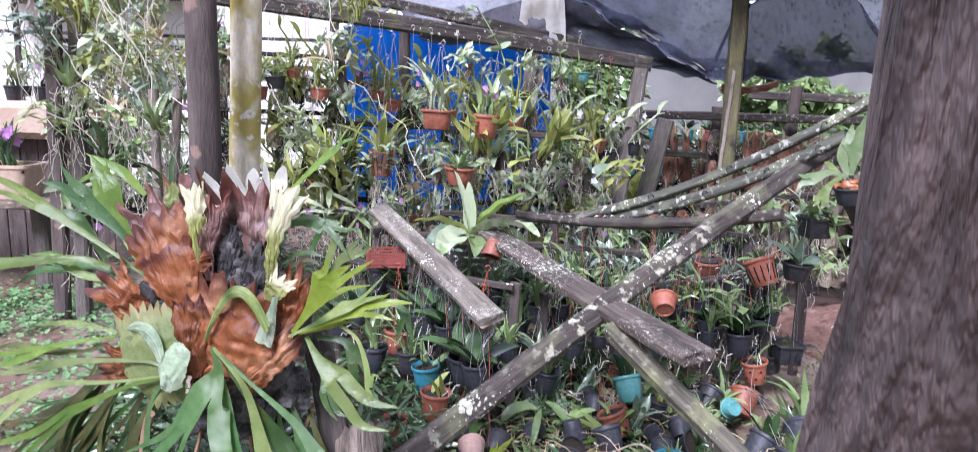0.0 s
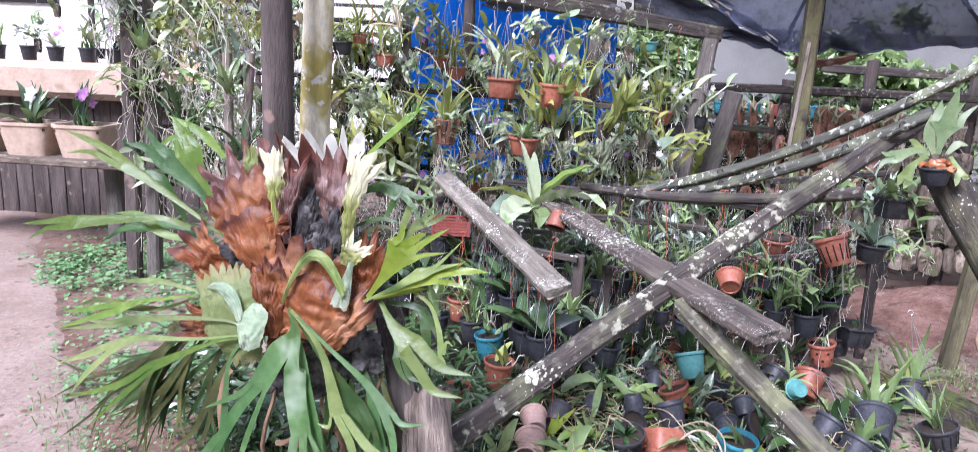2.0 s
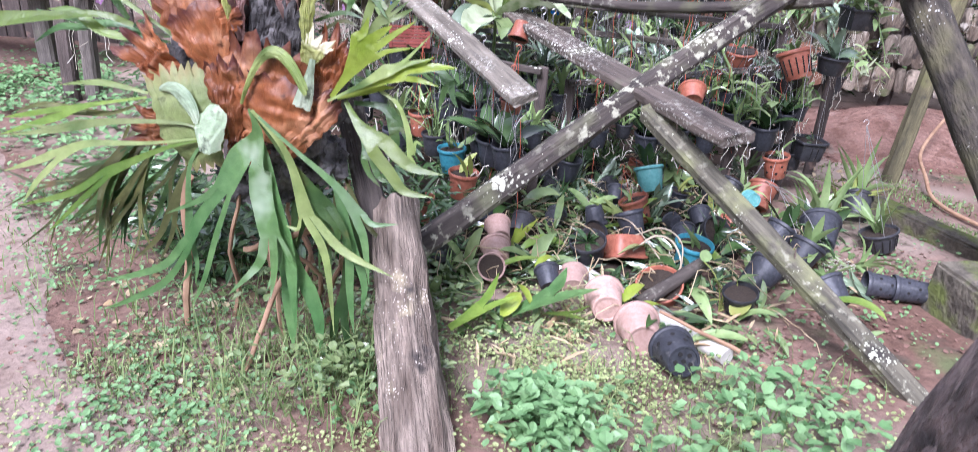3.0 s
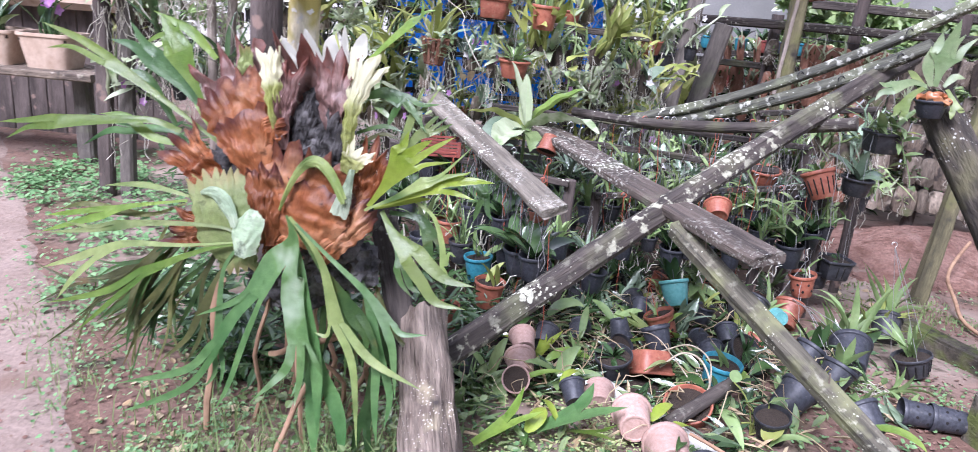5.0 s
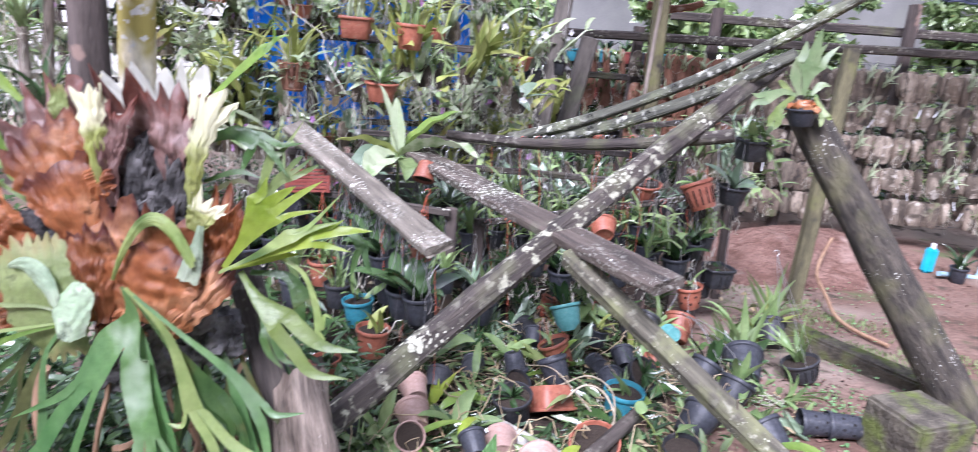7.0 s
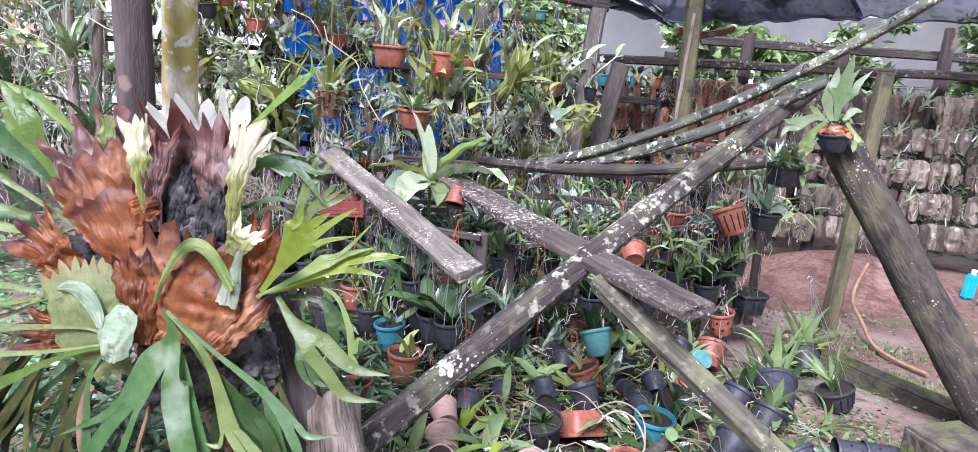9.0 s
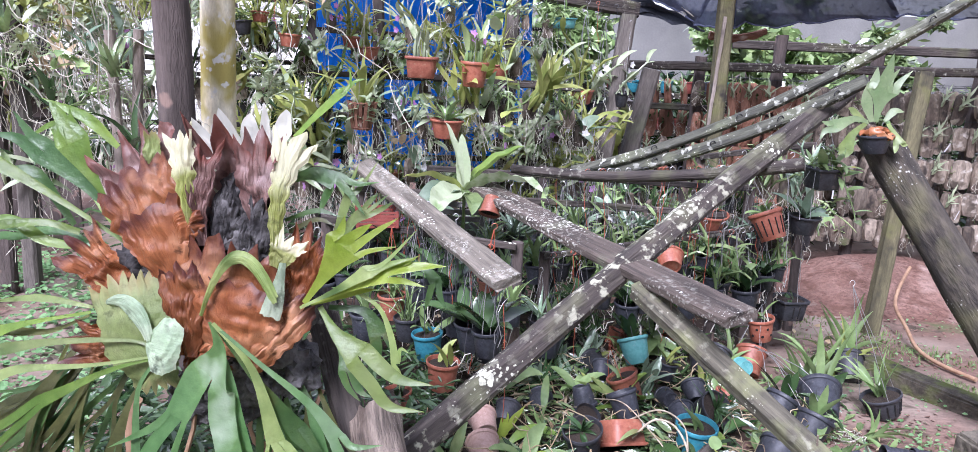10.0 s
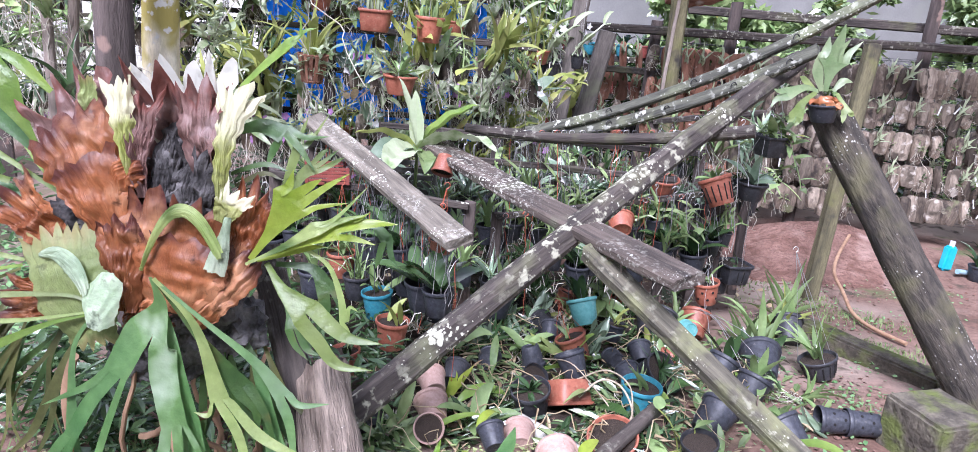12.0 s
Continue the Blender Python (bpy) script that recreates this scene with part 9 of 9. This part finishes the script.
carpet("grass", "long green grass under the fern", "grass", [(-0.6, 1.9, 0.4), (-0.9, 2.1, 0.4), (-0.4, 1.9, 0.25), (-0.5, 1.65, 0.3)], 800, 0.05, 0.20, 0.0025, 19, True)
carpet("clods", "loose crumbs and clods of red earth", "sand", [(2.9, 4.9, 1.1), (1.7, 2.7, 0.7), (2.4, 4.3, 0.8), (-1.6, 2.2, 0.9), (0.6, 2.1, 0.6), (-0.9, 1.7, 0.5)], 5200, 0.0, 0.008, 0.022, 20, False, (0.9, 0.5))
carpet("weeds", "tiny seedlings on the bare earth", "weed", [(2.2, 3.7, 0.6), (1.6, 2.6, 0.6), (-1.5, 2.4, 0.8), (-2.2, 3.2, 0.8), (2.7, 4.4, 0.8)], 2400, 0.002, 0.03, 0.016, 21)
carpet("moss", "low yellow-green moss and tiny weeds under the fern", "stonecrop", [(-0.75, 1.8, 0.5), (-0.45, 1.55, 0.4), (-0.95, 1.5, 0.4), (-0.3, 1.9, 0.3), (-0.6, 1.25, 0.4)], 6500, 0.002, 0.02, 0.011, 22)
carpet("grass", "short fine grass under the fern", "grass", [(-0.75, 1.8, 0.5), (-0.45, 1.55, 0.4), (-0.95, 1.6, 0.4), (-0.3, 1.95, 0.3)], 4200, 0.01, 0.045, 0.0016, 23, True)
# shade behind the fern, put in as dark-coloured leaves
carpet("undergrowth", "undergrowth coloured dark for the shade behind the fern", "leafdark", [(-0.75, 2.5, 0.35), (-0.45, 2.7, 0.35), (-1.0, 2.8, 0.35), (-0.55, 3.1, 0.35), (-1.2, 2.5, 0.25)], 5200, 0.01, 0.34, 0.06, 24, False, (1.3, 0.2))
for k in range(9):
    x, y = rh.uniform(-1.0, -0.45), rh.uniform(2.05, 2.4)
    pole("stick", (x, y, ground_z(x, y)), (x + rh.uniform(-0.2, 0.2), y + rh.uniform(-0.1, 0.1), rh.uniform(0.4, 0.62)), 0.009, 0.006, "stick", "thin reddish-brown stem standing under the fern", "stick", n=8, sides=7, rough=0.002, wob=0.05, seed=k + 1.0, group="loose sticks")
